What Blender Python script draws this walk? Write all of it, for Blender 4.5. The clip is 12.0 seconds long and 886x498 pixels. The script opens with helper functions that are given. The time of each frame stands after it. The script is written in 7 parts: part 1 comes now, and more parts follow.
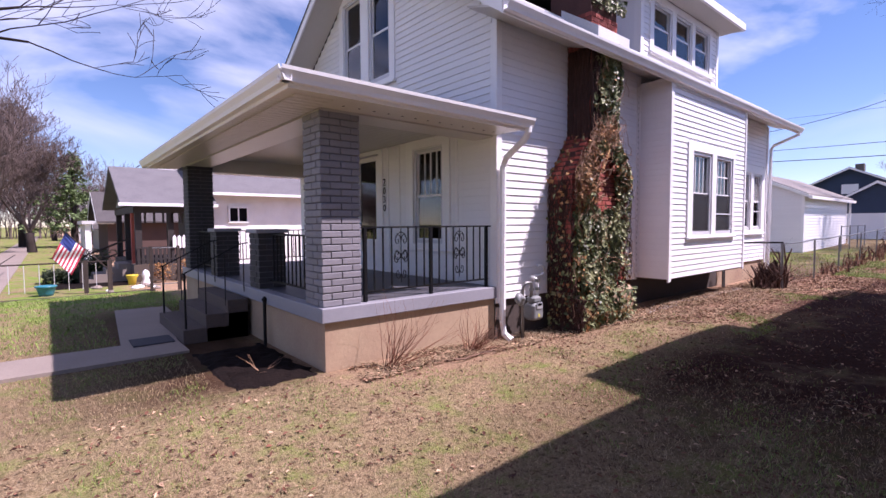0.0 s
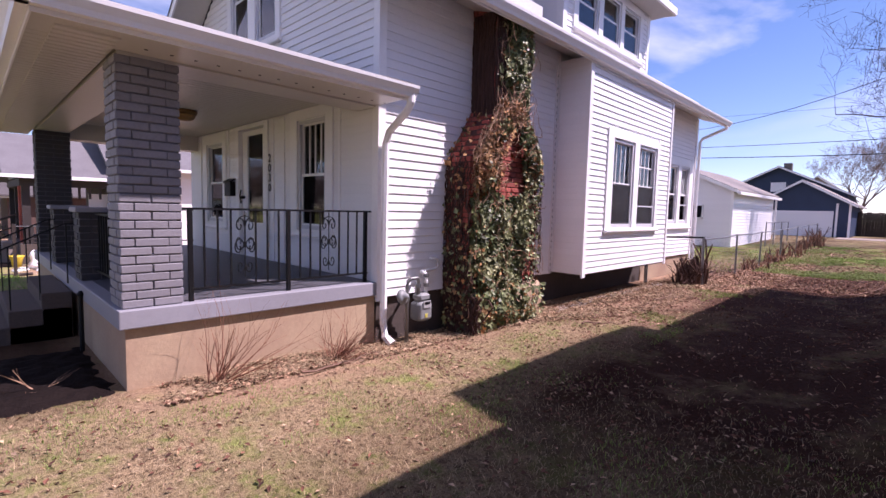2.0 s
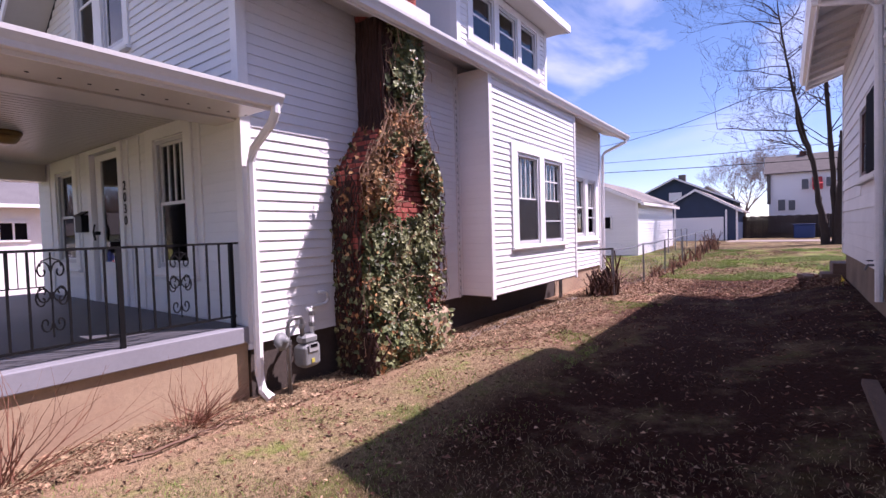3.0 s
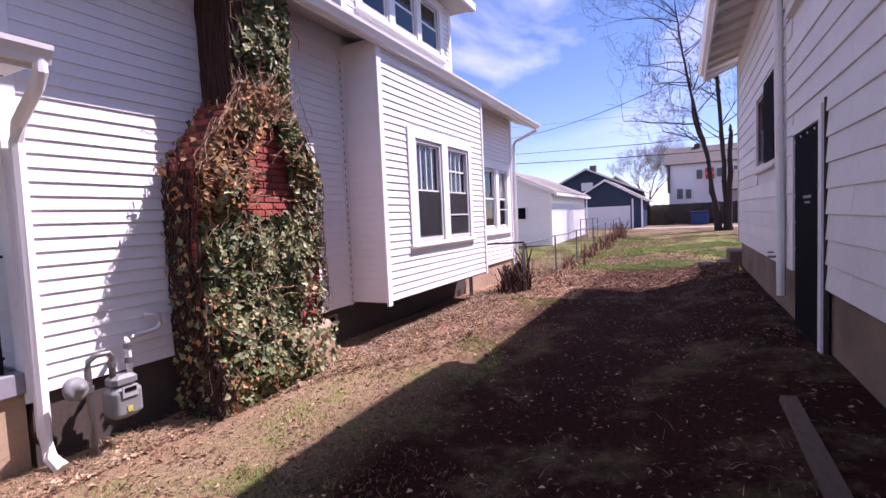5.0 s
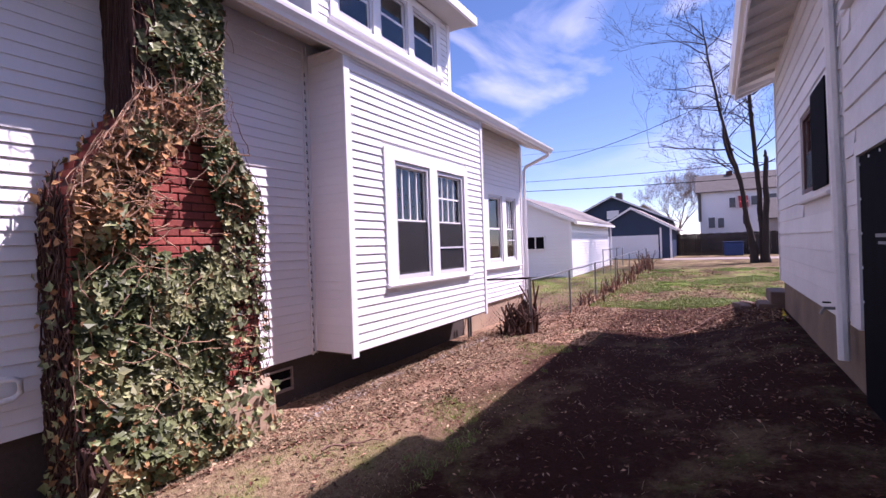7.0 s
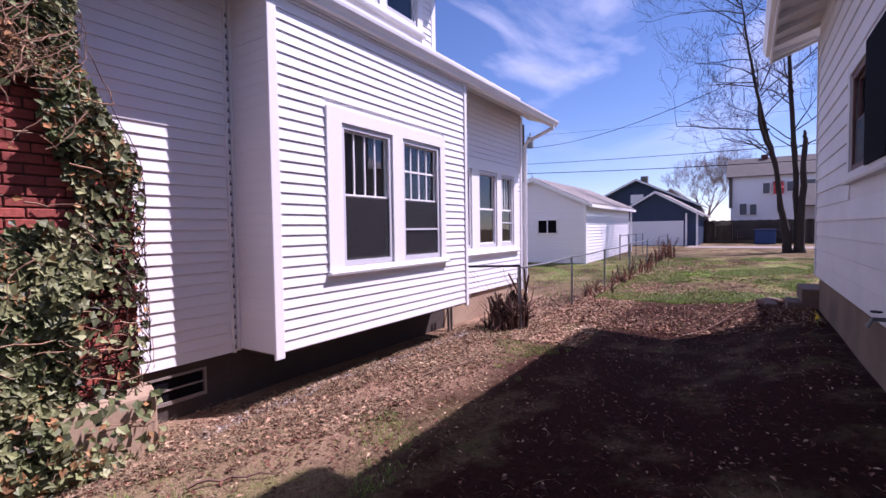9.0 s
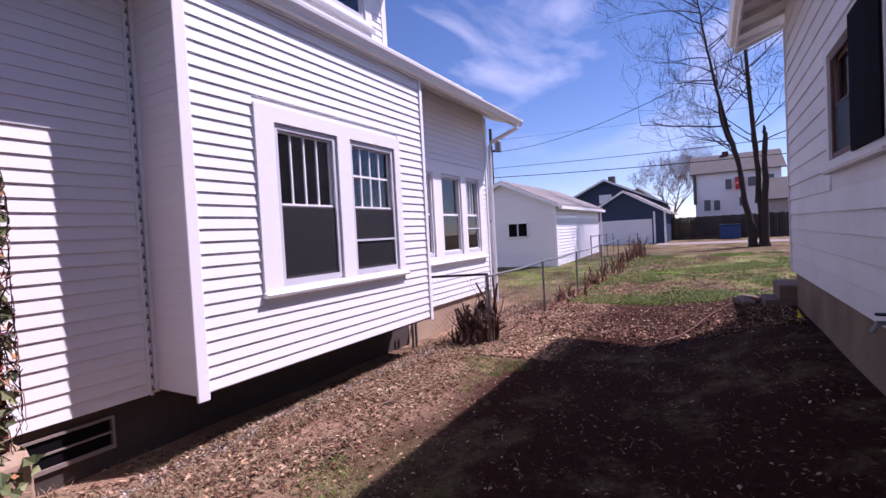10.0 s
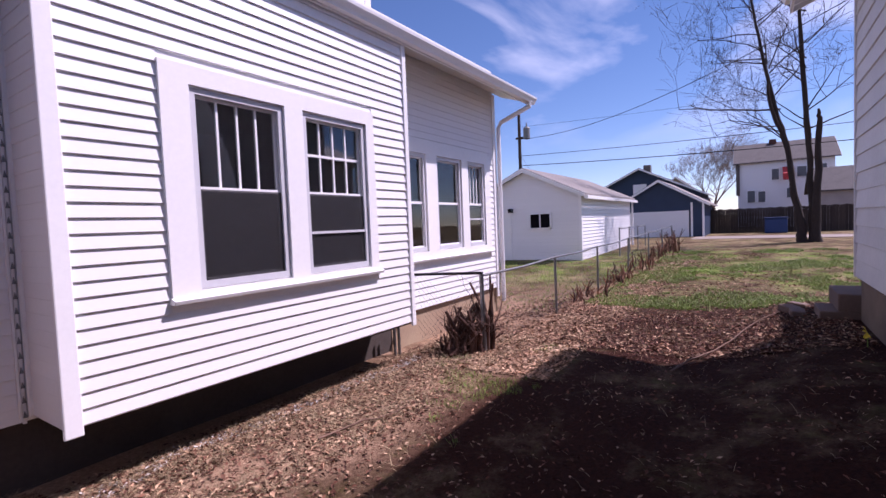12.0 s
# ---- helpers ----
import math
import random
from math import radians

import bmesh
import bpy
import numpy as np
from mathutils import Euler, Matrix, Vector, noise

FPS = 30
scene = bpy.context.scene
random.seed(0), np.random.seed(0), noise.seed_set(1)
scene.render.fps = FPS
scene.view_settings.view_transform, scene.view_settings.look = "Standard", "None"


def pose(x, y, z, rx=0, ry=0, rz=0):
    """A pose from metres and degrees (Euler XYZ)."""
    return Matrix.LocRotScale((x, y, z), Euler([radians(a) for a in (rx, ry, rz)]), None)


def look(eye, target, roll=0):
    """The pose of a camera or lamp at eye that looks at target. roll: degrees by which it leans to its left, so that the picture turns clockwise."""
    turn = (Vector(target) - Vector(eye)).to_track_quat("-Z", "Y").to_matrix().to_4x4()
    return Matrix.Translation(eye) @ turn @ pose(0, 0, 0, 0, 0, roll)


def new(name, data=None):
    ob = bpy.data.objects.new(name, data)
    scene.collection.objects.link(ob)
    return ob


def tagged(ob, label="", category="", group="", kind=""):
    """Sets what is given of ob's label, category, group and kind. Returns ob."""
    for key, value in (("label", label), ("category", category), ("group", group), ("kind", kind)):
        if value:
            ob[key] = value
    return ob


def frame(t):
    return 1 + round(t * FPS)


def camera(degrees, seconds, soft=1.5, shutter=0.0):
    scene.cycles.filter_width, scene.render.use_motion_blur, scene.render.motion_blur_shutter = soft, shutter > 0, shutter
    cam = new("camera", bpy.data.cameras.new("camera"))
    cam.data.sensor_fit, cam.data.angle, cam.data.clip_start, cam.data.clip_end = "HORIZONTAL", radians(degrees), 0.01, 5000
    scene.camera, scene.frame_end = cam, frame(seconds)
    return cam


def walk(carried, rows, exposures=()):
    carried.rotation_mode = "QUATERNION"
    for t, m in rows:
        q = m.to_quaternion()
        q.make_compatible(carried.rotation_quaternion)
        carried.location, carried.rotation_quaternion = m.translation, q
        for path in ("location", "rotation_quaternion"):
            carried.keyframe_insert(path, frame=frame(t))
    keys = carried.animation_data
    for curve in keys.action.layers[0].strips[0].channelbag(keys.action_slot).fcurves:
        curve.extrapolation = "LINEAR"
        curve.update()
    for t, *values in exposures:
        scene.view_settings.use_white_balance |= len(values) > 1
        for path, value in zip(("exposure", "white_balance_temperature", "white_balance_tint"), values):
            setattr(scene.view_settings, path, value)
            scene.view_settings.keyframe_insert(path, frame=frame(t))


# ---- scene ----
cam = camera(86.2, 12.0)
PATH = [
    (0, (-0.007, -0.005, 1.469), (1.274, 1.528, 1.362), -0.3),
    (0.5, (0.244, -0.059, 1.474), (1.603, 1.405, 1.365), 0.8),
    (1, (0.485, -0.014, 1.462), (1.851, 1.446, 1.396), 0.4),
    (1.5, (0.805, 0.024, 1.488), (2.21, 1.442, 1.37), -1.8),
    (2, (1.216, 0.02, 1.475), (2.633, 1.422, 1.31), 1.4),
    (2.5, (1.586, 0.056, 1.457), (3.113, 1.34, 1.317), -1.5),
    (3, (1.936, 0.148, 1.487), (3.554, 1.322, 1.414), -1.6),
    (3.5, (2.235, 0.055, 1.487), (3.917, 1.126, 1.33), 1.2),
    (3.7, (2.364, 0.035, 1.483), (4.098, 1.012, 1.287), 2.3),
    (5.3, (3.076, 0.267, 1.58), (4.845, 1.197, 1.501), -3.9),
    (5.5, (3.203, 0.246, 1.603), (4.943, 1.231, 1.559), -4.6),
    (6, (3.46, 0.208, 1.63), (5.24, 1.118, 1.659), 0.1),
    (6.5, (3.743, 0.239, 1.647), (5.514, 1.168, 1.677), -3.1),
    (7, (4.055, 0.209, 1.635), (5.788, 1.208, 1.628), -2.0),
    (7.5, (4.37, 0.116, 1.618), (6.05, 1.197, 1.53), -2.2),
    (7.7, (4.481, 0.113, 1.599), (6.194, 1.143, 1.513), -2.1),
    (9.3, (5.458, 0.088, 1.632), (7.134, 1.176, 1.552), -0.7),
    (9.5, (5.574, 0.153, 1.645), (7.27, 1.211, 1.582), -0.9),
    (10, (5.857, 0.226, 1.633), (7.595, 1.215, 1.576), -3.1),
    (10.5, (6.14, 0.247, 1.613), (7.861, 1.259, 1.495), -2.7),
    (11, (6.457, 0.2, 1.64), (8.148, 1.262, 1.521), -1.5),
    (11.5, (6.721, 0.201, 1.638), (8.383, 1.312, 1.561), -3.7),
    (12, (6.973, 0.222, 1.647), (8.639, 1.323, 1.549), -2.3),
]
walk(cam, [(t, look(eye, target, roll)) for t, eye, target, roll in PATH], exposures=((0.0, 0.97, 6100, 39), (2.0, 1.0, 6200, 42), (6.0, 1.12, 6150, 44), (9.4, 0.7, 5850, 43), (12.0, 0.62, 5950, 40)))

# ---- light ----
SUN_DIR = Vector((1.03, -1.0, 1.93)).normalized()      # towards the sun
sun = new("sun", bpy.data.lights.new("sun", "SUN"))
sun.data.energy, sun.data.angle, sun.data.color = 4.3, radians(0.55), (1.0, 0.95, 0.88)
sun.matrix_world = look((0, 0, 30), Vector((0, 0, 30)) - SUN_DIR)
world = bpy.data.worlds.new("world")
scene.world = world
world.use_nodes = True
wn, wl = world.node_tree.nodes, world.node_tree.links
wn.clear()
sky = wn.new("ShaderNodeTexSky")
sky.sky_type, sky.sun_disc = "NISHITA", False
sky.sun_elevation, sky.sun_rotation = math.asin(SUN_DIR.z), math.atan2(SUN_DIR.x, SUN_DIR.y)
sky.air_density, sky.dust_density, sky.ozone_density = 0.8, 0.0, 1.6
wtc = wn.new("ShaderNodeTexCoord")
wmap = wn.new("ShaderNodeMapping")
wmap.inputs["Scale"].default_value = (1.0, 1.0, 2.6)
wmap.inputs["Location"].default_value = (0.35, 0.1, 0.0)
wl.new(wtc.outputs["Generated"], wmap.inputs["Vector"])
wno = wn.new("ShaderNodeTexNoise")
wno.inputs["Scale"].default_value, wno.inputs["Detail"].default_value, wno.inputs["Distortion"].default_value = 2.3, 7.0, 0.5
wl.new(wmap.outputs["Vector"], wno.inputs["Vector"])
wdot = wn.new("ShaderNodeVectorMath")
wdot.operation = "DOT_PRODUCT"
wdot.inputs[1].default_value = (0.06, 0.95, 0.3)
wl.new(wtc.outputs["Generated"], wdot.inputs[0])
wmore = wn.new("ShaderNodeMapRange")
wmore.inputs["From Min"].default_value, wmore.inputs["From Max"].default_value, wmore.inputs["To Max"].default_value = 0.8, 1.0, 0.11
wl.new(wdot.outputs["Value"], wmore.inputs["Value"])
wadd = wn.new("ShaderNodeMath")
wl.new(wno.outputs["Fac"], wadd.inputs[0])
wl.new(wmore.outputs["Result"], wadd.inputs[1])
wra = wn.new("ShaderNodeValToRGB")
wra.color_ramp.elements[0].position, wra.color_ramp.elements[1].position = 0.48, 0.8
wl.new(wadd.outputs["Value"], wra.inputs["Fac"])
wmx = wn.new("ShaderNodeMixRGB")
wmx.inputs["Color2"].default_value = (9.6, 9.9, 10.6, 1)
wsep = wn.new("ShaderNodeSeparateXYZ")
wl.new(wtc.outputs["Generated"], wsep.inputs["Vector"])
wup = wn.new("ShaderNodeMapRange")
wup.inputs["From Min"].default_value, wup.inputs["From Max"].default_value = 0.08, 0.3
wl.new(wsep.outputs["Z"], wup.inputs["Value"])
wmu = wn.new("ShaderNodeMath")
wmu.operation = "MULTIPLY"
wl.new(wra.outputs["Color"], wmu.inputs[0])
wl.new(wup.outputs["Result"], wmu.inputs[1])
wl.new(wmu.outputs["Value"], wmx.inputs["Fac"])
whs = wn.new("ShaderNodeHueSaturation")
whs.inputs["Saturation"].default_value = 1.12
wl.new(sky.outputs["Color"], whs.inputs["Color"])
wl.new(whs.outputs["Color"], wmx.inputs["Color1"])
wbg = wn.new("ShaderNodeBackground")
wbg.inputs["Strength"].default_value = 0.081
wl.new(wmx.outputs["Color"], wbg.inputs["Color"])
wout = wn.new("ShaderNodeOutputWorld")
wl.new(wbg.outputs["Background"], wout.inputs["Surface"])


# ---- mesh and object helpers ----
WORLD = {}


class Mesh:
    """Collects faces for one mesh."""

    def __init__(self):
        self.v, self.f = [], []

    def face(self, *pts):
        n = len(self.v)
        self.v.extend(pts)
        self.f.append(tuple(range(n, n + len(pts))))
        return self

    def box(self, x0, y0, z0, x1, y1, z1):
        n = len(self.v)
        self.v += [(x0, y0, z0), (x1, y0, z0), (x1, y1, z0), (x0, y1, z0), (x0, y0, z1), (x1, y0, z1), (x1, y1, z1), (x0, y1, z1)]
        self.f += [tuple(n + i for i in q) for q in ((3, 2, 1, 0), (4, 5, 6, 7), (0, 1, 5, 4), (1, 2, 6, 5), (2, 3, 7, 6), (3, 0, 4, 7))]
        return self

    def chamfer_box(self, x0, y0, z0, x1, y1, z1, c):
        """A box whose vertical sides and upper and lower rims are bevelled by c."""
        rings = ((z0, c), (z0 + c, 0), (z1 - c, 0), (z1, c))
        n = len(self.v)
        for z, i in rings:
            a, b, d, e = x0 + i, x1 - i, y0 + i, y1 - i
            self.v += [(a + c, d, z), (b - c, d, z), (b, d + c, z), (b, e - c, z), (b - c, e, z), (a + c, e, z), (a, e - c, z), (a, d + c, z)]
        for r in range(3):
            for k in range(8):
                q = (k + 1) % 8
                self.f.append((n + 8 * r + k, n + 8 * r + q, n + 8 * r + 8 + q, n + 8 * r + 8 + k))
        self.f.append(tuple(n + k for k in range(7, -1, -1)))
        self.f.append(tuple(n + 24 + k for k in range(8)))
        return self

    def prism(self, poly, axis, a, b):
        """Pushes a polygon of two coordinates along the axis ("x": y, z; "y": x, z; "z": x, y) from a to b."""
        def at(p, w):
            return {"x": (w, p[0], p[1]), "y": (p[0], w, p[1]), "z": (p[0], p[1], w)}[axis]
        n, m = len(self.v), len(poly)
        self.v += [at(p, a) for p in poly] + [at(p, b) for p in poly]
        self.f.append(tuple(range(n, n + m)))
        self.f.append(tuple(range(n + 2 * m - 1, n + m - 1, -1)))
        for i in range(m):
            j = (i + 1) % m
            self.f.append((n + i, n + m + i, n + m + j, n + j))
        return self

    def tube(self, pts, radii, sides=6):
        """A round bar through the points."""
        pts = [Vector(p) for p in pts]
        if not hasattr(radii, "__len__"):
            radii = [radii] * len(pts)
        n = len(self.v)
        up = Vector((0.31, 0.17, 0.93))
        for i, p in enumerate(pts):
            d = (pts[min(i + 1, len(pts) - 1)] - pts[max(i - 1, 0)]).normalized()
            a = d.cross(up)
            if a.length < 0.05:
                a = d.cross(Vector((1, 0, 0)))
            a.normalize()
            b = d.cross(a)
            for k in range(sides):
                w = 2 * math.pi * k / sides
                self.v.append(tuple(p + radii[i] * (math.cos(w) * a + math.sin(w) * b)))
        for i in range(len(pts) - 1):
            for k in range(sides):
                q = (k + 1) % sides
                self.f.append((n + i * sides + k, n + i * sides + q, n + (i + 1) * sides + q, n + (i + 1) * sides + k))
        self.f.append(tuple(n + k for k in range(sides - 1, -1, -1)))
        self.f.append(tuple(n + (len(pts) - 1) * sides + k for k in range(sides)))
        return self

    def lathe(self, cx, cy, profile, sides=20):
        """Turns (radius, z) pairs about a vertical axis."""
        n = len(self.v)
        for r, z in profile:
            for k in range(sides):
                w = 2 * math.pi * k / sides
                self.v.append((cx + r * math.cos(w), cy + r * math.sin(w), z))
        for i in range(len(profile) - 1):
            for k in range(sides):
                q = (k + 1) % sides
                self.f.append((n + i * sides + k, n + i * sides + q, n + (i + 1) * sides + q, n + (i + 1) * sides + k))
        self.f.append(tuple(n + k for k in range(sides - 1, -1, -1)))
        self.f.append(tuple(n + (len(profile) - 1) * sides + k for k in range(sides)))
        return self

    def data(self, name, material, smooth=False):
        me = bpy.data.meshes.new(name)
        me.from_pydata([tuple(p) for p in self.v], [], self.f)
        bm = bmesh.new()
        bm.from_mesh(me)
        bmesh.ops.recalc_face_normals(bm, faces=bm.faces)
        bm.to_mesh(me)
        bm.free()
        if smooth:
            me.shade_smooth()
        me.materials.append(material)
        return me


def thing(name, at, label="", category="", group="", kind=""):
    """An Empty at a thing's base."""
    ob = new(name)
    ob.empty_display_size = 0.1
    ob.matrix_basis = WORLD[ob] = Matrix.Translation(at)
    return tagged(ob, label, category, group, kind)


def part(name, mesh, material, parent=None, label="", smooth=False, at=None, kind=""):
    """Links a Mesh (or mesh data) as one object, under a thing or part where one is given; its points are in the world, or in the pose at."""
    data = mesh.data(name, material, smooth) if isinstance(mesh, Mesh) else mesh
    ob = new(name, data)
    if parent:
        ob.parent = parent
        ob.matrix_parent_inverse = WORLD[parent].inverted()
    ob.matrix_basis = WORLD[ob] = at.copy() if at else Matrix()
    return tagged(ob, label, kind=kind)


def solid(name, mesh, material, label, category, group="", kind="", smooth=False):
    """A thing of one mesh."""
    return tagged(part(name, mesh, material, smooth=smooth), label, category, group, kind)


def bevel(ob, width=0.006, segments=2):
    m = ob.modifiers.new("bevel", "BEVEL")
    m.width, m.segments, m.limit_method = width, segments, "ANGLE"
    return ob


# ---- materials ----
def surface(name, color, rough=0.6, grain=40.0, vary=0.12, stain=1.5, stain_amount=0.15, bump=0.15, bump_scale=None, metal=0.0, other=None, per_piece=0.0, per_island=0.0, spec=0.4, stretch=(1, 1, 1), use_object=True):
    """A painted, stony or earthy surface: colour at two scales, relief, and some change from piece to piece."""
    m = bpy.data.materials.new(name)
    m.use_nodes = True
    n, l = m.node_tree.nodes, m.node_tree.links
    bsdf = n["Principled BSDF"]
    geo = n.new("ShaderNodeNewGeometry")
    mp = n.new("ShaderNodeMapping")
    mp.inputs["Scale"].default_value = stretch
    l.new(geo.outputs["Position"], mp.inputs["Vector"])
    fine = n.new("ShaderNodeTexNoise")
    fine.inputs["Scale"].default_value, fine.inputs["Detail"].default_value, fine.inputs["Roughness"].default_value = grain, 5.0, 0.65
    l.new(mp.outputs["Vector"], fine.inputs["Vector"])
    wide = n.new("ShaderNodeTexNoise")
    wide.inputs["Scale"].default_value, wide.inputs["Detail"].default_value = stain, 4.0
    l.new(mp.outputs["Vector"], wide.inputs["Vector"])
    base = n.new("ShaderNodeMixRGB")
    c = Vector(color)
    o = Vector(other) if other else c * 0.6
    base.inputs["Color1"].default_value = (*c, 1)
    base.inputs["Color2"].default_value = (*o, 1)
    ramp = n.new("ShaderNodeMapRange")
    ramp.inputs["From Min"].default_value, ramp.inputs["From Max"].default_value = 0.42, 0.72
    ramp.inputs["To Max"].default_value = 1.0 if other else stain_amount * 2
    l.new(wide.outputs["Fac"], ramp.inputs["Value"])
    l.new(ramp.outputs["Result"], base.inputs["Fac"])
    value = n.new("ShaderNodeMapRange")
    value.inputs["From Min"].default_value, value.inputs["From Max"].default_value = 0.25, 0.75
    value.inputs["To Min"].default_value, value.inputs["To Max"].default_value = 1 - vary, 1 + vary
    l.new(fine.outputs["Fac"], value.inputs["Value"])
    hsv = n.new("ShaderNodeHueSaturation")
    l.new(base.outputs["Color"], hsv.inputs["Color"])
    last = value.outputs["Result"]
    for amount, node, socket in ((per_piece, "ShaderNodeObjectInfo", "Random"), (per_island, "ShaderNodeNewGeometry", "Random Per Island")):
        if amount:
            info = n.new(node)
            r = n.new("ShaderNodeMapRange")
            r.inputs["To Min"].default_value, r.inputs["To Max"].default_value = 1 - amount, 1 + amount
            l.new(info.outputs[socket], r.inputs["Value"])
            mul = n.new("ShaderNodeMath")
            mul.operation = "MULTIPLY"
            l.new(last, mul.inputs[0])
            l.new(r.outputs["Result"], mul.inputs[1])
            last = mul.outputs["Value"]
    l.new(last, hsv.inputs["Value"])
    l.new(hsv.outputs["Color"], bsdf.inputs["Base Color"])
    bsdf.inputs["Roughness"].default_value, bsdf.inputs["Metallic"].default_value = rough, metal
    bsdf.inputs["Specular IOR Level"].default_value = spec
    if bump:
        bn = n.new("ShaderNodeBump")
        bn.inputs["Strength"].default_value, bn.inputs["Distance"].default_value = bump, 0.01
        src = fine
        if bump_scale:
            src = n.new("ShaderNodeTexNoise")
            src.inputs["Scale"].default_value, src.inputs["Detail"].default_value = bump_scale, 4.0
            l.new(mp.outputs["Vector"], src.inputs["Vector"])
        l.new(src.outputs["Fac"], bn.inputs["Height"])
        l.new(bn.outputs["Normal"], bsdf.inputs["Normal"])
    return m


def glass_material():
    m = bpy.data.materials.new("window_glass")
    m.use_nodes = True
    n, l = m.node_tree.nodes, m.node_tree.links
    n.remove(n["Principled BSDF"])
    clear, gloss, mix, fres = n.new("ShaderNodeBsdfTransparent"), n.new("ShaderNodeBsdfGlossy"), n.new("ShaderNodeMixShader"), n.new("ShaderNodeFresnel")
    clear.inputs["Color"].default_value = (0.8, 0.84, 0.84, 1)
    gloss.inputs["Roughness"].default_value = 0.015
    fres.inputs["IOR"].default_value = 1.8
    l.new(fres.outputs["Fac"], mix.inputs["Fac"])
    l.new(clear.outputs["BSDF"], mix.inputs[1])
    l.new(gloss.outputs["BSDF"], mix.inputs[2])
    l.new(mix.outputs["Shader"], n["Material Output"].inputs["Surface"])
    return m


def mesh_screen(name, color, open_share):
    m = bpy.data.materials.new(name)
    m.use_nodes = True
    n, l = m.node_tree.nodes, m.node_tree.links
    clear, mix = n.new("ShaderNodeBsdfTransparent"), n.new("ShaderNodeMixShader")
    n["Principled BSDF"].inputs["Base Color"].default_value = (*color, 1)
    n["Principled BSDF"].inputs["Roughness"].default_value = 0.6
    mix.inputs["Fac"].default_value = open_share
    l.new(n["Principled BSDF"].outputs["BSDF"], mix.inputs[1])
    l.new(clear.outputs["BSDF"], mix.inputs[2])
    l.new(mix.outputs["Shader"], n["Material Output"].inputs["Surface"])
    return m


def earth_material():
    """Dry spring lawn: straw-coloured and green grass, bare brown soil and leaf litter in patches. Soil and clay tones
    also carry the yard's shade and sun.
    """
    m = bpy.data.materials.new("lawn_earth")
    m.use_nodes = True
    n, l = m.node_tree.nodes, m.node_tree.links
    bsdf = n["Principled BSDF"]
    bsdf.inputs["Roughness"].default_value, bsdf.inputs["Specular IOR Level"].default_value = 0.95, 0.1
    geo = n.new("ShaderNodeNewGeometry")

    def noise_of(scale, detail=5.0, rough=0.6):
        t = n.new("ShaderNodeTexNoise")
        t.inputs["Scale"].default_value, t.inputs["Detail"].default_value, t.inputs["Roughness"].default_value = scale, detail, rough
        l.new(geo.outputs["Position"], t.inputs["Vector"])
        return t.outputs["Fac"]

    def remap(v, a, b, lo=0.0, hi=1.0):
        r = n.new("ShaderNodeMapRange")
        for k, w in (("From Min", a), ("From Max", b), ("To Min", lo), ("To Max", hi)):
            r.inputs[k].default_value = w
        l.new(v, r.inputs["Value"])
        return r.outputs["Result"]

    def mixed(fac, a, b):
        x = n.new("ShaderNodeMixRGB")
        l.new(fac, x.inputs["Fac"])
        for s, w in ((x.inputs["Color1"], a), (x.inputs["Color2"], b)):
            if isinstance(w, tuple):
                s.default_value = (*w, 1)
            else:
                l.new(w, s)
        return x.outputs["Color"]

    def math_of(op, a, b):
        x = n.new("ShaderNodeMath")
        x.operation = op
        for s, w in ((x.inputs[0], a), (x.inputs[1], b)):
            if isinstance(w, (int, float)):
                s.default_value = w
            else:
                l.new(w, s)
        x.use_clamp = True
        return x.outputs["Value"]

    sep = n.new("ShaderNodeSeparateXYZ")
    l.new(geo.outputs["Position"], sep.inputs["Vector"])
    straw = mixed(remap(noise_of(70.0, 6.0, 0.7), 0.3, 0.7), (0.17, 0.11, 0.06), (0.48, 0.36, 0.21))
    straw = mixed(math_of("MULTIPLY", remap(noise_of(16.0, 8.0, 0.8), 0.48, 0.62), 0.8), straw, (0.085, 0.05, 0.03))
    straw = mixed(math_of("MULTIPLY", remap(noise_of(2.2, 6.0, 0.7), 0.45, 0.7), 0.6), straw, (0.24, 0.21, 0.1))
    straw = mixed(math_of("MULTIPLY", remap(noise_of(32.0, 5.0, 0.7), 0.54, 0.66), 0.7), straw, (0.06, 0.038, 0.024))
    straw = mixed(math_of("MULTIPLY", remap(noise_of(24.0, 5.0, 0.7), 0.58, 0.7), 0.6), straw, (0.6, 0.48, 0.32))
    green = mixed(remap(noise_of(60.0), 0.3, 0.7), (0.09, 0.16, 0.02), (0.24, 0.35, 0.06))
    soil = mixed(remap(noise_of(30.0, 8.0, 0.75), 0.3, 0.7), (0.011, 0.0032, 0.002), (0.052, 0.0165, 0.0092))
    # the side yard is bare, its soil darkened with the neighbour's shadow; the front lawn and the back lawn carry grass
    bare_shade_x = math_of("MULTIPLY", remap(sep.outputs["X"], 1.2, 4.8), remap(sep.outputs["X"], 19.0, 15.5))
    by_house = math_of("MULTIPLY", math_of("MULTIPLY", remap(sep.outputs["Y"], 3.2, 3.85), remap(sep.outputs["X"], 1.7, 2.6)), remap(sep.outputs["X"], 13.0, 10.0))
    # the dark soil colour ends where the neighbour's shadow edge falls
    bare_shade_x = math_of("MULTIPLY", bare_shade_x, math_of("MAXIMUM", remap(sep.outputs["Y"], 2.9, 2.0), remap(sep.outputs["X"], 6.5, 9.5)))
    bare = bare_shade_x
    # paler clay along the sunlit strip: sunlight put into the ground colour
    sunlit_strip = math_of("MULTIPLY", math_of("MULTIPLY", remap(sep.outputs["X"], 5.5, 9.0), remap(sep.outputs["X"], 19.0, 15.0)), math_of("MULTIPLY", remap(sep.outputs["Y"], 2.15, 2.8), remap(noise_of(1.1, 6.0, 0.7), 0.34, 0.56)))
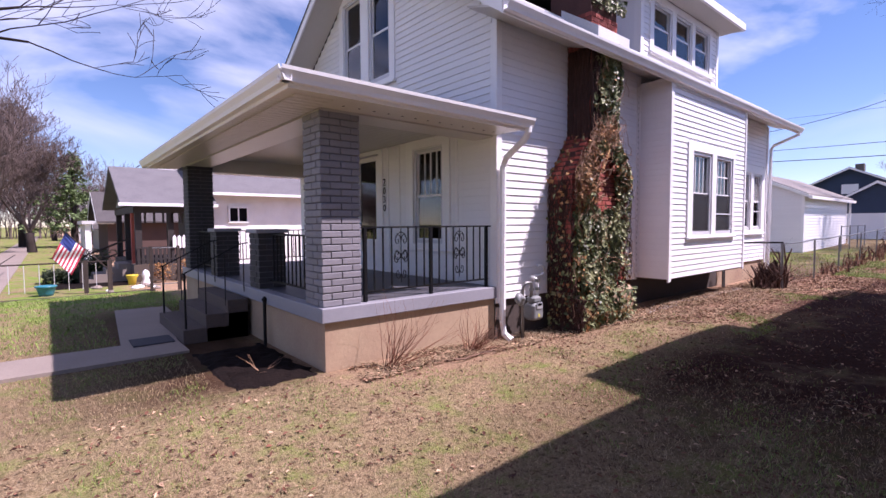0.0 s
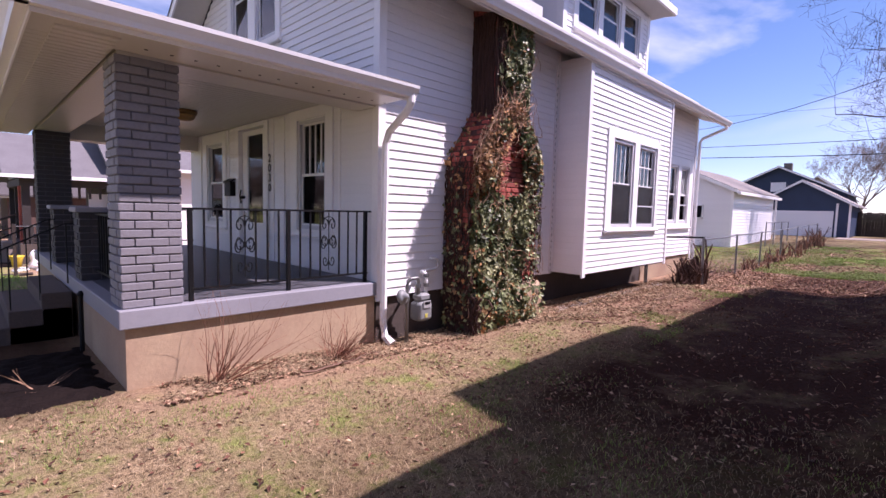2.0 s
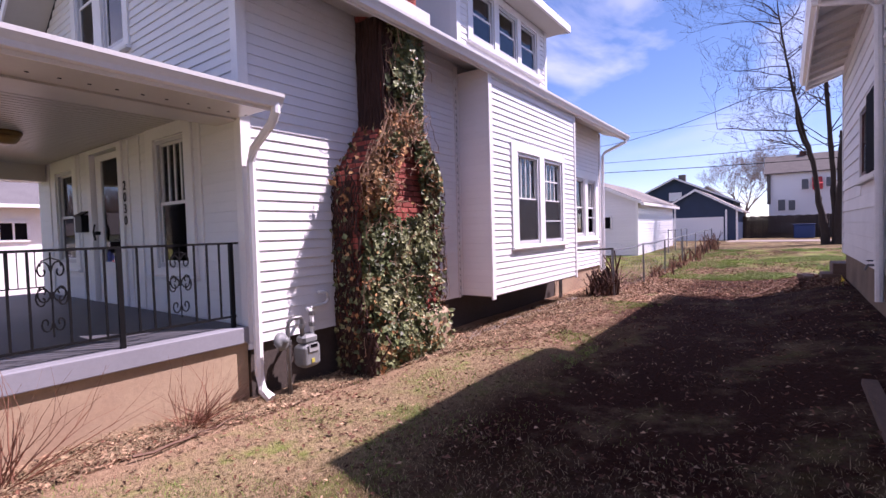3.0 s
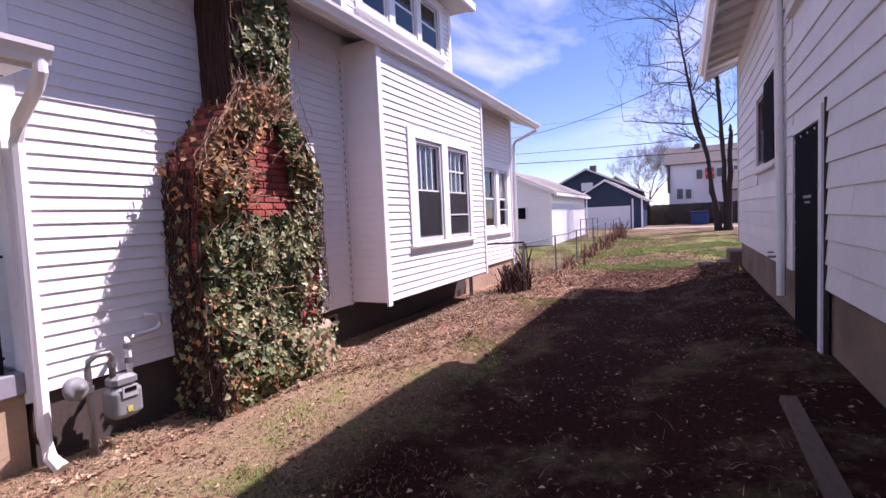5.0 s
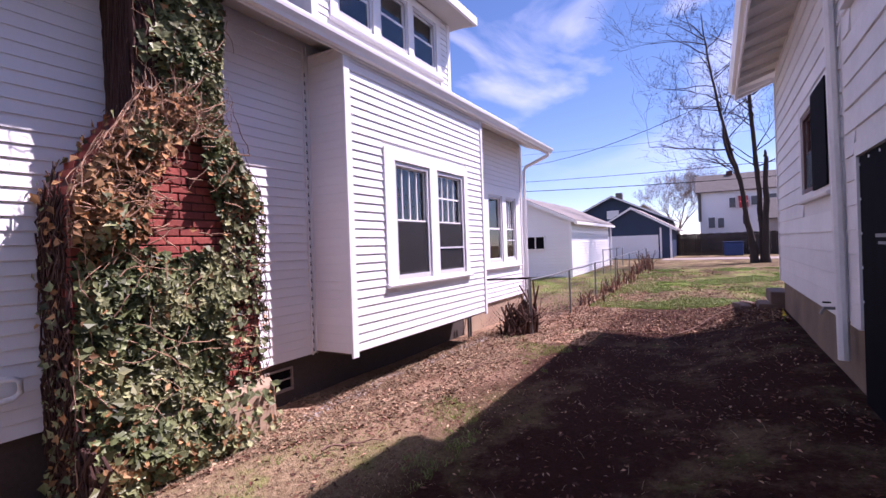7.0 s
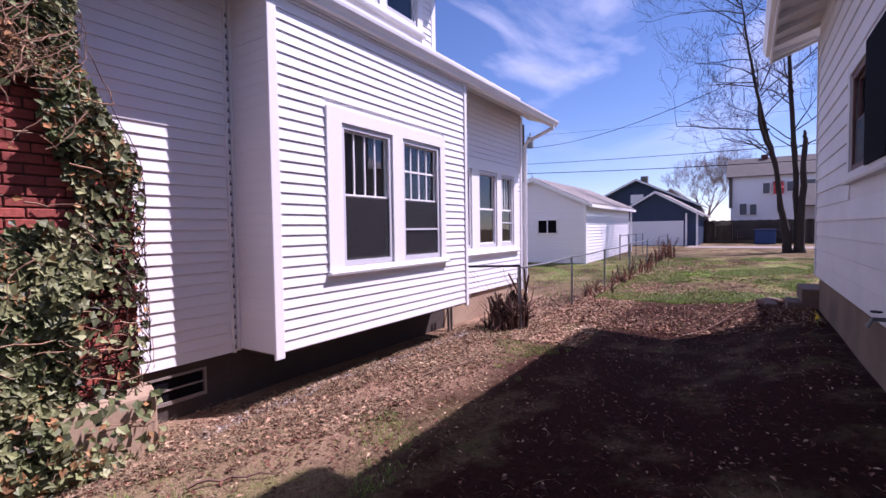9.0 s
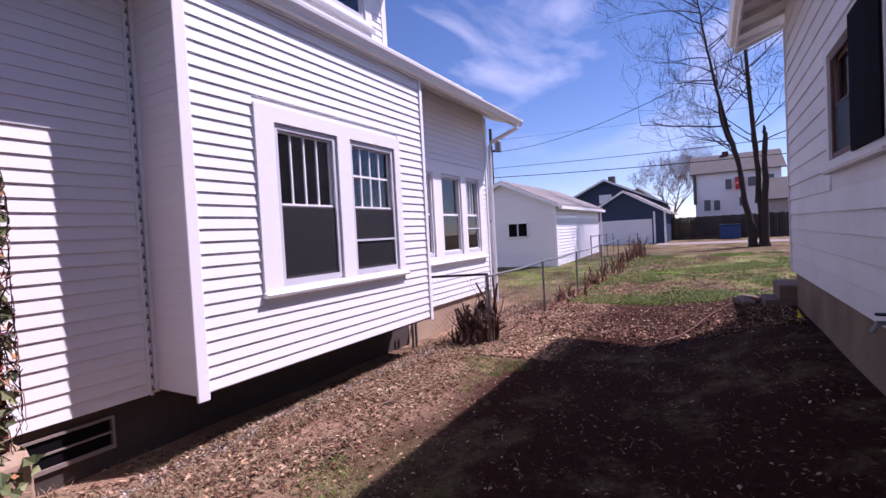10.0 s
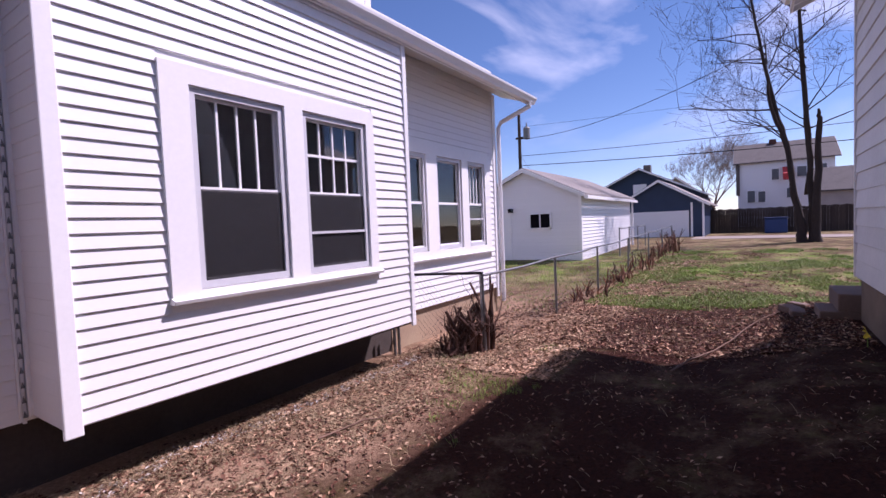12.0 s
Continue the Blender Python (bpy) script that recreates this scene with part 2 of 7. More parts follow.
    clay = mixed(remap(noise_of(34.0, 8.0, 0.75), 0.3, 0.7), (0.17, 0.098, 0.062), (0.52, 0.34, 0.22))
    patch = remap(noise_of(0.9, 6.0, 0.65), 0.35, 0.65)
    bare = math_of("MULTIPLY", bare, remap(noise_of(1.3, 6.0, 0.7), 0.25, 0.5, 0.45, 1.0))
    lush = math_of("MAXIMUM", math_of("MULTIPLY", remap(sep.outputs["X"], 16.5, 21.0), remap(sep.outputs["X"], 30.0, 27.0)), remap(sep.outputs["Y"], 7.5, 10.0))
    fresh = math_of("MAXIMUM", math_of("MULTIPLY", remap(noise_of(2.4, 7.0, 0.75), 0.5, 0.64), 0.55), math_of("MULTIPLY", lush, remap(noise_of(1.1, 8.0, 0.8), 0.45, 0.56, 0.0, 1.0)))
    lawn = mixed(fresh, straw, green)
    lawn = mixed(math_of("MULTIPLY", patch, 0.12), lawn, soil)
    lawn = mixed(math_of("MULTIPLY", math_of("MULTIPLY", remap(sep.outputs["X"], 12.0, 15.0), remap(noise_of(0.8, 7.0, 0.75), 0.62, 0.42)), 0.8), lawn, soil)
    # mask that paints the porch's shade onto the lawn as dark soil colour
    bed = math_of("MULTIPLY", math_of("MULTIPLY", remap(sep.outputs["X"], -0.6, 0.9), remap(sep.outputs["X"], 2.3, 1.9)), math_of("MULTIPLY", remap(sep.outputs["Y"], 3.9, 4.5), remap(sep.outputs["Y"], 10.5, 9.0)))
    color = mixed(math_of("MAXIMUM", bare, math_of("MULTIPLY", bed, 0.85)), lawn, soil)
    color = mixed(math_of("MULTIPLY", math_of("MAXIMUM", by_house, sunlit_strip), remap(noise_of(2.6, 6.0, 0.7), 0.3, 0.5, 0.35, 1.0)), color, clay)
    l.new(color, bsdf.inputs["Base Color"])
    bn = n.new("ShaderNodeBump")
    bn.inputs["Strength"].default_value, bn.inputs["Distance"].default_value = 0.7, 0.03
    l.new(noise_of(45.0, 8.0, 0.75), bn.inputs["Height"])
    l.new(bn.outputs["Normal"], bsdf.inputs["Normal"])
    return m


EARTH = earth_material()
GLASS = glass_material()
SCREEN = mesh_screen("insect_screen", (0.019, 0.018, 0.02), 0.4)
SIDING = surface("white_siding", (0.81, 0.8, 0.8), 0.42, 25, 0.02, 0.8, 0.03, 0.04, per_piece=0.015)
TRIM = surface("white_trim", (0.86, 0.85, 0.845), 0.4, 30, 0.03, 1.2, 0.05, 0.05)
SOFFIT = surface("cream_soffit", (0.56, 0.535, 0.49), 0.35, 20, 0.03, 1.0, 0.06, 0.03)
OLDWHITE = surface("old_white_paint", (0.64, 0.625, 0.62), 0.6, 22, 0.06, 1.4, 0.12, 0.12, per_piece=0.04)
SHINGLE = surface("asphalt_shingle", (0.09, 0.08, 0.078), 0.9, 60, 0.3, 2.0, 0.2, 0.4)
LIGHT_SHINGLE = surface("pale_shingle", (0.23, 0.205, 0.19), 0.9, 60, 0.2, 2.0, 0.2, 0.4)
GREY_BRICK = surface("grey_painted_brick", (0.215, 0.207, 0.225), 0.6, 45, 0.10, 3.0, 0.1, 0.35, per_piece=0.07, per_island=0.07)
STORM_GREY = surface("grey_storm_frame", (0.6, 0.6, 0.63), 0.4, 30, 0.03, 1.2, 0.06, 0.03)
# darker grey brick tone for the far column and the stair piers
DARK_GREY_BRICK = surface("dark_grey_brick", (0.045, 0.043, 0.047), 0.65, 45, 0.10, 3.0, 0.1, 0.35, per_piece=0.07, per_island=0.1)
GREY_MORTAR = surface("grey_mortar", (0.15, 0.145, 0.155), 0.8, 80, 0.2, 3.0, 0.2, 0.4)
GREY_PAINT = surface("grey_floor_paint", (0.27, 0.27, 0.30), 0.5, 30, 0.06, 1.2, 0.12, 0.08)
RED_BRICK = surface("red_brick", (0.36, 0.085, 0.06), 0.85, 40, 0.2, 4.0, 0.2, 0.5, other=(0.26, 0.06, 0.045), per_piece=0.25, per_island=0.25)
RED_MORTAR = surface("dark_red_mortar", (0.10, 0.045, 0.035), 0.95, 60, 0.2, 3.0, 0.2, 0.5)
# tan parging darkened by the side yard's shade, put into the colour
SHADED_TAN = surface("shaded_parging", (0.2, 0.145, 0.1), 0.9, 35, 0.15, 1.3, 0.25, 0.35, other=(0.11, 0.08, 0.055))
TAN = surface("tan_parging", (0.42, 0.31, 0.2), 0.85, 35, 0.10, 1.1, 0.18, 0.3, other=(0.34, 0.225, 0.15))
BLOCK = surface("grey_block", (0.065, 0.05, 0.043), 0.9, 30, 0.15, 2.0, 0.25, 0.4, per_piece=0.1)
CONCRETE = surface("walk_concrete", (0.27, 0.22, 0.185), 0.85, 40, 0.12, 1.0, 0.2, 0.25)
IRON = surface("black_iron", (0.008, 0.008, 0.009), 0.5, 60, 0.2, 6.0, 0.2, 0.1, spec=0.2)
STEEL = surface("galvanised_steel", (0.2, 0.2, 0.2), 0.45, 50, 0.15, 6.0, 0.2, 0.1, metal=0.7)
METER_GREY = surface("meter_grey", (0.2, 0.21, 0.21), 0.5, 50, 0.08, 8.0, 0.2, 0.1)
MULCH = surface("dark_mulch", (0.014, 0.010, 0.009), 0.95, 40, 0.4, 4.0, 0.3, 0.9, spec=0.05)
SHADED_FLOOR = surface("shaded_porch_floor", (0.10, 0.10, 0.115), 0.5, 30, 0.08, 1.2, 0.15, 0.08)
BARK = surface("bark", (0.036, 0.025, 0.021), 0.95, 30, 0.35, 3.0, 0.3, 0.8, stretch=(1, 1, 0.25))
TWIG = surface("twig", (0.17, 0.10, 0.07), 0.9, 50, 0.25, 6.0, 0.2, 0.3, per_island=0.3)
RED_TWIG = surface("reddish_twig", (0.23, 0.105, 0.065), 0.9, 50, 0.25, 6.0, 0.2, 0.3, per_piece=0.4)
PALE_TWIG = surface("pale_vine", (0.40, 0.24, 0.15), 0.9, 50, 0.25, 6.0, 0.2, 0.3, per_island=0.35)
DARK_VINE = surface("dark_vine", (0.055, 0.025, 0.018), 0.9, 50, 0.25, 6.0, 0.2, 0.4, per_island=0.3)
STUMP_WOOD = surface("dark_stump_wood", (0.085, 0.042, 0.03), 0.95, 40, 0.3, 5.0, 0.3, 0.6, per_piece=0.4)
IVY = surface("ivy_leaf", (0.105, 0.128, 0.05), 0.48, 20, 0.15, 3.0, 0.3, 0.1, other=(0.28, 0.275, 0.13), per_island=0.75, spec=0.3)
DRY_IVY = surface("withered_ivy", (0.25, 0.12, 0.048), 0.75, 20, 0.2, 3.0, 0.3, 0.1, other=(0.42, 0.26, 0.12), per_island=0.65, spec=0.2)
LITTER = surface("fallen_leaf", (0.37, 0.22, 0.135), 0.85, 15, 0.2, 2.0, 0.2, 0.1, other=(0.54, 0.39, 0.25), per_island=0.6)
DARK_LITTER = surface("brown_leaf", (0.095, 0.034, 0.019), 0.85, 15, 0.2, 2.0, 0.2, 0.1, other=(0.19, 0.088, 0.054), per_island=0.6)
STEP = surface("worn_step_concrete", (0.15, 0.1, 0.078), 0.9, 40, 0.15, 1.5, 0.2, 0.3)
# darker concrete for the porch steps, with the porch's shade in its colour
SHADED_CONCRETE = surface("shaded_concrete", (0.10, 0.075, 0.062), 0.9, 40, 0.15, 1.5, 0.2, 0.25)
STRAW = surface("dry_grass", (0.36, 0.27, 0.155), 0.8, 10, 0.2, 1.0, 0.2, 0.0, per_island=0.35)
BLADE = surface("green_grass", (0.19, 0.29, 0.045), 0.6, 10, 0.2, 1.0, 0.2, 0.0, other=(0.2, 0.26, 0.08), per_island=0.35)
DARK_IN = surface("dim_room", (0.12, 0.11, 0.1), 0.9, 10, 0.1, 1.0, 0.1, 0.0)
CURTAIN = surface("pale_curtain", (0.72, 0.72, 0.74), 0.9, 20, 0.08, 2.0, 0.1, 0.1)
BLACK_DOOR = surface("black_sheet", (0.009, 0.008, 0.01), 0.8, 12, 0.25, 2.0, 0.3, 0.1, spec=0.03, stretch=(1, 1, 0.3))
BROWN_PAINT = surface("brown_sash", (0.12, 0.05, 0.04), 0.6, 30, 0.15, 3.0, 0.2, 0.1)
OLD_WOOD = surface("weathered_wood", (0.05, 0.036, 0.03), 0.9, 25, 0.3, 2.0, 0.3, 0.4, stretch=(1, 1, 0.2), per_piece=0.25)
RAW_WOOD = surface("worn_board", (0.11, 0.07, 0.05), 0.9, 30, 0.25, 2.0, 0.3, 0.4, stretch=(0.3, 1, 1))
NAVY = surface("navy_paint", (0.025, 0.045, 0.09), 0.6, 30, 0.1, 1.5, 0.15, 0.1)
BRASS = surface("brass", (0.22, 0.13, 0.05), 0.35, 40, 0.1, 5.0, 0.1, 0.05, metal=0.9)
FROSTED = surface("amber_glass", (0.34, 0.2, 0.07), 0.3, 40, 0.05, 5.0, 0.1, 0.0)


# ---- ground ----
def step01(a, b, v):
    u = min(1.0, max(0.0, (v - a) / (b - a)))
    return u * u * (3 - 2 * u)


def ground_z(x, y):
    z = 0.32 * step01(12.0, 36.0, x) - 0.75 * step01(10.5, 20.0, y) * (1 - step01(12, 20, x))
    near = max(0.0, 1 - abs(x - 6) / 16) * max(0.0, 1 - abs(y - 3) / 9)
    z += near * 0.05 * noise.noise(Vector((x * 0.7, y * 0.7, 0.3)))
    z -= 0.07 * step01(3.2, 4.1, y) * step01(3.2, 4.6, x) * (1 - step01(5.2, 6.2, x)) * (1 - step01(4.3, 6, y))
    z += 0.3 * step01(0.9, -0.75, y) * step01(3.0, 5.5, x) * (1 - step01(15.0, 18.0, x)) * (1 - step01(-9, -12, y))
    return z


def axis_steps(lo, hi, fine, far):
    v = list(np.arange(lo, hi + fine / 2, fine))
    s = fine
    a, b = [lo], [hi]
    while b[-1] < far:
        s *= 1.5
        a.append(a[-1] - s)
        b.append(b[-1] + s)
    return sorted(a[1:]) + v + b[1:]


xs, ys = axis_steps(-4.0, 24.0, 0.14, 900), axis_steps(-2.0, 12.0, 0.14, 900)
gm = bpy.data.meshes.new("ground")
gv = [(x, y, ground_z(x, y)) for y in ys for x in xs]
nx = len(xs)
gm.from_pydata(gv, [], [(j * nx + i, j * nx + i + 1, (j + 1) * nx + i + 1, (j + 1) * nx + i) for j in range(len(ys) - 1) for i in range(nx - 1)])
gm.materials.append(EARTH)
gm.shade_smooth()
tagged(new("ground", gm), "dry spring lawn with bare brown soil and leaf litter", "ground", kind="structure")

# ---- house shell ----
XF, XR, YS, YN = 4.45, 14.9, 4.25, 10.35      # front, rear, near side, far side
EAVE_Z, EAVE_Y, PITCH = 3.88, 3.65, 0.67
RIDGE_Y = (YS + YN) / 2
BAY = (8.03, 11.52, 3.69, 0.5, 3.88)


def wall_mesh(axis, plane, depth, u0, u1, z0, z1, openings):
    """A wall slab with holes; plane is its outer face, depth goes inwards (signed)."""
    m = Mesh()
    us = sorted({u0, u1, *(u for o in openings for u in o[:2] if u0 < u < u1)})
    zs = sorted({z0, z1, *(z for o in openings for z in o[2:] if z0 < z < z1)})
    for a, b in zip(us, us[1:]):
        for c, d in zip(zs, zs[1:]):
            mu, mz = (a + b) / 2, (c + d) / 2
            if any(o[0] < mu < o[1] and o[2] < mz < o[3] for o in openings):
                continue
            p, q = sorted((plane, plane + depth))
            if axis == "y":
                m.box(a, p, c, b, q, d)
            else:
                m.box(p, a, c, q, b, d)
    return m


BOARDS = {}


def board_data(length, height, proud, material):
    key = (round(length, 3), round(height, 3), proud, material.name)
    if key not in BOARDS:
        m = Mesh()
        m.prism([(0.0, 0.0), (-proud * 0.9, 0.0), (-proud, 0.003), (-0.003, height), (0.0, height)], "x", 0.0, length)
        BOARDS[key] = m.data("siding_board", material)
    return BOARDS[key]


def siding(parent, facing, plane, u0, u1, z0, z1, course, openings=(), material=None, proud=0.017, limit=None, wobble=0.0):
    """Lapped boards as pieces of their own. facing: '-y', '+y' or '-x'. limit(z) gives the span of a gable at that height."""
    material = material or SIDING
    z = z0
    rnd = random.Random(int(1000 * (plane + 7 * u0)))
    while z < z1 - 0.02:
        h = min(course, z1 - z)
        a0, b0 = (u0, u1) if not limit else limit(z + h)
        spans = [(a0, b0)]
        for o in openings:
            if o[2] < z + h - 0.01 and o[3] > z + 0.01:
                spans = [s for a, b in spans for s in ((a, min(b, o[0])), (max(a, o[1]), b)) if s[1] - s[0] > 0.02]
        for a, b in spans:
            if b - a < 0.03:
                continue
            data = board_data(b - a, h, proud, material)
            d = rnd.uniform(-wobble, wobble)
            if facing == "-y":
                at = pose(a, plane, z, 0, 0, 0)
            elif facing == "+y":
                at = pose(b, plane + d, z, 0, 0, 180)
            else:
                at = pose(plane, b, z, 0, 0, -90)
            part("siding_board", data, material, parent, at=at)
        z += course


COURSE = 0.098
# openings: (from, to, bottom, top) of the casing's inner edge
BAY_WIN = [(8.90, 9.74, 1.24, 2.75), (9.94, 10.78, 1.24, 2.75)]
REAR_WIN = [(11.98, 12.66, 1.28, 2.70), (12.93, 13.66, 1.28, 2.70), (13.86, 14.45, 1.28, 2.70)]
FRONT_WIN = [(5.30, 6.02, 1.16, 2.62), (8.66, 9.42, 1.16, 2.56)]
DOOR = (7.02, 7.96, 0.65, 2.68)
GABLE_WIN = [(6.64, 7.30, 3.9, 5.55), (7.55, 8.21, 3.9, 5.55)]
CHIM = (5.51, 6.97)                                # chimney body along the wall


def grown(o, m, below=None):
    return (o[0] - m, o[1] + m, o[2] - (m if below is None else below), o[3] + m)


# near side wall, cut where the bay opens behind it
wall_side = tagged(part("wall_south", wall_mesh("y", YS, 0.16, XF, XR, 0.47, EAVE_Z + 0.55, REAR_WIN + [(8.2, 11.4, 0.6, 3.8)]), TRIM), "white lapped siding side wall of the house", "wall", kind="structure")
rear_case = (REAR_WIN[0][0] - 0.2, REAR_WIN[2][1] + 0.2, 1.14, 2.86)
wall_front = tagged(part("wall_front", wall_mesh("x", XF, 0.16, YS + 0.16, YN, 0.5, 3.0, FRONT_WIN + [DOOR]), TRIM), "white front wall under the porch roof", "wall", kind="structure")
g = Mesh()
top = EAVE_Z + PITCH * (RIDGE_Y - EAVE_Y) - 0.12
for a, b, c, d in ((YS + 0.16, GABLE_WIN[0][0], 3.0, None), (GABLE_WIN[0][1], GABLE_WIN[1][0], 3.0, None), (GABLE_WIN[1][1], YN, 3.0, None), (GABLE_WIN[0][0], GABLE_WIN[0][1], 5.55, None), (GABLE_WIN[1][0], GABLE_WIN[1][1], 5.55, None), (GABLE_WIN[0][0], GABLE_WIN[0][1], 3.0, 3.9), (GABLE_WIN[1][0], GABLE_WIN[1][1], 3.0, 3.9)):
    def roof_at(y):
        return EAVE_Z + PITCH * (RIDGE_Y - EAVE_Y - abs(y - RIDGE_Y)) - 0.1
    if d:
        g.box(XF, a, c, XF + 0.16, b, d)
    else:
        mid = [(RIDGE_Y, roof_at(RIDGE_Y))] if a < RIDGE_Y < b else []
        g.prism([(a, c), (b, c), (b, roof_at(b)), *mid, (a, roof_at(a))], "x", XF, XF + 0.16)
wall_gable = tagged(part("wall_gable", g, TRIM), "white sided front gable above the porch roof", "wall", kind="structure")
wall_back = tagged(part("wall_rear", Mesh().box(XR - 0.16, YS + 0.16, 0.0, XR, YN, 4.5), TRIM), "white rear wall of the house", "wall", kind="structure")
wall_far = tagged(part("wall_north", Mesh().box(XF + 0.16, YN - 0.16, 0.0, XR - 0.16, YN, 4.5), TRIM), "white far side wall of the house", "wall", kind="structure")
floor_in = tagged(part("floor", Mesh().box(XF + 0.16, YS + 0.16, 0.5, XR - 0.16, YN - 0.16, 0.62), DARK_IN), "dim interior floor of the house", "floor", kind="structure")
ceiling_in = tagged(part("ceiling", Mesh().box(XF + 0.16, YS + 0.16, 3.2, XR - 0.16, YN - 0.16, 3.3), DARK_IN), "dim interior ceiling of the house", "ceiling", kind="structure")
part_wall = tagged(part("wall_inner", Mesh().box(XF + 0.16, 7.3, 0.62, XR - 0.16, 7.4, 3.2).box(7.6, YS + 0.16, 0.62, 7.7, 7.3, 3.2).box(11.7, YS + 0.16, 0.62, 11.78, 7.3, 3.2), DARK_IN), "dim interior partition wall", "wall", kind="structure")

# bay
bx0, bx1, by, bz0, bz1 = BAY
bay = thing("bay_window_wall", (bx0, YS, bz0), "white sided box bay hung out from the side wall", "bay", kind="structure")
part("front_panel", wall_mesh("y", by, 0.12, bx0 + 0.12, bx1, bz0, bz1, BAY_WIN), TRIM, bay)
part("side_panel", Mesh().box(bx0, by + 0.002, bz0, bx0 + 0.12, YS - 0.018, bz1), TRIM, bay, "smooth white end panel of the bay")
part("side_panel", Mesh().box(bx1 - 0.12, by + 0.122, bz0, bx1, YS - 0.018, bz1), TRIM, bay)
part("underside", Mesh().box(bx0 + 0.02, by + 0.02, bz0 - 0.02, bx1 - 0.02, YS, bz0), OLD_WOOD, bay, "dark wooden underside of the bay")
bevel(part("corner_post", Mesh().box(bx0 - 0.018, by - 0.03, bz0 - 0.05, bx0 + 0.085, by + 0.0, bz1), TRIM, bay, "white corner trim of the bay"), 0.008)
bevel(part("corner_post", Mesh().box(bx1 - 0.06, by - 0.03, bz0 - 0.04, bx1 + 0.012, by + 0.0, bz1), TRIM, bay), 0.008)
part("frieze", Mesh().box(bx0 + 0.085, by - 0.02, bz1 - 0.06, bx1 - 0.06, by - 0.001, bz1), TRIM, bay)
bay_case = (8.69, 10.9, 1.16, 2.89)

# corner trims and channels of the main wall
for name, m in (("corner_trim", Mesh().box(XF - 0.03, YS - 0.03, 0.43, XF + 0.07, YS - 0.002, 4.0).box(XF - 0.03, YS - 0.002, 0.65, XF - 0.002, YS + 0.08, 4.0)),
                ("inside_channel", Mesh().box(bx0 - 0.055, YS - 0.022, 0.46, bx0 - 0.035, YS - 0.002, 3.98).box(bx0 - 0.022, YS - 0.045, 0.5, bx0 - 0.002, YS - 0.025, 3.98)),
                ("rear_corner_trim", Mesh().box(XR - 0.08, YS - 0.03, 0.3, XR + 0.03, YS - 0.002, 4.0))):
    tagged(part(name, m, TRIM), "white vertical corner trim of the siding", "trim", kind="structure")

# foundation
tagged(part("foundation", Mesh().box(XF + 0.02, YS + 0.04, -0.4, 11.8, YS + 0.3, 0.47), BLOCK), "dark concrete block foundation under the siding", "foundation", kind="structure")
tagged(part("foundation_rear", Mesh().box(11.8, YS + 0.03, -0.4, XR - 0.02, YS + 0.28, 0.47), TAN), "tan parged foundation at the rear of the house", "foundation", kind="structure")

# main roof: two slopes, soffit, fascia, rakes
roof = thing("roof_main", (XF, RIDGE_Y, EAVE_Z), "grey shingled gable roof with white eaves", "roof", kind="structure")
x0r, x1r = 3.92, 15.3
rz = EAVE_Z + 0.06
def slope_z(y):
    return rz + PITCH * (min(y, 2 * RIDGE_Y - y) - EAVE_Y)
ridge = slope_z(RIDGE_Y)
far_eave = 2 * RIDGE_Y - EAVE_Y
part("shingles", Mesh().prism([(EAVE_Y - 0.04, slope_z(EAVE_Y - 0.04)), (RIDGE_Y, ridge), (far_eave + 0.04, slope_z(EAVE_Y - 0.04)), (far_eave + 0.04, slope_z(EAVE_Y - 0.04) + 0.04), (RIDGE_Y, ridge + 0.05), (EAVE_Y - 0.04, slope_z(EAVE_Y - 0.04) + 0.04)], "x", x0r - 0.02, x1r + 0.02), SHINGLE, roof)
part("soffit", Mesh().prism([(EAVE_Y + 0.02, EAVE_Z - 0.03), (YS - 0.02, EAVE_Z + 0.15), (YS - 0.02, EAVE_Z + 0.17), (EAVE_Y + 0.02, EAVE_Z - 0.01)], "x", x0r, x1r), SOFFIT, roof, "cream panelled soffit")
part("fascia", Mesh().box(x0r, EAVE_Y - 0.005, EAVE_Z - 0.1, x1r, EAVE_Y + 0.018, EAVE_Z + 0.06), TRIM, roof)
for s in (0, 1):
    pts = [(EAVE_Y, slope_z(EAVE_Y) - 0.16), (RIDGE_Y, ridge - 0.16), (RIDGE_Y, ridge + 0.0), (EAVE_Y, slope_z(EAVE_Y) + 0.0)]
    pts2 = [(YS, slope_z(YS) - 0.14), (RIDGE_Y, ridge - 0.14), (RIDGE_Y, ridge - 0.12), (YS, slope_z(YS) - 0.12)]
    if s:
        pts, pts2 = [[(2 * RIDGE_Y - y, z) for y, z in p] for p in (pts, pts2)]
        pts2 = [(2 * RIDGE_Y - YS + 0.7, slope_z(YS - 0.7) - 0.14)] + pts2[1:3] + [(2 * RIDGE_Y - YS + 0.7, slope_z(YS - 0.7) - 0.12)]
    part("rake_board", Mesh().prism(pts, "x", x0r - 0.012, x0r + 0.014), TRIM, roof)
    part("rake_soffit", Mesh().prism(pts2, "x", x0r + 0.016, XF - 0.02), SOFFIT, roof)
    part("rake_board", Mesh().prism(pts, "x", x1r - 0.014, x1r + 0.012), TRIM, roof)


def gutter(name, run, y_in, z, out, parent, axis="x", flip=1):
    """A K-style gutter along the run, its back at y_in, growing outwards."""
    o = -out * flip
    prof = [(y_in, z), (y_in, z - 0.11), (y_in + o * 0.55, z - 0.11), (y_in + o * 0.66, z - 0.075), (y_in + o * 0.95, z - 0.03), (y_in + o, z), (y_in + o * 0.93, z), (y_in + o * 0.6, z - 0.06), (y_in + o * 0.5, z - 0.1), (y_in + o * 0.06, z - 0.1), (y_in + o * 0.06, z)]
    return part(name, Mesh().prism(prof, axis, *run), TRIM, parent)


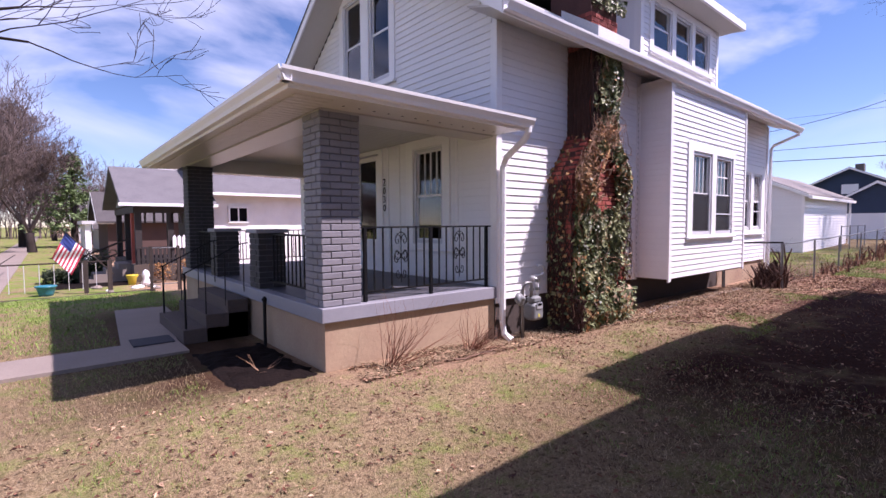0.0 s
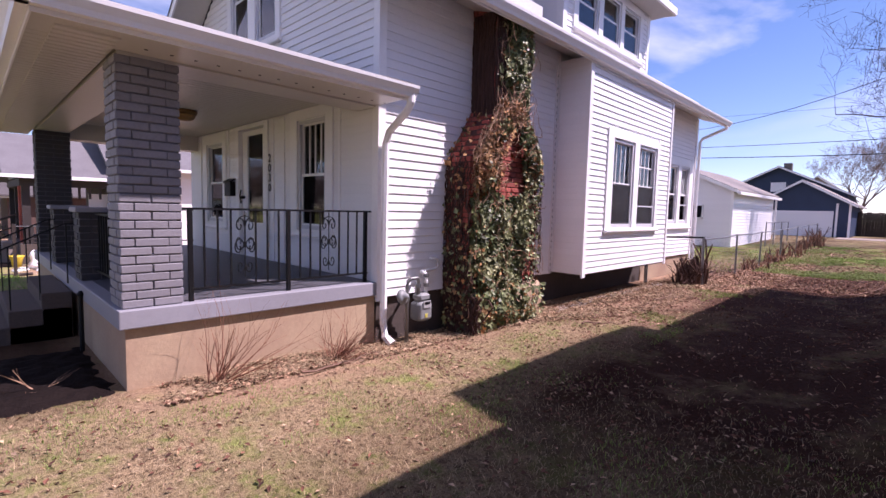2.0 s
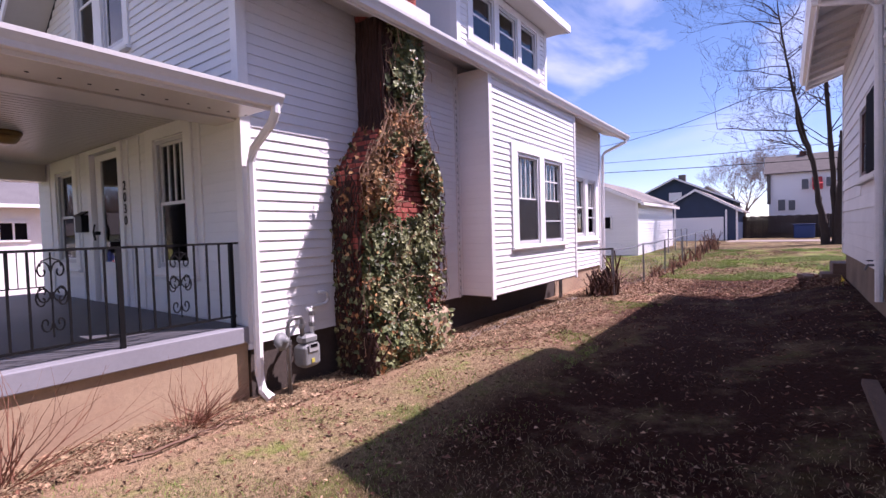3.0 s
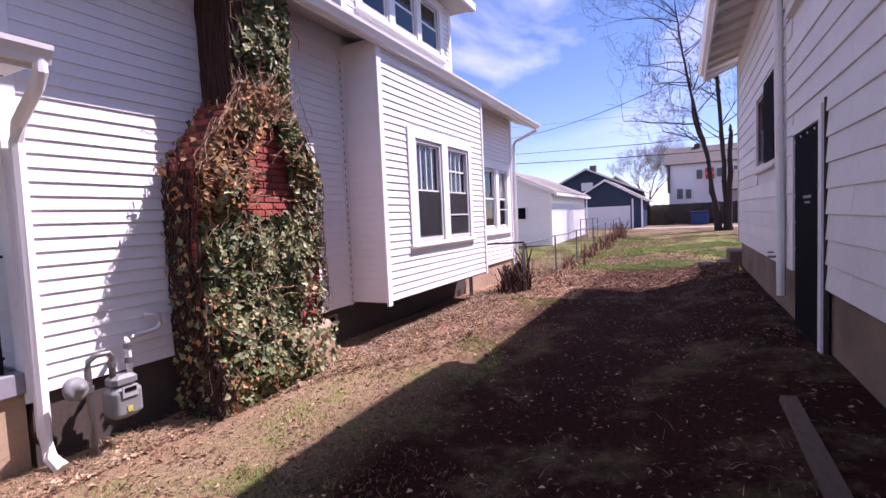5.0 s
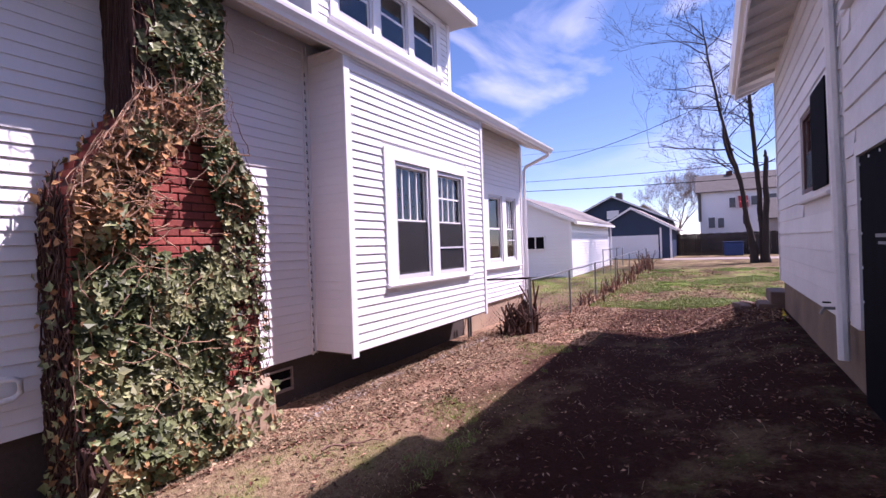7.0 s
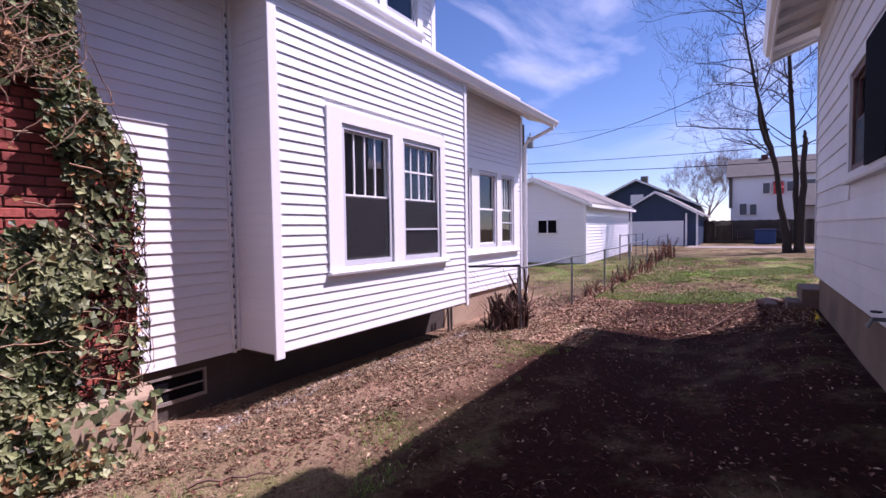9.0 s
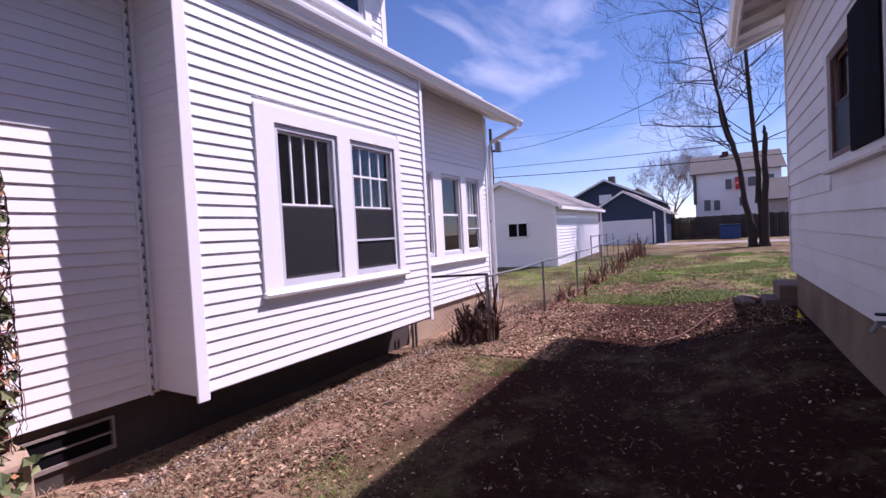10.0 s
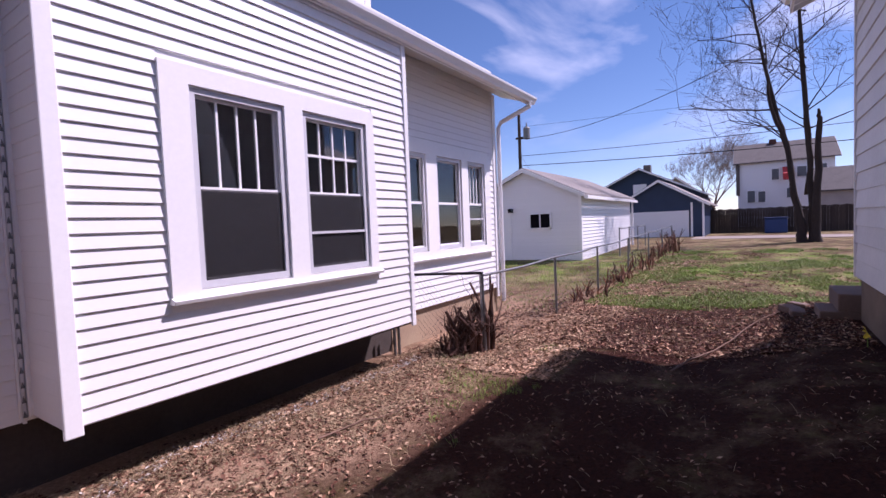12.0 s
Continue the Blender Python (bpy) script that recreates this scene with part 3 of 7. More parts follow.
gutter("gutter", (x0r, 5.6), EAVE_Y - 0.008, EAVE_Z + 0.03, 0.11, roof)
gutter("gutter", (5.6, x1r), EAVE_Y - 0.008, EAVE_Z + 0.03, 0.11, roof)
# rear downspout, dropping back from the gutter's end to the corner
spout = part("downspout", Mesh().tube([(15.1, 3.6, 3.85), (15.1, 3.6, 3.74), (14.97, 4.12, 3.5), (14.97, 4.18, 3.4), (14.97, 4.18, 0.2)], 0.04, 8), TRIM, roof)

# dormer on the near slope
DX0, DX1, DY, DZ0, DZ1 = 8.3, 11.75, 4.38, 4.4, 5.73
DWIN = [(8.74, 9.48, 4.7, 5.56), (9.64, 10.38, 4.7, 5.56), (10.52, 11.26, 4.7, 5.56)]
dormer = thing("dormer", (9.8, DY, DZ0), "white sided shed dormer with three windows on the roof", "dormer", kind="structure")
dfront = part("front_wall", wall_mesh("y", DY, 0.12, DX0, DX1, DZ0, DZ1, DWIN), TRIM, dormer)
for x in (DX0, DX1 - 0.1):
    part("cheek_wall", Mesh().prism([(DY + 0.12, DZ0), (DY + 0.12, DZ1), (6.6, DZ1 + 0.2), (6.6, slope_z(6.6) - 0.1)], "x", x, x + 0.1), SIDING, dormer)
part("roof_slab", Mesh().prism([(3.92, 5.75), (7.3, 6.3), (7.3, 6.4), (3.92, 5.85)], "x", 7.7, 12.0), SHINGLE, dormer)
part("soffit", Mesh().box(7.72, 3.95, 5.71, 11.98, DY - 0.02, 5.74), SOFFIT, dormer)
part("soffit", Mesh().box(DX1 + 0.02, DY - 0.02, 5.71, 11.98, 6.9, 5.74), SOFFIT, dormer)
bevel(part("fascia", Mesh().box(7.68, 3.9, 5.69, 12.02, 3.95, 5.84), TRIM, dormer), 0.006)
part("fascia", Mesh().prism([(3.951, 5.69), (7.3, 6.2), (7.3, 6.36), (3.951, 5.84)], "x", 11.982, 12.02), TRIM, dormer)
part("corner_post", Mesh().box(DX0 - 0.02, DY - 0.02, DZ0, DX0 + 0.09, DY - 0.001, DZ1), TRIM, dormer)
part("corner_post", Mesh().box(DX1 - 0.09, DY - 0.02, DZ0, DX1 + 0.02, DY - 0.001, DZ1), TRIM, dormer)

# ---- porch ----
PX, PY, PZ = 2.0, 4.22, 0.65                       # slab corner and top
tagged(part("porch_base", Mesh().box(PX + 0.05, PY + 0.05, -0.4, XF - 0.02, 10.28, 0.5), TAN), "tan parged base wall of the porch", "foundation", kind="structure")
bevel(tagged(part("porch_floor", Mesh().box(PX, PY, 0.5, XF - 0.016, 10.33, PZ), GREY_PAINT), "grey painted concrete porch floor slab", "floor", kind="structure"), 0.01)
# dark sheet inset from the sunlit edge: roof shade in the paint tone
tagged(part("porch_floor_paint", Mesh().box(PX + 0.12, PY + 0.12, PZ, XF - 0.03, 10.2, PZ + 0.004), SHADED_FLOOR), "dark grey painted porch floor with the roof's shade in its tone", "floor", kind="structure")
porch = thing("porch_roof", (PX, PY, 2.6), "low hipped porch roof with cream soffit and white gutter", "roof", kind="structure")
ex, ey, ez = 1.54, 3.78, 2.645                       # eave edge behind the gutter
ey1 = 10.9
rk = 3.42                                          # height against the front wall
m = Mesh()
A, B_, C_, D_ = (ex, ey, ez + 0.05), (ex, ey1, ez + 0.05), (XF - 0.017, ey1, ez + 0.05), (XF - 0.017, ey, ez + 0.05)
R0, R1 = (XF - 0.017, 6.0, rk), (XF - 0.017, 8.7, rk)
for quad in ((A, D_, R0), (A, R0, R1, B_), (B_, R1, C_)):
    m.face(*quad)
    m.face(*[(p[0], p[1], p[2] - 0.03) for p in reversed(quad)])
part("shingles", m, SHINGLE, porch)
m = Mesh()
y = ey + 0.44
while y < ey1 - 0.1:
    m.prism([(y, ez - 0.041), (y + 0.014, ez - 0.055), (y + 0.094, ez - 0.055), (y + 0.1, ez - 0.041)], "x", ex, PX + 0.03)
    y += 0.1
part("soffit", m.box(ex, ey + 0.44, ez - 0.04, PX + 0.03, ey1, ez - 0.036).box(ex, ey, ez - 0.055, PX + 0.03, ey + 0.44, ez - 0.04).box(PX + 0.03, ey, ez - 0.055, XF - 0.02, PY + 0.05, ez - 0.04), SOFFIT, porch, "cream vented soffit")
part("fascia", Mesh().box(ex - 0.012, ey - 0.012, ez - 0.07, ex, ey1, ez + 0.06).box(ex, ey - 0.012, ez - 0.07, XF + 0.05, ey, ez + 0.06), TRIM, porch)
gutter("gutter", (ex - 0.1, XF + 0.06), ey - 0.014, ez + 0.07, 0.11, porch)
gutter("gutter", (ey - 0.1, ey1 + 0.05), ex - 0.014, ez + 0.07, 0.11, porch, "y")
part("beam", Mesh().box(2.05, PY + 0.06, 2.565, 2.45, 10.25, 2.764), SOFFIT, porch, "cream boxed beam")
part("beam", Mesh().box(2.45, PY + 0.06, 2.575, XF - 0.02, PY + 0.42, 2.764), SOFFIT, porch)
part("beam", Mesh().box(2.45, 9.9, 2.48, XF - 0.02, 10.25, 2.764), SOFFIT, porch)
m = Mesh()
y = PY + 0.42
while y < 9.9:
    m.prism([(y, 2.765), (y + 0.008, 2.75), (y + 0.07, 2.75), (y + 0.082, 2.765)], "x", 2.45, XF - 0.02)
    y += 0.1
m.box(2.45, PY + 0.42, 2.766, XF - 0.02, 9.9, 2.78)
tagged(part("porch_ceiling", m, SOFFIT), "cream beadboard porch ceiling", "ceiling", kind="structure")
m = Mesh()
for k in range(70):
    yy = 3.95 + k * 0.1
    if yy < 10.7:
        m.prism([(yy, ez - 0.056), (yy + 0.008, ez - 0.07), (yy + 0.068, ez - 0.07), (yy + 0.08, ez - 0.056)], "x", ex + 0.12, PX + 0.02)
part("soffit_panel", m, SOFFIT, porch, "ribbed cream soffit panel")
m = Mesh()
for k in range(14):
    m.lathe(2.2 + k * 0.17, 4.1, [(0.013, ez - 0.0585), (0.013, ez - 0.0555)], 8)
part("vent_hole", m, IRON, porch, "small dark soffit vent holes")
sp = part("downspout", Mesh().tube([(4.46, 3.73, 2.72), (4.46, 3.73, 2.56), (4.46, 3.79, 2.48), (4.475, 4.1, 2.3), (4.48, 4.165, 2.18), (4.48, 4.17, 0.2), (4.485, 4.14, 0.04), (4.51, 4.04, -0.03)], [0.04, 0.04, 0.04, 0.04, 0.042, 0.042, 0.042, 0.048], 8), TRIM, porch, "white corrugated downspout")

# ---- neighbour's house beside the yard ----
NY = -0.8
NWIN = (10.0, 11.62, 2.14, 3.12)
NDOOR = (7.85, 8.95, -0.2, 2.24)
n_wall = tagged(part("wall_neighbour", wall_mesh("y", NY, -0.2, -1.0, 14.4, 0.86, 4.65, [NWIN, NDOOR, (7.9, 9.0, 3.6, 4.45)]), OLDWHITE), "old white wide-lapped wall of the neighbouring house", "wall", kind="structure")
tagged(part("wall_neighbour_upper", Mesh().box(7.1, NY - 0.2, 4.65, 10.2, NY, 5.35), OLDWHITE), "upper white wall of the neighbouring house", "wall", kind="structure")
tagged(part("neighbour_foundation", wall_mesh("y", NY - 0.03, -0.2, -1.0, 14.38, -0.4, 0.86, [(NDOOR[0], NDOOR[1], -0.5, 0.9)]), SHADED_TAN), "tan concrete foundation of the neighbouring house with shade in its colour", "foundation", kind="structure")
tagged(part("neighbour_shell", Mesh().box(14.2, -9.0, 0.0, 14.4, NY - 0.2, 4.6).box(-1.0, -9.0, 0.0, 14.4, -8.8, 4.6).box(-1.0, -8.8, 0.0, -0.8, NY - 0.2, 4.6), OLDWHITE), "plain white outer walls closing the neighbouring house", "wall", kind="structure")
n_roof = thing("neighbour_roof", (8, -4, 4.4), "shingled roof of the neighbouring house with open rafter eaves", "roof", kind="structure")
NE_Y, NE_Z = -0.2, 4.36


def slab_roof(parent, x0, x1, y0, z0, y1, z1, thick=0.05, material=None):
    return part("shingles", Mesh().prism([(y0, z0), (y1, z1), (y1, z1 + thick), (y0, z0 + thick)], "x", x0, x1), material or SHINGLE, parent)


slab_roof(n_roof, 9.5, 15.1, NE_Y - 0.0, NE_Z + 0.14, -4.9, NE_Z + 1.9)
slab_roof(n_roof, 9.72, 15.1, -9.4, NE_Z + 0.14, -4.9, NE_Z + 1.9)
part("eave_boards", Mesh().prism([(NE_Y - 0.01, NE_Z + 0.12), (NY - 0.25, NE_Z + 0.34), (NY - 0.25, NE_Z + 0.358), (NE_Y - 0.01, NE_Z + 0.138)], "x", 9.5, 15.08), OLDWHITE, n_roof)
for k in range(10):
    x = 9.77 + k * 0.58
    part("rafter_tail", Mesh().prism([(NE_Y - 0.03, NE_Z + 0.03), (NY, NE_Z + 0.22), (NY, NE_Z + 0.32), (NE_Y - 0.03, NE_Z + 0.11)], "x", x, x + 0.045), OLDWHITE, n_roof)
bevel(part("fascia", Mesh().box(9.45, NE_Y - 0.02, NE_Z - 0.03, 15.1, NE_Y + 0.01, NE_Z + 0.2), OLDWHITE, n_roof), 0.004)
part("rake_board", Mesh().prism([(NE_Y, NE_Z - 0.03), (-4.9, NE_Z + 1.72), (-4.9, NE_Z + 1.9), (NE_Y, NE_Z + 0.16)], "x", 15.1, 15.13), OLDWHITE, n_roof)
gutter("gutter", (9.45, 15.1), NE_Y + 0.012, NE_Z + 0.2, 0.1, n_roof, flip=-1)
# taller near half and lower front porch
slab_roof(n_roof, 6.9, 10.4, -0.25, 5.45, -4.9, 7.4)
slab_roof(n_roof, 6.9, 10.25, -9.4, 5.45, -4.9, 7.4)
part("fascia", Mesh().box(6.9, -0.27, 5.3, 10.4, -0.24, 5.5), OLDWHITE, n_roof)
part("eave_boards", Mesh().box(6.92, NY, 5.34, 10.38, -0.28, 5.36), OLDWHITE, n_roof)
slab_roof(n_roof, -3.0, 6.88, -0.22, 4.1, -4.9, 5.6)
slab_roof(n_roof, -3.0, 6.88, -9.4, 4.1, -4.9, 5.6)
part("downspout", Mesh().tube([(10.06, -0.14, 4.5), (10.06, -0.16, 4.38), (9.7, -0.6, 4.15), (9.6, NY + 0.06, 4.0), (9.4, NY + 0.06, 0.52)], 0.045, 8), OLDWHITE, n_roof, "old white downspout")
# rear wing, out of sight behind the corner, added for the shadow it casts
tagged(part("neighbour_rear_wing", Mesh().box(14.42, -6.0, 0.0, 16.6, -2.0, 3.4).prism([(-1.7, 3.4), (-4, 4.4), (-6.3, 3.4)], "x", 14.42, 17.1), OLDWHITE), "plain white rear wing of the neighbouring house", "wall", kind="structure")

# ---- detached garage, blue garage, far house ----
def gable_house(name, x0, x1, y0, y1, z0, eave, peak, wall_mat, roof_mat, label, category, over=0.3, along="x", trim=None):
    """A small building with a gable roof whose ridge runs along x or y."""
    t = thing(name, ((x0 + x1) / 2, (y0 + y1) / 2, z0), label, category)
    if along == "x":
        ym = (y0 + y1) / 2
        body = Mesh().prism([(y0, z0 - 0.3), (y1, z0 - 0.3), (y1, eave), (ym, peak), (y0, eave)], "x", x0, x1)
        s = (peak - eave) / (ym - y0)
        p = [(y0 - over, eave - s * over + 0.02), (ym, peak + 0.02), (y1 + over, eave - s * over + 0.02), (y1 + over, eave - s * over + 0.12), (ym, peak + 0.14), (y0 - over, eave - s * over + 0.12)]
        roof_m = Mesh().prism(p, "x", x0 - over, x1 + over)
        rake = Mesh().prism([(a, b - 0.06 if i in (0, 1, 2) else b - 0.02) for i, (a, b) in enumerate(p)], "x", x0 - over - 0.02, x0 - over - 0.001)
    else:
        xm = (x0 + x1) / 2
        body = Mesh().prism([(x0, z0 - 0.3), (x1, z0 - 0.3), (x1, eave), (xm, peak), (x0, eave)], "y", y0, y1)
        s = (peak - eave) / (xm - x0)
        p = [(x0 - over, eave - s * over + 0.02), (xm, peak + 0.02), (x1 + over, eave - s * over + 0.02), (x1 + over, eave - s * over + 0.12), (xm, peak + 0.14), (x0 - over, eave - s * over + 0.12)]
        roof_m = Mesh().prism(p, "y", y0 - over, y1 + over)
        rake = Mesh().prism([(a, b - 0.06 if i in (0, 1, 2) else b - 0.02) for i, (a, b) in enumerate(p)], "y", y0 - over - 0.02, y0 - over - 0.001)
    part("wall", body, wall_mat, t)
    part("roof", roof_m, roof_mat, t)
    part("fascia", rake, trim or TRIM, t)
    return t


garage = gable_house("garage", 24.3, 32.4, 5.55, 9.9, 0.2, 2.62, 3.62, SIDING, LIGHT_SHINGLE, "white sided detached garage with pale shingle roof", "garage", 0.22)
z = 0.2
while z < 2.5:
    part("siding_board", board_data(8.1, 0.13, 0.025, SIDING), SIDING, garage, at=pose(24.3, 5.55, z))
    part("siding_board", board_data(4.35, 0.13, 0.02, SIDING), SIDING, garage, at=pose(24.3, 9.9, z, 0, 0, -90))
    z += 0.13
while z < 3.45:
    k = (z + 0.13 - 2.62) / 1.0
    a, b = 5.55 + 2.175 * k, 9.9 - 2.175 * k
    if b - a > 0.2:
        part("siding_board", board_data(b - a, 0.13, 0.02, SIDING), SIDING, garage, at=pose(24.3, b, z, 0, 0, -90))
    z += 0.13
gw = part("window", Mesh().box(24.2, 6.68, 1.38, 24.32, 7.55, 1.42).box(24.2, 6.68, 1.94, 24.32, 7.55, 1.98).box(24.2, 6.68, 1.38, 24.32, 6.72, 1.98).box(24.2, 7.51, 1.38, 24.32, 7.55, 1.98).box(24.21, 7.1, 1.4, 24.31, 7.14, 1.96), TRIM, garage, "white sliding window")
part("pane", Mesh().box(24.26, 6.72, 1.42, 24.275, 7.51, 1.94), BLACK_DOOR, gw, "dark glass pane")
part("door", Mesh().box(24.26, 8.35, 0.15, 24.3, 9.2, 2.1), TRIM, garage, "white side door")
part("lamp", Mesh().box(24.1, 8.25, 2.05, 24.28, 8.4, 2.2), IRON, garage, "small black wall lamp")
part("downspout", Mesh().tube([(32.3, 5.4, 2.5), (32.3, 5.4, 0.3)], 0.05, 6), TRIM, garage)
part("corner_trim", Mesh().box(24.26, 5.52, 0.15, 24.36, 5.62, 2.6), TRIM, garage)
part("gutter", Mesh().box(24.0, 5.2, 2.42, 32.6, 5.32, 2.54), TRIM, garage)

blue = gable_house("blue_garage", 41.0, 48.0, 2.9, 8.1, 0.35, 2.45, 3.95, NAVY, LIGHT_SHINGLE, "navy blue garage with white trim and pale roof", "garage", 0.35)
part("garage_door", Mesh().box(40.9, 3.75, 0.3, 40.97, 7.3, 2.0), SIDING, blue, "white overhead garage door")
for yy in (2.95, 3.6):
    part("corner_trim", Mesh().box(40.93, yy - 0.07, 0.3, 40.99, yy + 0.05, 2.5), TRIM, blue)
blue2 = gable_house("blue_house", 52.0, 60.0, 4.0, 13.5, 0.3, 3.6, 5.9, NAVY, LIGHT_SHINGLE, "navy blue house with hipped pale roof and brick chimney", "house", 0.5)
part("chimney", Mesh().box(54.0, 8.2, 4.8, 54.6, 8.8, 6.45), DARK_IN, blue2, "dark brick chimney")
part("window", Mesh().box(51.9, 8.2, 3.8, 51.98, 9.3, 4.6), TRIM, blue2)
big = gable_house("white_house", 62.0, 70.0, -5.8, 1.6, 0.4, 6.6, 8.6, SIDING, SHINGLE, "two-storey white house with dark roof beyond the alley", "house", 0.4, along="y")
FAR_GLASS = surface("grey_far_glass", (0.11, 0.115, 0.13), 0.25)
for yy, zz, w, h in ((0.52, 2.7, 0.6, 1.1), (-0.33, 2.7, 0.55, 1.0), (-2.5, 3.0, 0.45, 0.9), (-1.4, 4.75, 0.55, 1.0), (-3.4, 4.9, 0.7, 0.9), (-4.9, 4.9, 0.6, 1.0)):
    w_ = part("window", Mesh().box(61.9, yy - w / 2, zz, 61.98, yy + w / 2, zz + h), FAR_GLASS, big, "grey window")
    part("frame", Mesh().box(61.86, yy - w / 2 - 0.08, zz - 0.08, 61.95, yy - w / 2, zz + h + 0.08).box(61.86, yy + w / 2, zz - 0.08, 61.95, yy + w / 2 + 0.08, zz + h + 0.08).box(61.86, yy - w / 2, zz + h, 61.95, yy + w / 2, zz + h + 0.08), TRIM, w_)
part("corner_pipe", Mesh().box(61.8, 1.45, 3.4, 61.98, 1.75, 6.4), DARK_IN, big, "dark flue beside the corner")
part("chimney", Mesh().box(65.5, -1.6, 8.0, 66.2, -1.0, 9.0), RED_MORTAR, big)
part("awning", Mesh().prism([(61.95, 5.9), (60.8, 5.2), (60.8, 4.6), (61.0, 4.7), (61.95, 5.7)], "y", -2.75, -1.95), surface("red_cloth", (0.5, 0.05, 0.05), 0.8), big, "red cloth awning")
side_gar = gable_house("grey_garage", 52.0, 58.0, -9.5, -3.6, 0.35, 3.2, 4.9, surface("pale_block", (0.42, 0.36, 0.33), 0.9), SHINGLE, "pale block garage with dark roof beyond the alley", "garage", 0.3, along="y")
tan_house = gable_house("tan_house", 75.0, 82.0, 5.5, 12.0, 0.3, 4.0, 6.6, surface("tan_siding", (0.42, 0.33, 0.25), 0.8), LIGHT_SHINGLE, "distant tan house beyond the bare trees", "house", 0.4)

# alley and plank fence
tagged(part("alley_road", Mesh().box(37.0, -40, 0.3, 40.4, 3.3, 0.335), CONCRETE), "pale concrete alley behind the back lawn", "road", kind="structure")
pf = thing("plank_fence", (47, -2, 0.33), "weathered dark wooden plank fence along the alley", "fence")
pm = Mesh().box(0, 0, 0, 0.02, 0.15, 1.75).data("plank", OLD_WOOD)
for k in range(56):
    part("plank", pm, OLD_WOOD, pf, at=pose(46 + 0.02 * math.sin(k * 2.1), 2.9 - k * 0.155, 0.25 + 0.03 * math.sin(k * 1.7)))
part("rail", Mesh().box(46.05, -5.8, 0.6, 46.1, 3.0, 0.7).box(46.05, -5.8, 1.5, 46.1, 3.0, 1.6), OLD_WOOD, pf)

# ---- houses along the street beyond the porch ----
h2w = surface("white_stucco", (0.84, 0.83, 0.82), 0.7)
DARK_TRIM = surface("dark_brown_trim", (0.035, 0.028, 0.026), 0.7)
h2 = thing("next_house", (6, 22, -0.7), "white bungalow with grey roof and dark porch", "house")
part("wall", Mesh().box(5.4, 22.0, -0.9, 14.0, 28.0, 2.9), h2w, h2)
part("wall", Mesh().prism([(22.0, 2.9), (28.0, 2.9), (25.0, 4.7)], "x", 5.4, 14.0), h2w, h2)
part("roof", Mesh().prism([(21.4, 2.72), (25.0, 4.75), (28.6, 2.72), (28.6, 2.85), (25.0, 4.9), (21.4, 2.85)], "x", 5.0, 14.4), surface("mid_grey_shingle", (0.15, 0.142, 0.148), 0.9, 40, 0.3, 1.5, 0.2, 0.3), h2, "grey shingle roof")
part("fascia", Mesh().box(5.0, 21.34, 2.72, 14.4, 21.4, 2.84), TRIM, h2)
part("porch_roof", Mesh().prism([(21.2, 2.2), (24.8, 3.85), (28.4, 2.2), (28.4, 2.34), (24.8, 4.0), (21.2, 2.34)], "x", 2.1, 5.5), surface("mid_grey_shingle", (0.15, 0.142, 0.148), 0.9, 40, 0.3, 1.5, 0.2, 0.3), h2, "grey shingle porch roof")
part("fascia", Mesh().box(2.05, 21.12, 2.2, 5.5, 21.2, 2.32), TRIM, h2)
part("gable_panel", Mesh().prism([(21.6, 2.3), (28.0, 2.3), (24.8, 3.75)], "x", 2.6, 2.7), surface("grey_panel", (0.3, 0.3, 0.3), 0.8), h2)
for x, yy in ((2.6, 21.6), (3.7, 21.6), (5.2, 21.6), (2.6, 27.8), (2.6, 24.6)):
    part("post", Mesh().box(x, yy, -0.2, x + 0.22, yy + 0.22, 2.2), DARK_TRIM, h2, "dark porch post")
part("beam", Mesh().box(2.55, 21.55, 1.95, 5.4, 21.85, 2.2).box(2.55, 21.85, 1.95, 2.85, 28.0, 2.2), DARK_TRIM, h2)
part("porch_floor", Mesh().box(2.5, 21.5, -0.9, 5.4, 28.0, -0.05), surface("dark_porch_base", (0.1, 0.075, 0.06), 0.9), h2)
pk = Mesh()
for k in range(9):
    pk.prism([(3.85 + k * 0.17, 0.55), (3.98 + k * 0.17, 0.55), (3.98 + k * 0.17, 0.98), (3.915 + k * 0.17, 1.08), (3.85 + k * 0.17, 0.98)], "y", 21.5, 21.53)
part("picket_panel", pk, TRIM, h2, "white picket panel")
slat = Mesh().box(-0.05, 0, -0.05, 0.05, 0.04, 0.56).data("baluster", DARK_TRIM)
for k in range(19):
    part("baluster", slat, DARK_TRIM, h2, at=pose(2.68 + 0.148 * k, 21.555, 0))
for k in range(8):
    part("hanging_slat", Mesh().box(2.9 + k * 0.31, 21.6, 1.55, 2.98 + k * 0.31, 21.63, 1.97), DARK_TRIM, h2)
part("railing", Mesh().box(2.6, 21.55, 0.55, 5.4, 21.6, 0.62).box(2.6, 21.55, 0.1, 5.4, 21.6, 0.16), DARK_TRIM, h2)
# wall coloured dark so that the porch's deep shade is in the paint
part("front_wall", Mesh().box(5.3, 21.98, -0.05, 5.38, 28.0, 2.7), surface("shaded_porch_wall", (0.1, 0.085, 0.08), 0.9), h2)
wf = part("window", Mesh().box(6.1, 21.92, 1.55, 6.98, 21.99, 1.62).box(6.1, 21.92, 2.2, 6.98, 21.99, 2.28).box(6.1, 21.92, 1.6, 6.18, 21.99, 2.22).box(6.9, 21.92, 1.6, 6.98, 21.99, 2.22).box(6.51, 21.94, 1.6, 6.57, 21.99, 2.22), TRIM, h2)
part("pane", Mesh().box(6.18, 21.96, 1.62, 6.9, 21.985, 2.2), BLACK_DOOR, wf)
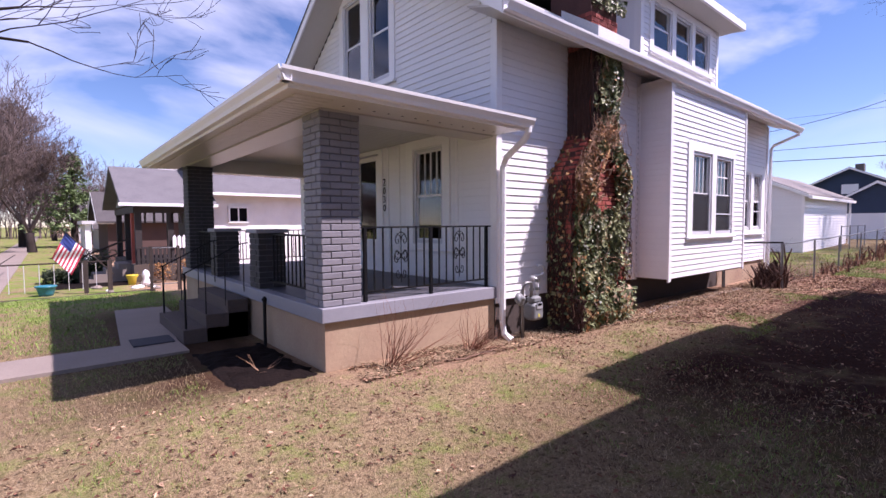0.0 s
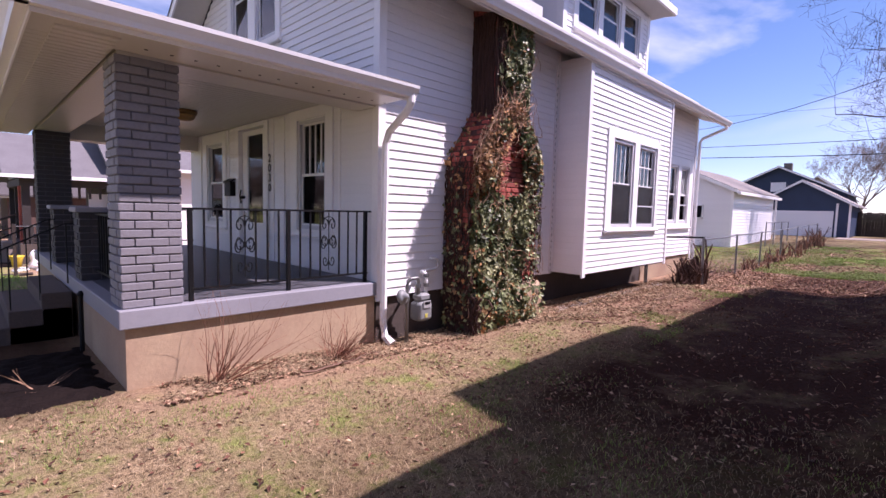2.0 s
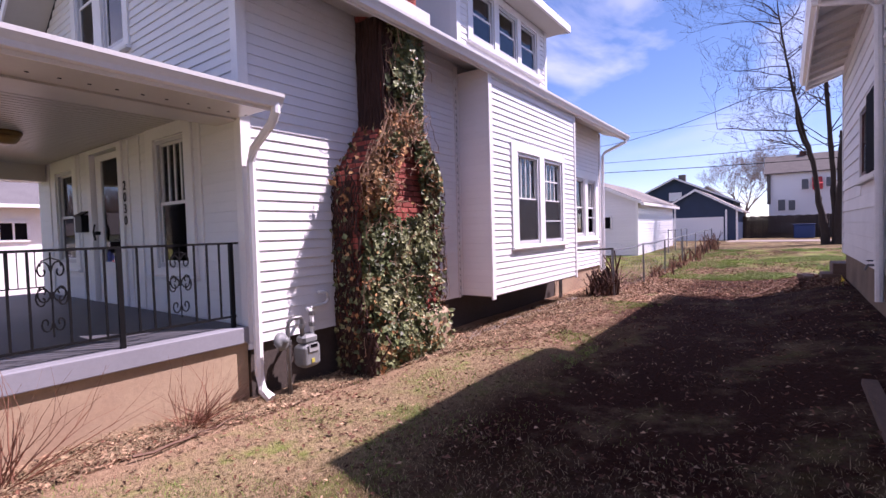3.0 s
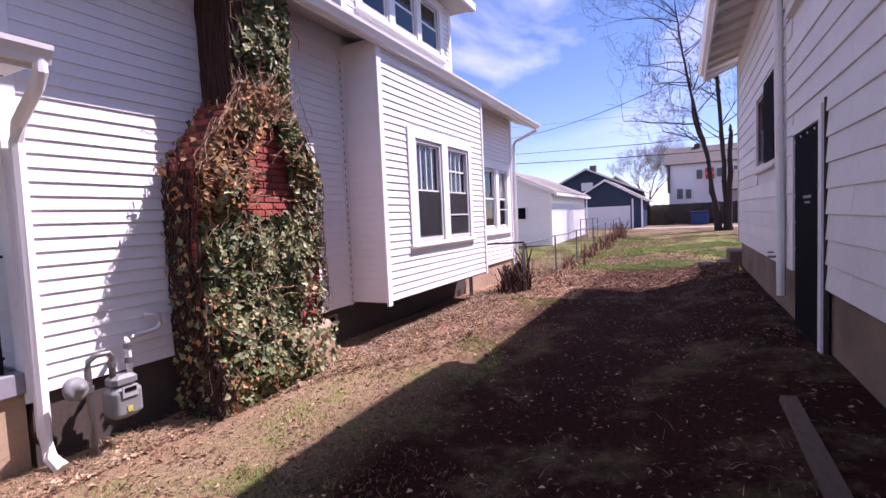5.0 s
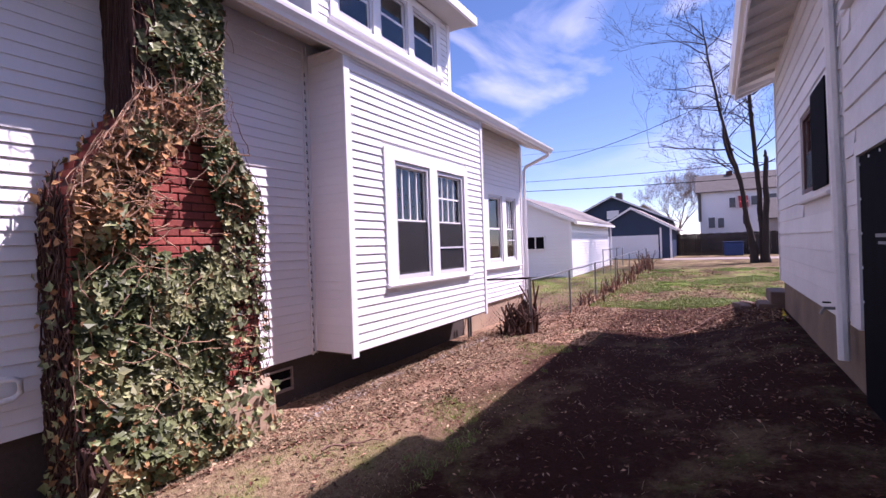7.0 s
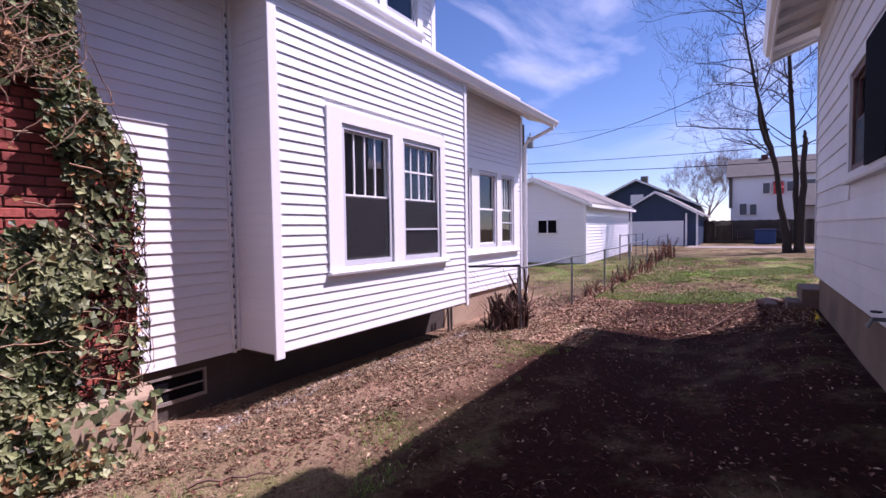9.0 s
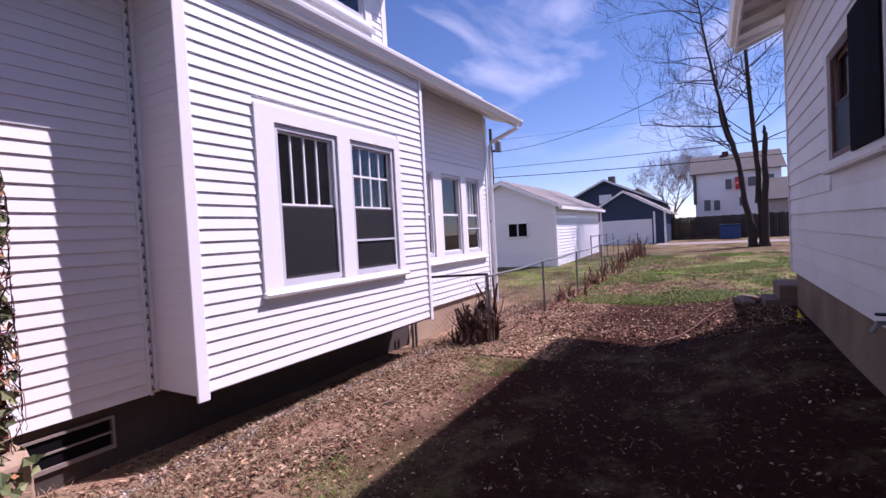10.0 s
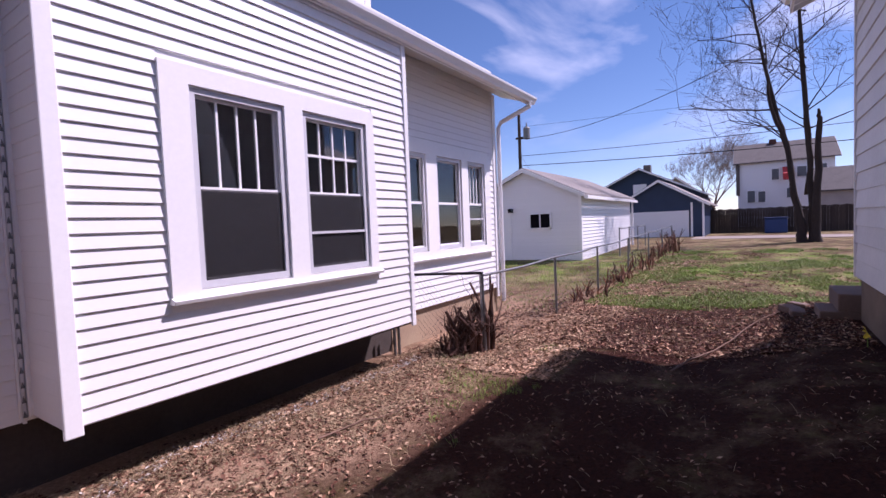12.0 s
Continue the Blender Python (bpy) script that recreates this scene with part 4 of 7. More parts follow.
stair = part("stair", Mesh().box(1.0, 22.4, -0.75, 1.3, 24.0, -0.6).box(1.3, 22.4, -0.75, 1.7, 24.0, -0.42).box(1.7, 22.4, -0.75, 2.1, 24.0, -0.24).box(2.1, 22.4, -0.75, 2.5, 24.0, -0.05), CONCRETE, h2)
part("handrail", Mesh().tube([(0.9, 22.4, 0.25), (2.5, 22.4, 0.95)], 0.04, 6).tube([(0.9, 22.4, -0.7), (0.9, 22.4, 0.3)], 0.05, 6).tube([(0.9, 22.4, -0.15), (2.5, 22.4, 0.55)], 0.03, 6), OLD_WOOD, h2, "weathered wooden handrail")
part("brick_pier", Mesh().chamfer_box(2.56, 22.3, -0.9, 2.86, 22.6, 1.95, 0.01), RED_BRICK, h2, "red brick porch pier")
part("white_panel", Mesh().box(4.55, 22.3, 0.3, 5.25, 22.36, 1.75), TRIM, h2, "white porch wall panel")
h_two = gable_house("tall_house", 7.0, 16.0, 44.0, 52.0, -0.8, 7.1, 10.9, h2w, SHINGLE, "tall white gabled house farther along the street", "house", 0.5, along="y")
part("window", Mesh().box(10.5, 43.9, 4.0, 11.6, 43.98, 5.6), FAR_GLASS, h_two)
h3 = gable_house("third_house", 2.9, 12.0, 36.0, 43.0, -0.8, 1.9, 3.6, surface("brick_house", (0.1, 0.06, 0.05), 0.9), SHINGLE, "brick bungalow with green-grey roof farther along the street", "house", 0.6)
part("porch_roof", Mesh().box(1.6, 35.5, 1.55, 3.2, 41.0, 1.75), OLDWHITE, h3)
for yy in (35.7, 38.0, 40.6):
    part("post", Mesh().box(1.75, yy, -0.9, 2.05, yy + 0.3, 1.55), TRIM, h3)

# street side: walk, pavement, road
tagged(part("pavement", Mesh().box(-2.9, 20.0, -0.9, -1.25, 130.0, -0.715), CONCRETE), "pale concrete pavement along the street", "pavement", kind="structure")
tagged(part("front_walk", Mesh().box(-9.0, 6.0, -0.1, 1.2, 6.78, 0.03), CONCRETE), "pale concrete front walk", "pavement", kind="structure")
tagged(part("side_walk", Mesh().prism([(0.62, 6.784), (1.5, 6.784), (1.56, 9.6), (0.82, 9.7)], "z", -0.1, 0.026), CONCRETE), "short concrete walk in front of the porch steps", "pavement", kind="structure")

for k, (x, yy, w_, e, pk_, c) in enumerate(((3.5, 52, 7, 2.2, 4.2, (0.45, 0.42, 0.38)), (4.0, 66, 8, 3.0, 5.4, (0.35, 0.2, 0.15)), (-16.0, 60, 8, 3.2, 5.5, (0.5, 0.48, 0.45)), (-17.0, 82, 8, 3.0, 5.0, (0.3, 0.18, 0.14)), (3.0, 86, 8, 3.0, 5.2, (0.5, 0.5, 0.48)))):
    hh = gable_house("street_house", x, x + 7, yy, yy + w_, -0.9, e - 0.9, pk_ - 0.9, surface("street_house_wall", c, 0.85), SHINGLE, "small distant house along the street", "house", 0.4)
    for q in (1.5, 4.5):
        part("window", Mesh().box(x + q, yy - 0.06, 0.2, x + q + 1.0, yy - 0.01, 1.4), BLACK_DOOR, hh)
tagged(part("road", Mesh().box(-15.0, -60, -1.2, -7.0, 300, -0.88), surface("asphalt", (0.06, 0.06, 0.062), 0.9, 60, 0.2, 1.0, 0.2, 0.3)), "grey asphalt street beyond the front lawns", "road", kind="structure")

# ---- windows and doors ----
WINDOW_COUNT = [0]


def sash_frame(x0, x1, z0, z1, y0, y1, rail, bars=(), cross=()):
    """A sash: stiles, rails, upright glazing bars (as shares of the width) and cross bars (heights)."""
    m = Mesh().box(x0, y0, z0, x0 + rail, y1, z1).box(x1 - rail, y0, z0, x1, y1, z1)
    m.box(x0 + rail, y0, z0, x1 - rail, y1, z0 + rail * 1.25).box(x0 + rail, y0, z1 - rail, x1 - rail, y1, z1)
    for s in bars:
        c = x0 + rail + s * (x1 - x0 - 2 * rail)
        m.box(c - 0.009, y0 + 0.006, z0 + rail, c + 0.009, y1 - 0.006, z1 - rail)
    for h in cross:
        m.box(x0 + rail, y0 + 0.003, h - 0.012, x1 - rail, y1 - 0.003, h + 0.012)
    return m


def window(lights, casing, at, label, sash=None, frame_mat=None, meet=0.5, curtain=False, screen=True, sill=0.05):
    """Double-hung windows in one casing, built facing -y in the pose at. lights: (x0, x1, z0, z1, upper bars, upper cross, lower cross);
    casing: x0, x1, z0, z1 of its outer edge."""
    WINDOW_COUNT[0] += 1
    frame_mat = frame_mat or TRIM
    storm = sash or (STORM_GREY if frame_mat is TRIM else frame_mat)
    sash = sash or frame_mat
    w = thing("window_%d" % WINDOW_COUNT[0], (0, 0, 0), label, "window", kind="structure")
    w.matrix_basis = WORLD[w] = at
    def add(name, m, mat, parent=w, lab=""):
        ob = part(name, m, mat, parent, lab)
        WORLD[ob] = at.copy()
        ob.matrix_basis = at.copy()
        return ob
    cx0, cx1, cz0, cz1 = casing
    c = Mesh()
    us = [cx0] + [v for l in lights for v in (l[0], l[1])] + [cx1]
    for k in range(0, len(us), 2):
        c.box(us[k], -0.035, cz0 + 0.045, us[k + 1], 0.0, cz1)
    for l in lights:
        c.box(l[0], -0.035, l[3], l[1], 0.0, cz1)
        c.box(l[0], -0.035, cz0 + 0.045, l[1], 0.0, l[2])
        c.box(l[0], 0.0, l[2], l[0] + 0.012, 0.13, l[3]).box(l[1] - 0.012, 0.0, l[2], l[1], 0.13, l[3]).box(l[0] + 0.012, 0.0, l[3] - 0.012, l[1] - 0.012, 0.13, l[3]).box(l[0] + 0.012, 0.0, l[2], l[1] - 0.012, 0.13, l[2] + 0.012)
    add("casing", c, frame_mat)
    if sill:
        bevel(add("window_sill", Mesh().prism([(0.0, cz0), (-sill - 0.02, cz0), (-sill - 0.03, cz0 + 0.03), (-0.03, cz0 + 0.05), (0.0, cz0 + 0.05)], "x", cx0 - 0.01, cx1 + 0.03), frame_mat), 0.004)
    for l in lights:
        x0, x1, z0, z1 = l[0] + 0.014, l[1] - 0.014, l[2] + 0.014, l[3] - 0.014
        zm = z0 + meet * (z1 - z0)
        # storm frame just inside the casing, then the sashes
        add("storm_frame", sash_frame(x0, x1, z0, z1, -0.012, 0.012, 0.04, (), l[6]), storm)
        up = add("upper_sash", sash_frame(x0 + 0.03, x1 - 0.03, zm - 0.02, z1 - 0.03, 0.03, 0.06, 0.03, l[4], l[5]), sash)
        lo = add("lower_sash", sash_frame(x0 + 0.03, x1 - 0.03, z0 + 0.03, zm + 0.02, 0.014, 0.029, 0.035), sash)
        p = add("pane", Mesh().box(x0 + 0.03, 0.044, zm, x1 - 0.03, 0.048, z1 - 0.03), GLASS, up)
        p.visible_shadow = False
        p = add("pane", Mesh().box(x0 + 0.03, 0.02, z0 + 0.03, x1 - 0.03, 0.023, zm), GLASS, lo)
        p.visible_shadow = False
        if screen:
            add("insect_screen", Mesh().box(x0 + 0.03, 0.006, z0 + 0.03, x1 - 0.03, 0.008, zm), SCREEN, lo)
        if curtain:
            m = Mesh()
            k, n = 0, 22
            for i in range(n):
                a, b = x0 + (x1 - x0) * i / n, x0 + (x1 - x0) * (i + 1) / n
                if abs((i + 0.5) / n - 0.5) > (0.18 if curtain == "part" else -1):
                    ya, yb = 0.095 + 0.02 * math.sin(i * 1.9), 0.095 + 0.02 * math.sin((i + 1) * 1.9)
                    m.face((a, ya, z0), (b, yb, z0), (b, yb, z1), (a, ya, z1))
            add("curtain", m, CURTAIN, w, "pale curtain behind the glass")
    return w


BARS4 = (0.25, 0.5, 0.75)
window([(*BAY_WIN[0], BARS4, (), ()), (*BAY_WIN[1], BARS4, (2.36,), (1.63,))], bay_case, pose(0, by, 0), "paired white double-hung windows with divided upper sashes in the bay", meet=0.5)
window([(*o, BARS4 if i == 2 else (), (), (2.02 - 0.28,) if i == 2 else ()) for i, o in enumerate(REAR_WIN)], rear_case, pose(0, YS, 0), "three white double-hung windows in one frame at the rear", curtain="full", screen=False)
window([(*o, (), (), ()) for o in DWIN], (8.6, 11.4, 4.58, 5.68), pose(0, DY, 0), "three white double-hung dormer windows with curtains", curtain="full", screen=False)
front = pose(XF, 0, 0, 0, 0, -90)


def along_y(o):
    return (-o[1], -o[0], o[2], o[3])


window([(*along_y(FRONT_WIN[0]), BARS4, (), ())], (-6.2, -5.14, 1.04, 2.78), front, "white double-hung porch window with divided upper sash", screen=False)
window([(*along_y(FRONT_WIN[1]), (), (), ())], (-9.6, -8.5, 1.04, 2.72), front, "white double-hung porch window", screen=False)
window([(*along_y(GABLE_WIN[1]), (), (), ()), (*along_y(GABLE_WIN[0]), (), (), ())], (-8.36, -6.5, 3.78, 5.72), front, "paired white double-hung gable windows with curtains", curtain="part", screen=False)
BROWN_WIN = window([(-NWIN[1], -NWIN[0], NWIN[2], NWIN[3], (0.33, 0.66), (), ())], (-NWIN[1] - 0.12, -NWIN[0] + 0.12, NWIN[2] - 0.12, NWIN[3] + 0.12), pose(0, NY, 0, 0, 0, 180), "old brown-sashed window in a worn white casing", sash=BROWN_PAINT, frame_mat=OLDWHITE)
part("cover_board", Mesh().box(NWIN[0] - 0.06, NY + 0.04, NWIN[2] - 0.02, NWIN[0] + 0.72, NY + 0.055, NWIN[3] + 0.06), BLACK_DOOR, BROWN_WIN, "dark board nailed over half of the window")
window([(-9.0, -7.9, 3.6, 4.45, (), (), ())], (-9.12, -7.78, 3.48, 4.57), pose(0, NY, 0, 0, 0, 180), "high white-framed window of the neighbouring house", frame_mat=OLDWHITE)

# front door
door = thing("door_1", (XF, 7.5, PZ), "white front door with a tall glass pane", "door", kind="structure")
dm = Mesh().box(XF + 0.03, DOOR[0] + 0.02, DOOR[2], XF + 0.075, 7.2, DOOR[3] - 0.02).box(XF + 0.03, 7.76, DOOR[2], XF + 0.075, DOOR[1] - 0.02, DOOR[3] - 0.02).box(XF + 0.03, 7.2, DOOR[2], XF + 0.075, 7.76, 1.2).box(XF + 0.03, 7.2, 2.58, XF + 0.075, 7.76, DOOR[3] - 0.02)
part("door_leaf", dm, TRIM, door)
p = part("pane", Mesh().box(XF + 0.045, 7.2, 1.2, XF + 0.05, 7.76, 2.58), GLASS, door)
p.visible_shadow = False
part("casing", Mesh().box(XF - 0.035, DOOR[0] - 0.12, PZ, XF, DOOR[0], DOOR[3] + 0.06).box(XF - 0.035, DOOR[1], PZ, XF, DOOR[1] + 0.12, DOOR[3] + 0.06).box(XF - 0.035, DOOR[0], DOOR[3], XF, DOOR[1], DOOR[3] + 0.06), TRIM, door)
part("door_handle", Mesh().tube([(XF - 0.03, 7.88, 1.6), (XF + 0.03, 7.88, 1.6)], 0.025, 8).tube([(XF - 0.03, 7.88, 1.5), (XF - 0.05, 7.88, 1.62), (XF - 0.03, 7.88, 1.72)], 0.012, 6), IRON, door, "dark door handle")
mb = thing("mailbox", (XF, 8.24, 1.62), "small black wall mailbox beside the front door", "mailbox")
bevel(part("box", Mesh().box(XF - 0.11, 8.12, 1.62, XF - 0.02, 8.38, 1.86), IRON, mb), 0.01)
part("lid", Mesh().prism([(XF - 0.12, 1.84), (XF - 0.02, 1.9), (XF - 0.02, 1.92), (XF - 0.125, 1.86)], "y", 8.1, 8.4), IRON, mb)
for k, ch in enumerate("2030"):
    cu = bpy.data.curves.new("house_number", "FONT")
    cu.body, cu.size, cu.extrude, cu.align_x = ch, 0.165, 0.004, "CENTER"
    ob = new("house_number", cu)
    ob.data.materials.append(IRON)
    ob.matrix_basis = pose(XF - 0.03, 6.84, 2.12 - k * 0.145, 90, 0, -90)
    tagged(ob, "black metal house number on the porch wall", "house number", "house numbers")
for yy in (5.0, 6.42, 6.75, 8.42, 9.75):
    tagged(part("batten", Mesh().box(XF - 0.024, yy - 0.02, 0.66, XF - 0.0005, yy + 0.02, 2.74), TRIM), "white vertical joint strip on the porch wall", "trim", kind="structure")

# porch lamp
lamp = thing("porch_lamp", (3.4, 7.25, 2.75), "oval brass ceiling lamp with frosted glass", "lamp")
part("canopy", Mesh().lathe(3.4, 7.25, [(0.16, 2.75), (0.165, 2.73), (0.15, 2.69), (0.14, 2.69)], 24), BRASS, lamp, smooth=True)
part("glass", Mesh().lathe(3.4, 7.25, [(0.142, 2.7), (0.135, 2.66), (0.1, 2.62), (0.04, 2.605)], 24), FROSTED, lamp, smooth=True)

# ---- brickwork ----
BRICKS = {}


def brick_data(lx, ly, lz, material, name="brick"):
    key = (round(lx, 3), round(ly, 3), round(lz, 3), material.name)
    if key not in BRICKS:
        BRICKS[key] = Mesh().chamfer_box(-lx / 2, -ly / 2, -lz / 2, lx / 2, ly / 2, lz / 2, 0.004).data(name, material)
    return BRICKS[key]


def brick_column(t, x0, x1, y0, y1, z0, z1, pieces=True, course=0.0677, paint=GREY_BRICK):
    """A pier of stretchers in running bond round a mortar core."""
    part("mortar_core", Mesh().box(x0 + 0.014, y0 + 0.014, z0, x1 - 0.014, y1 - 0.014, z1), GREY_MORTAR, t)
    joined = Mesh()
    rnd = random.Random(5)
    rows = int(round((z1 - z0) / course))
    for r in range(rows):
        zc = z0 + (r + 0.5) * (z1 - z0) / rows
        h = (z1 - z0) / rows - 0.011
        for side in range(4):
            a, b = ((x0, x1), (y0, y1))[side % 2]
            # in turn a face runs from corner to corner, or between the ends of its neighbours
            cuts = [a, (a + b) / 2, b] if (r + side) % 2 == 0 else [a + 0.1, b - 0.1]
            for u, v in zip(cuts, cuts[1:]):
                l = v - u - 0.011
                if l < 0.03:
                    continue
                mid = (u + v) / 2
                j = rnd.uniform(-0.0015, 0.0015)
                if side % 2 == 0:
                    yy = (y0 + 0.05 if side == 0 else y1 - 0.05) + j
                    c, s = (mid, yy, zc), (l, 0.1, h)
                else:
                    xx = (x1 - 0.05 if side == 1 else x0 + 0.05) + j
                    c, s = (xx, mid, zc), (0.1, l, h)
                if pieces:
                    part("brick", brick_data(*s, paint), paint, t, at=pose(*c))
                else:
                    joined.box(c[0] - s[0] / 2, c[1] - s[1] / 2, c[2] - s[2] / 2, c[0] + s[0] / 2, c[1] + s[1] / 2, c[2] + s[2] / 2)
    if not pieces:
        part("brickwork", joined, paint, t, kind="stuff")


col = thing("porch_column", (2.25, 4.46, PZ), "grey painted brick porch column at the slab corner", "column", "porch columns")
brick_column(col, 2.03, 2.47, 4.27, 4.67, PZ, 2.57)
col2 = thing("porch_column", (2.25, 10.0, PZ), "dark grey brick porch column at the far end", "column", "porch columns")
brick_column(col2, 2.03, 2.47, 9.82, 10.22, PZ, 2.57, False, paint=DARK_GREY_BRICK)
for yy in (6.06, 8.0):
    pier = thing("stair_pier", (2.2, yy + 0.15, PZ), "low dark grey brick pier beside the porch steps", "pier", "stair piers")
    brick_column(pier, 2.03, 2.38, yy, yy + 0.36, PZ, 1.36, False, paint=DARK_GREY_BRICK)
    bevel(part("cap", Mesh().box(2.0, yy - 0.03, 1.36, 2.41, yy + 0.39, 1.41), GREY_PAINT, pier), 0.008)

# chimney
chim = thing("chimney", (6.2, 4.0, 0), "red brick exterior chimney on a concrete footing", "chimney")
CY0, CY1 = 3.85, YS - 0.02


def chim_span(z):
    k = min(1.0, max(0.0, (z - 2.1) / 0.64))
    return 5.51 + 0.42 * k, 6.97 - 0.35 * k


part("mortar_core", Mesh().prism([(5.522, 0.5), (6.958, 0.5), (6.958, 2.1), (6.608, 2.74), (6.608, 7.4), (5.942, 7.4), (5.942, 2.74), (5.522, 2.1)], "y", CY0 + 0.012, YS + 0.3), RED_MORTAR, chim)
bevel(part("footing", Mesh().prism([(CY0 - 0.12, -0.3), (YS, -0.3), (YS, 0.5), (CY0 - 0.03, 0.5), (CY0 - 0.1, 0.44)], "x", 5.53, 7.03), TAN, chim, "rough concrete footing"), 0.02)
rest = Mesh()
rnd = random.Random(8)
row = 0
z = 0.505
while z < 4.4:
    a, b = chim_span(z + 0.034)
    u = a - (0.105 if row % 2 else 0.0)
    while u < b - 0.02:
        p, q = max(u, a), min(u + 0.21, b)
        if q - p > 0.04:
            j = rnd.uniform(-0.003, 0.003)
            c = ((p + q) / 2, CY0 + 0.05 + j, z + 0.034)
            if 5.9 < c[0] < 7.0 and 0.4 < z < 2.75:
                part("brick", brick_data(round(q - p - 0.012, 2), 0.1, 0.056, RED_BRICK), RED_BRICK, chim, at=pose(*c))
            else:
                rest.box(p + 0.006, c[1] - 0.05, z + 0.006, q - 0.006, c[1] + 0.05, z + 0.062)
        u += 0.21
    # return faces
    v = CY0 + (0.11 if row % 2 else 0.21)
    while v < CY1:
        w = min(v + 0.2, CY1)
        rest.box(a, v, z + 0.006, a + 0.1, w - 0.01, z + 0.062)
        rest.box(b - 0.1, v, z + 0.006, b, w - 0.01, z + 0.062)
        v += 0.21
    z += 0.0677
    row += 1
part("brickwork", rest, RED_BRICK, chim, kind="stuff")
part("flashing", Mesh().prism([(3.69, 3.98), (4.3, 4.38), (4.3, 4.56), (3.69, 4.16)], "x", 5.86, 6.68), surface("white_flashing", (0.7, 0.7, 0.68), 0.5), chim, "white painted flashing at the roof")

# ---- railings, steps, beds ----
def scroll(cx, cz, y, s=1.0):
    """A wrought iron ornament of mirrored scrolls about an upright bar."""
    m = Mesh()
    m.tube([(cx, y, cz - 0.3 * s), (cx, y, cz + 0.3 * s)], 0.006, 5)
    for side in (-1, 1):
        for base, turn, r0 in ((0.17, 1, 0.07), (0.02, -1, 0.075), (-0.03, 1, 0.085), (-0.2, -1, 0.06)):
            pts = []
            for k in range(15):
                w = k / 14 * 2.3 * math.pi
                r = r0 * (1 - k / 17) * s
                pts.append((cx + side * (r0 * s + 0.005 - r * math.cos(w) * 1.0) * 0.62, y, cz + base * s + turn * r * math.sin(w) * 1.1))
            m.tube(pts, 0.006, 5)
        m.tube([(cx, y, cz + 0.26 * s), (cx + side * 0.05, y, cz + 0.24 * s), (cx + side * 0.06, y, cz + 0.2 * s)], 0.005, 5)
    return m


rail = thing("porch_railing", (3.4, 4.3, PZ), "black wrought iron porch railing with scroll ornaments", "railing", "porch railings")
ry = 4.32
part("top_rail", Mesh().box(2.47, ry - 0.018, 1.425, 4.4, ry + 0.018, 1.443), IRON, rail)
part("bottom_rail", Mesh().box(2.52, ry - 0.012, 0.745, 4.36, ry + 0.012, 0.762), IRON, rail)
for x in (2.54, 3.42, 4.33):
    part("post", Mesh().box(x - 0.017, ry - 0.017, PZ, x + 0.017, ry + 0.017, 1.43), IRON, rail)
for k in range(15):
    x = 2.54 + (k + 1) * (4.33 - 2.54) / 16
    if min(abs(x - 3.42), abs(x - 3.0), abs(x - 3.87)) > 0.05:
        part("baluster", Mesh().box(x - 0.007, ry - 0.007, 0.76, x + 0.007, ry + 0.007, 1.427), IRON, rail)
for x in (3.0, 3.87):
    part("scroll_ornament", scroll(x, 1.12, ry), IRON, rail)
rail2 = thing("porch_railing", (2.1, 5.4, PZ), "black wrought iron railing along the porch front", "railing", "porch railings")
rail3 = thing("porch_railing", (2.1, 9.0, PZ), "black wrought iron railing along the far porch front", "railing", "porch railings")
rail4 = thing("porch_railing", (3.4, 10.15, PZ), "black wrought iron railing at the far porch end", "railing", "porch railings")
for r_, a, b in ((rail2, 4.67, 6.06), (rail3, 8.36, 9.82)):
    part("top_rail", Mesh().box(2.16, a, 1.335, 2.2, b, 1.355), IRON, r_)
    part("bottom_rail", Mesh().box(2.165, a, 0.745, 2.195, b, 0.765), IRON, r_)
    n = int((b - a) / 0.11)
    for k in range(1, n):
        yy = a + (b - a) * k / n
        part("baluster", Mesh().box(2.172, yy - 0.007, 0.75, 2.186, yy + 0.007, 1.34), IRON, r_)
part("top_rail", Mesh().box(2.47, 10.13, 1.335, 4.4, 10.17, 1.355), IRON, rail4)
part("bottom_rail", Mesh().box(2.47, 10.14, 0.745, 4.4, 10.16, 0.765), IRON, rail4)
for k in range(1, 17):
    x = 2.47 + k * 1.93 / 17
    part("baluster", Mesh().box(x - 0.007, 10.143, 0.75, x + 0.007, 10.157, 1.34), IRON, rail4)

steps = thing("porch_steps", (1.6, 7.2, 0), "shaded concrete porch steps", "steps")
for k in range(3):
    bevel(part("step", Mesh().box(1.22 + 0.26 * k, 6.42, -0.1, 1.997, 8.0, 0.16 * (k + 1) + 0.02), SHADED_CONCRETE, steps), 0.01)
for yy in (6.5, 7.92):
    hr = thing("stair_handrail", (1.4, yy, 0), "black iron stair handrail with slim balusters", "railing", "stair handrails")
    part("rail", Mesh().tube([(1.25, yy, 0.86), (1.95, yy, 1.22), (2.04, yy, 1.23)], 0.009, 6), IRON, hr)
    for k in range(4):
        x = 1.27 + k * 0.235
        part("post", Mesh().tube([(x, yy, 0.1 + 0.16 * min(k, 3)), (x, yy, 0.86 + (x - 1.25) * 0.51)], 0.007 if k else 0.013, 6), IRON, hr)
pc = thing("iron_post", (2.02, 5.75, 0), "short black iron post beside the porch wall", "post")
part("post", Mesh().tube([(1.98, 5.75, -0.05), (1.98, 5.75, 0.55)], 0.02, 8), IRON, pc)
part("cap", Mesh().lathe(1.98, 5.75, [(0.03, 0.55), (0.035, 0.57), (0.01, 0.6)], 10), IRON, pc)
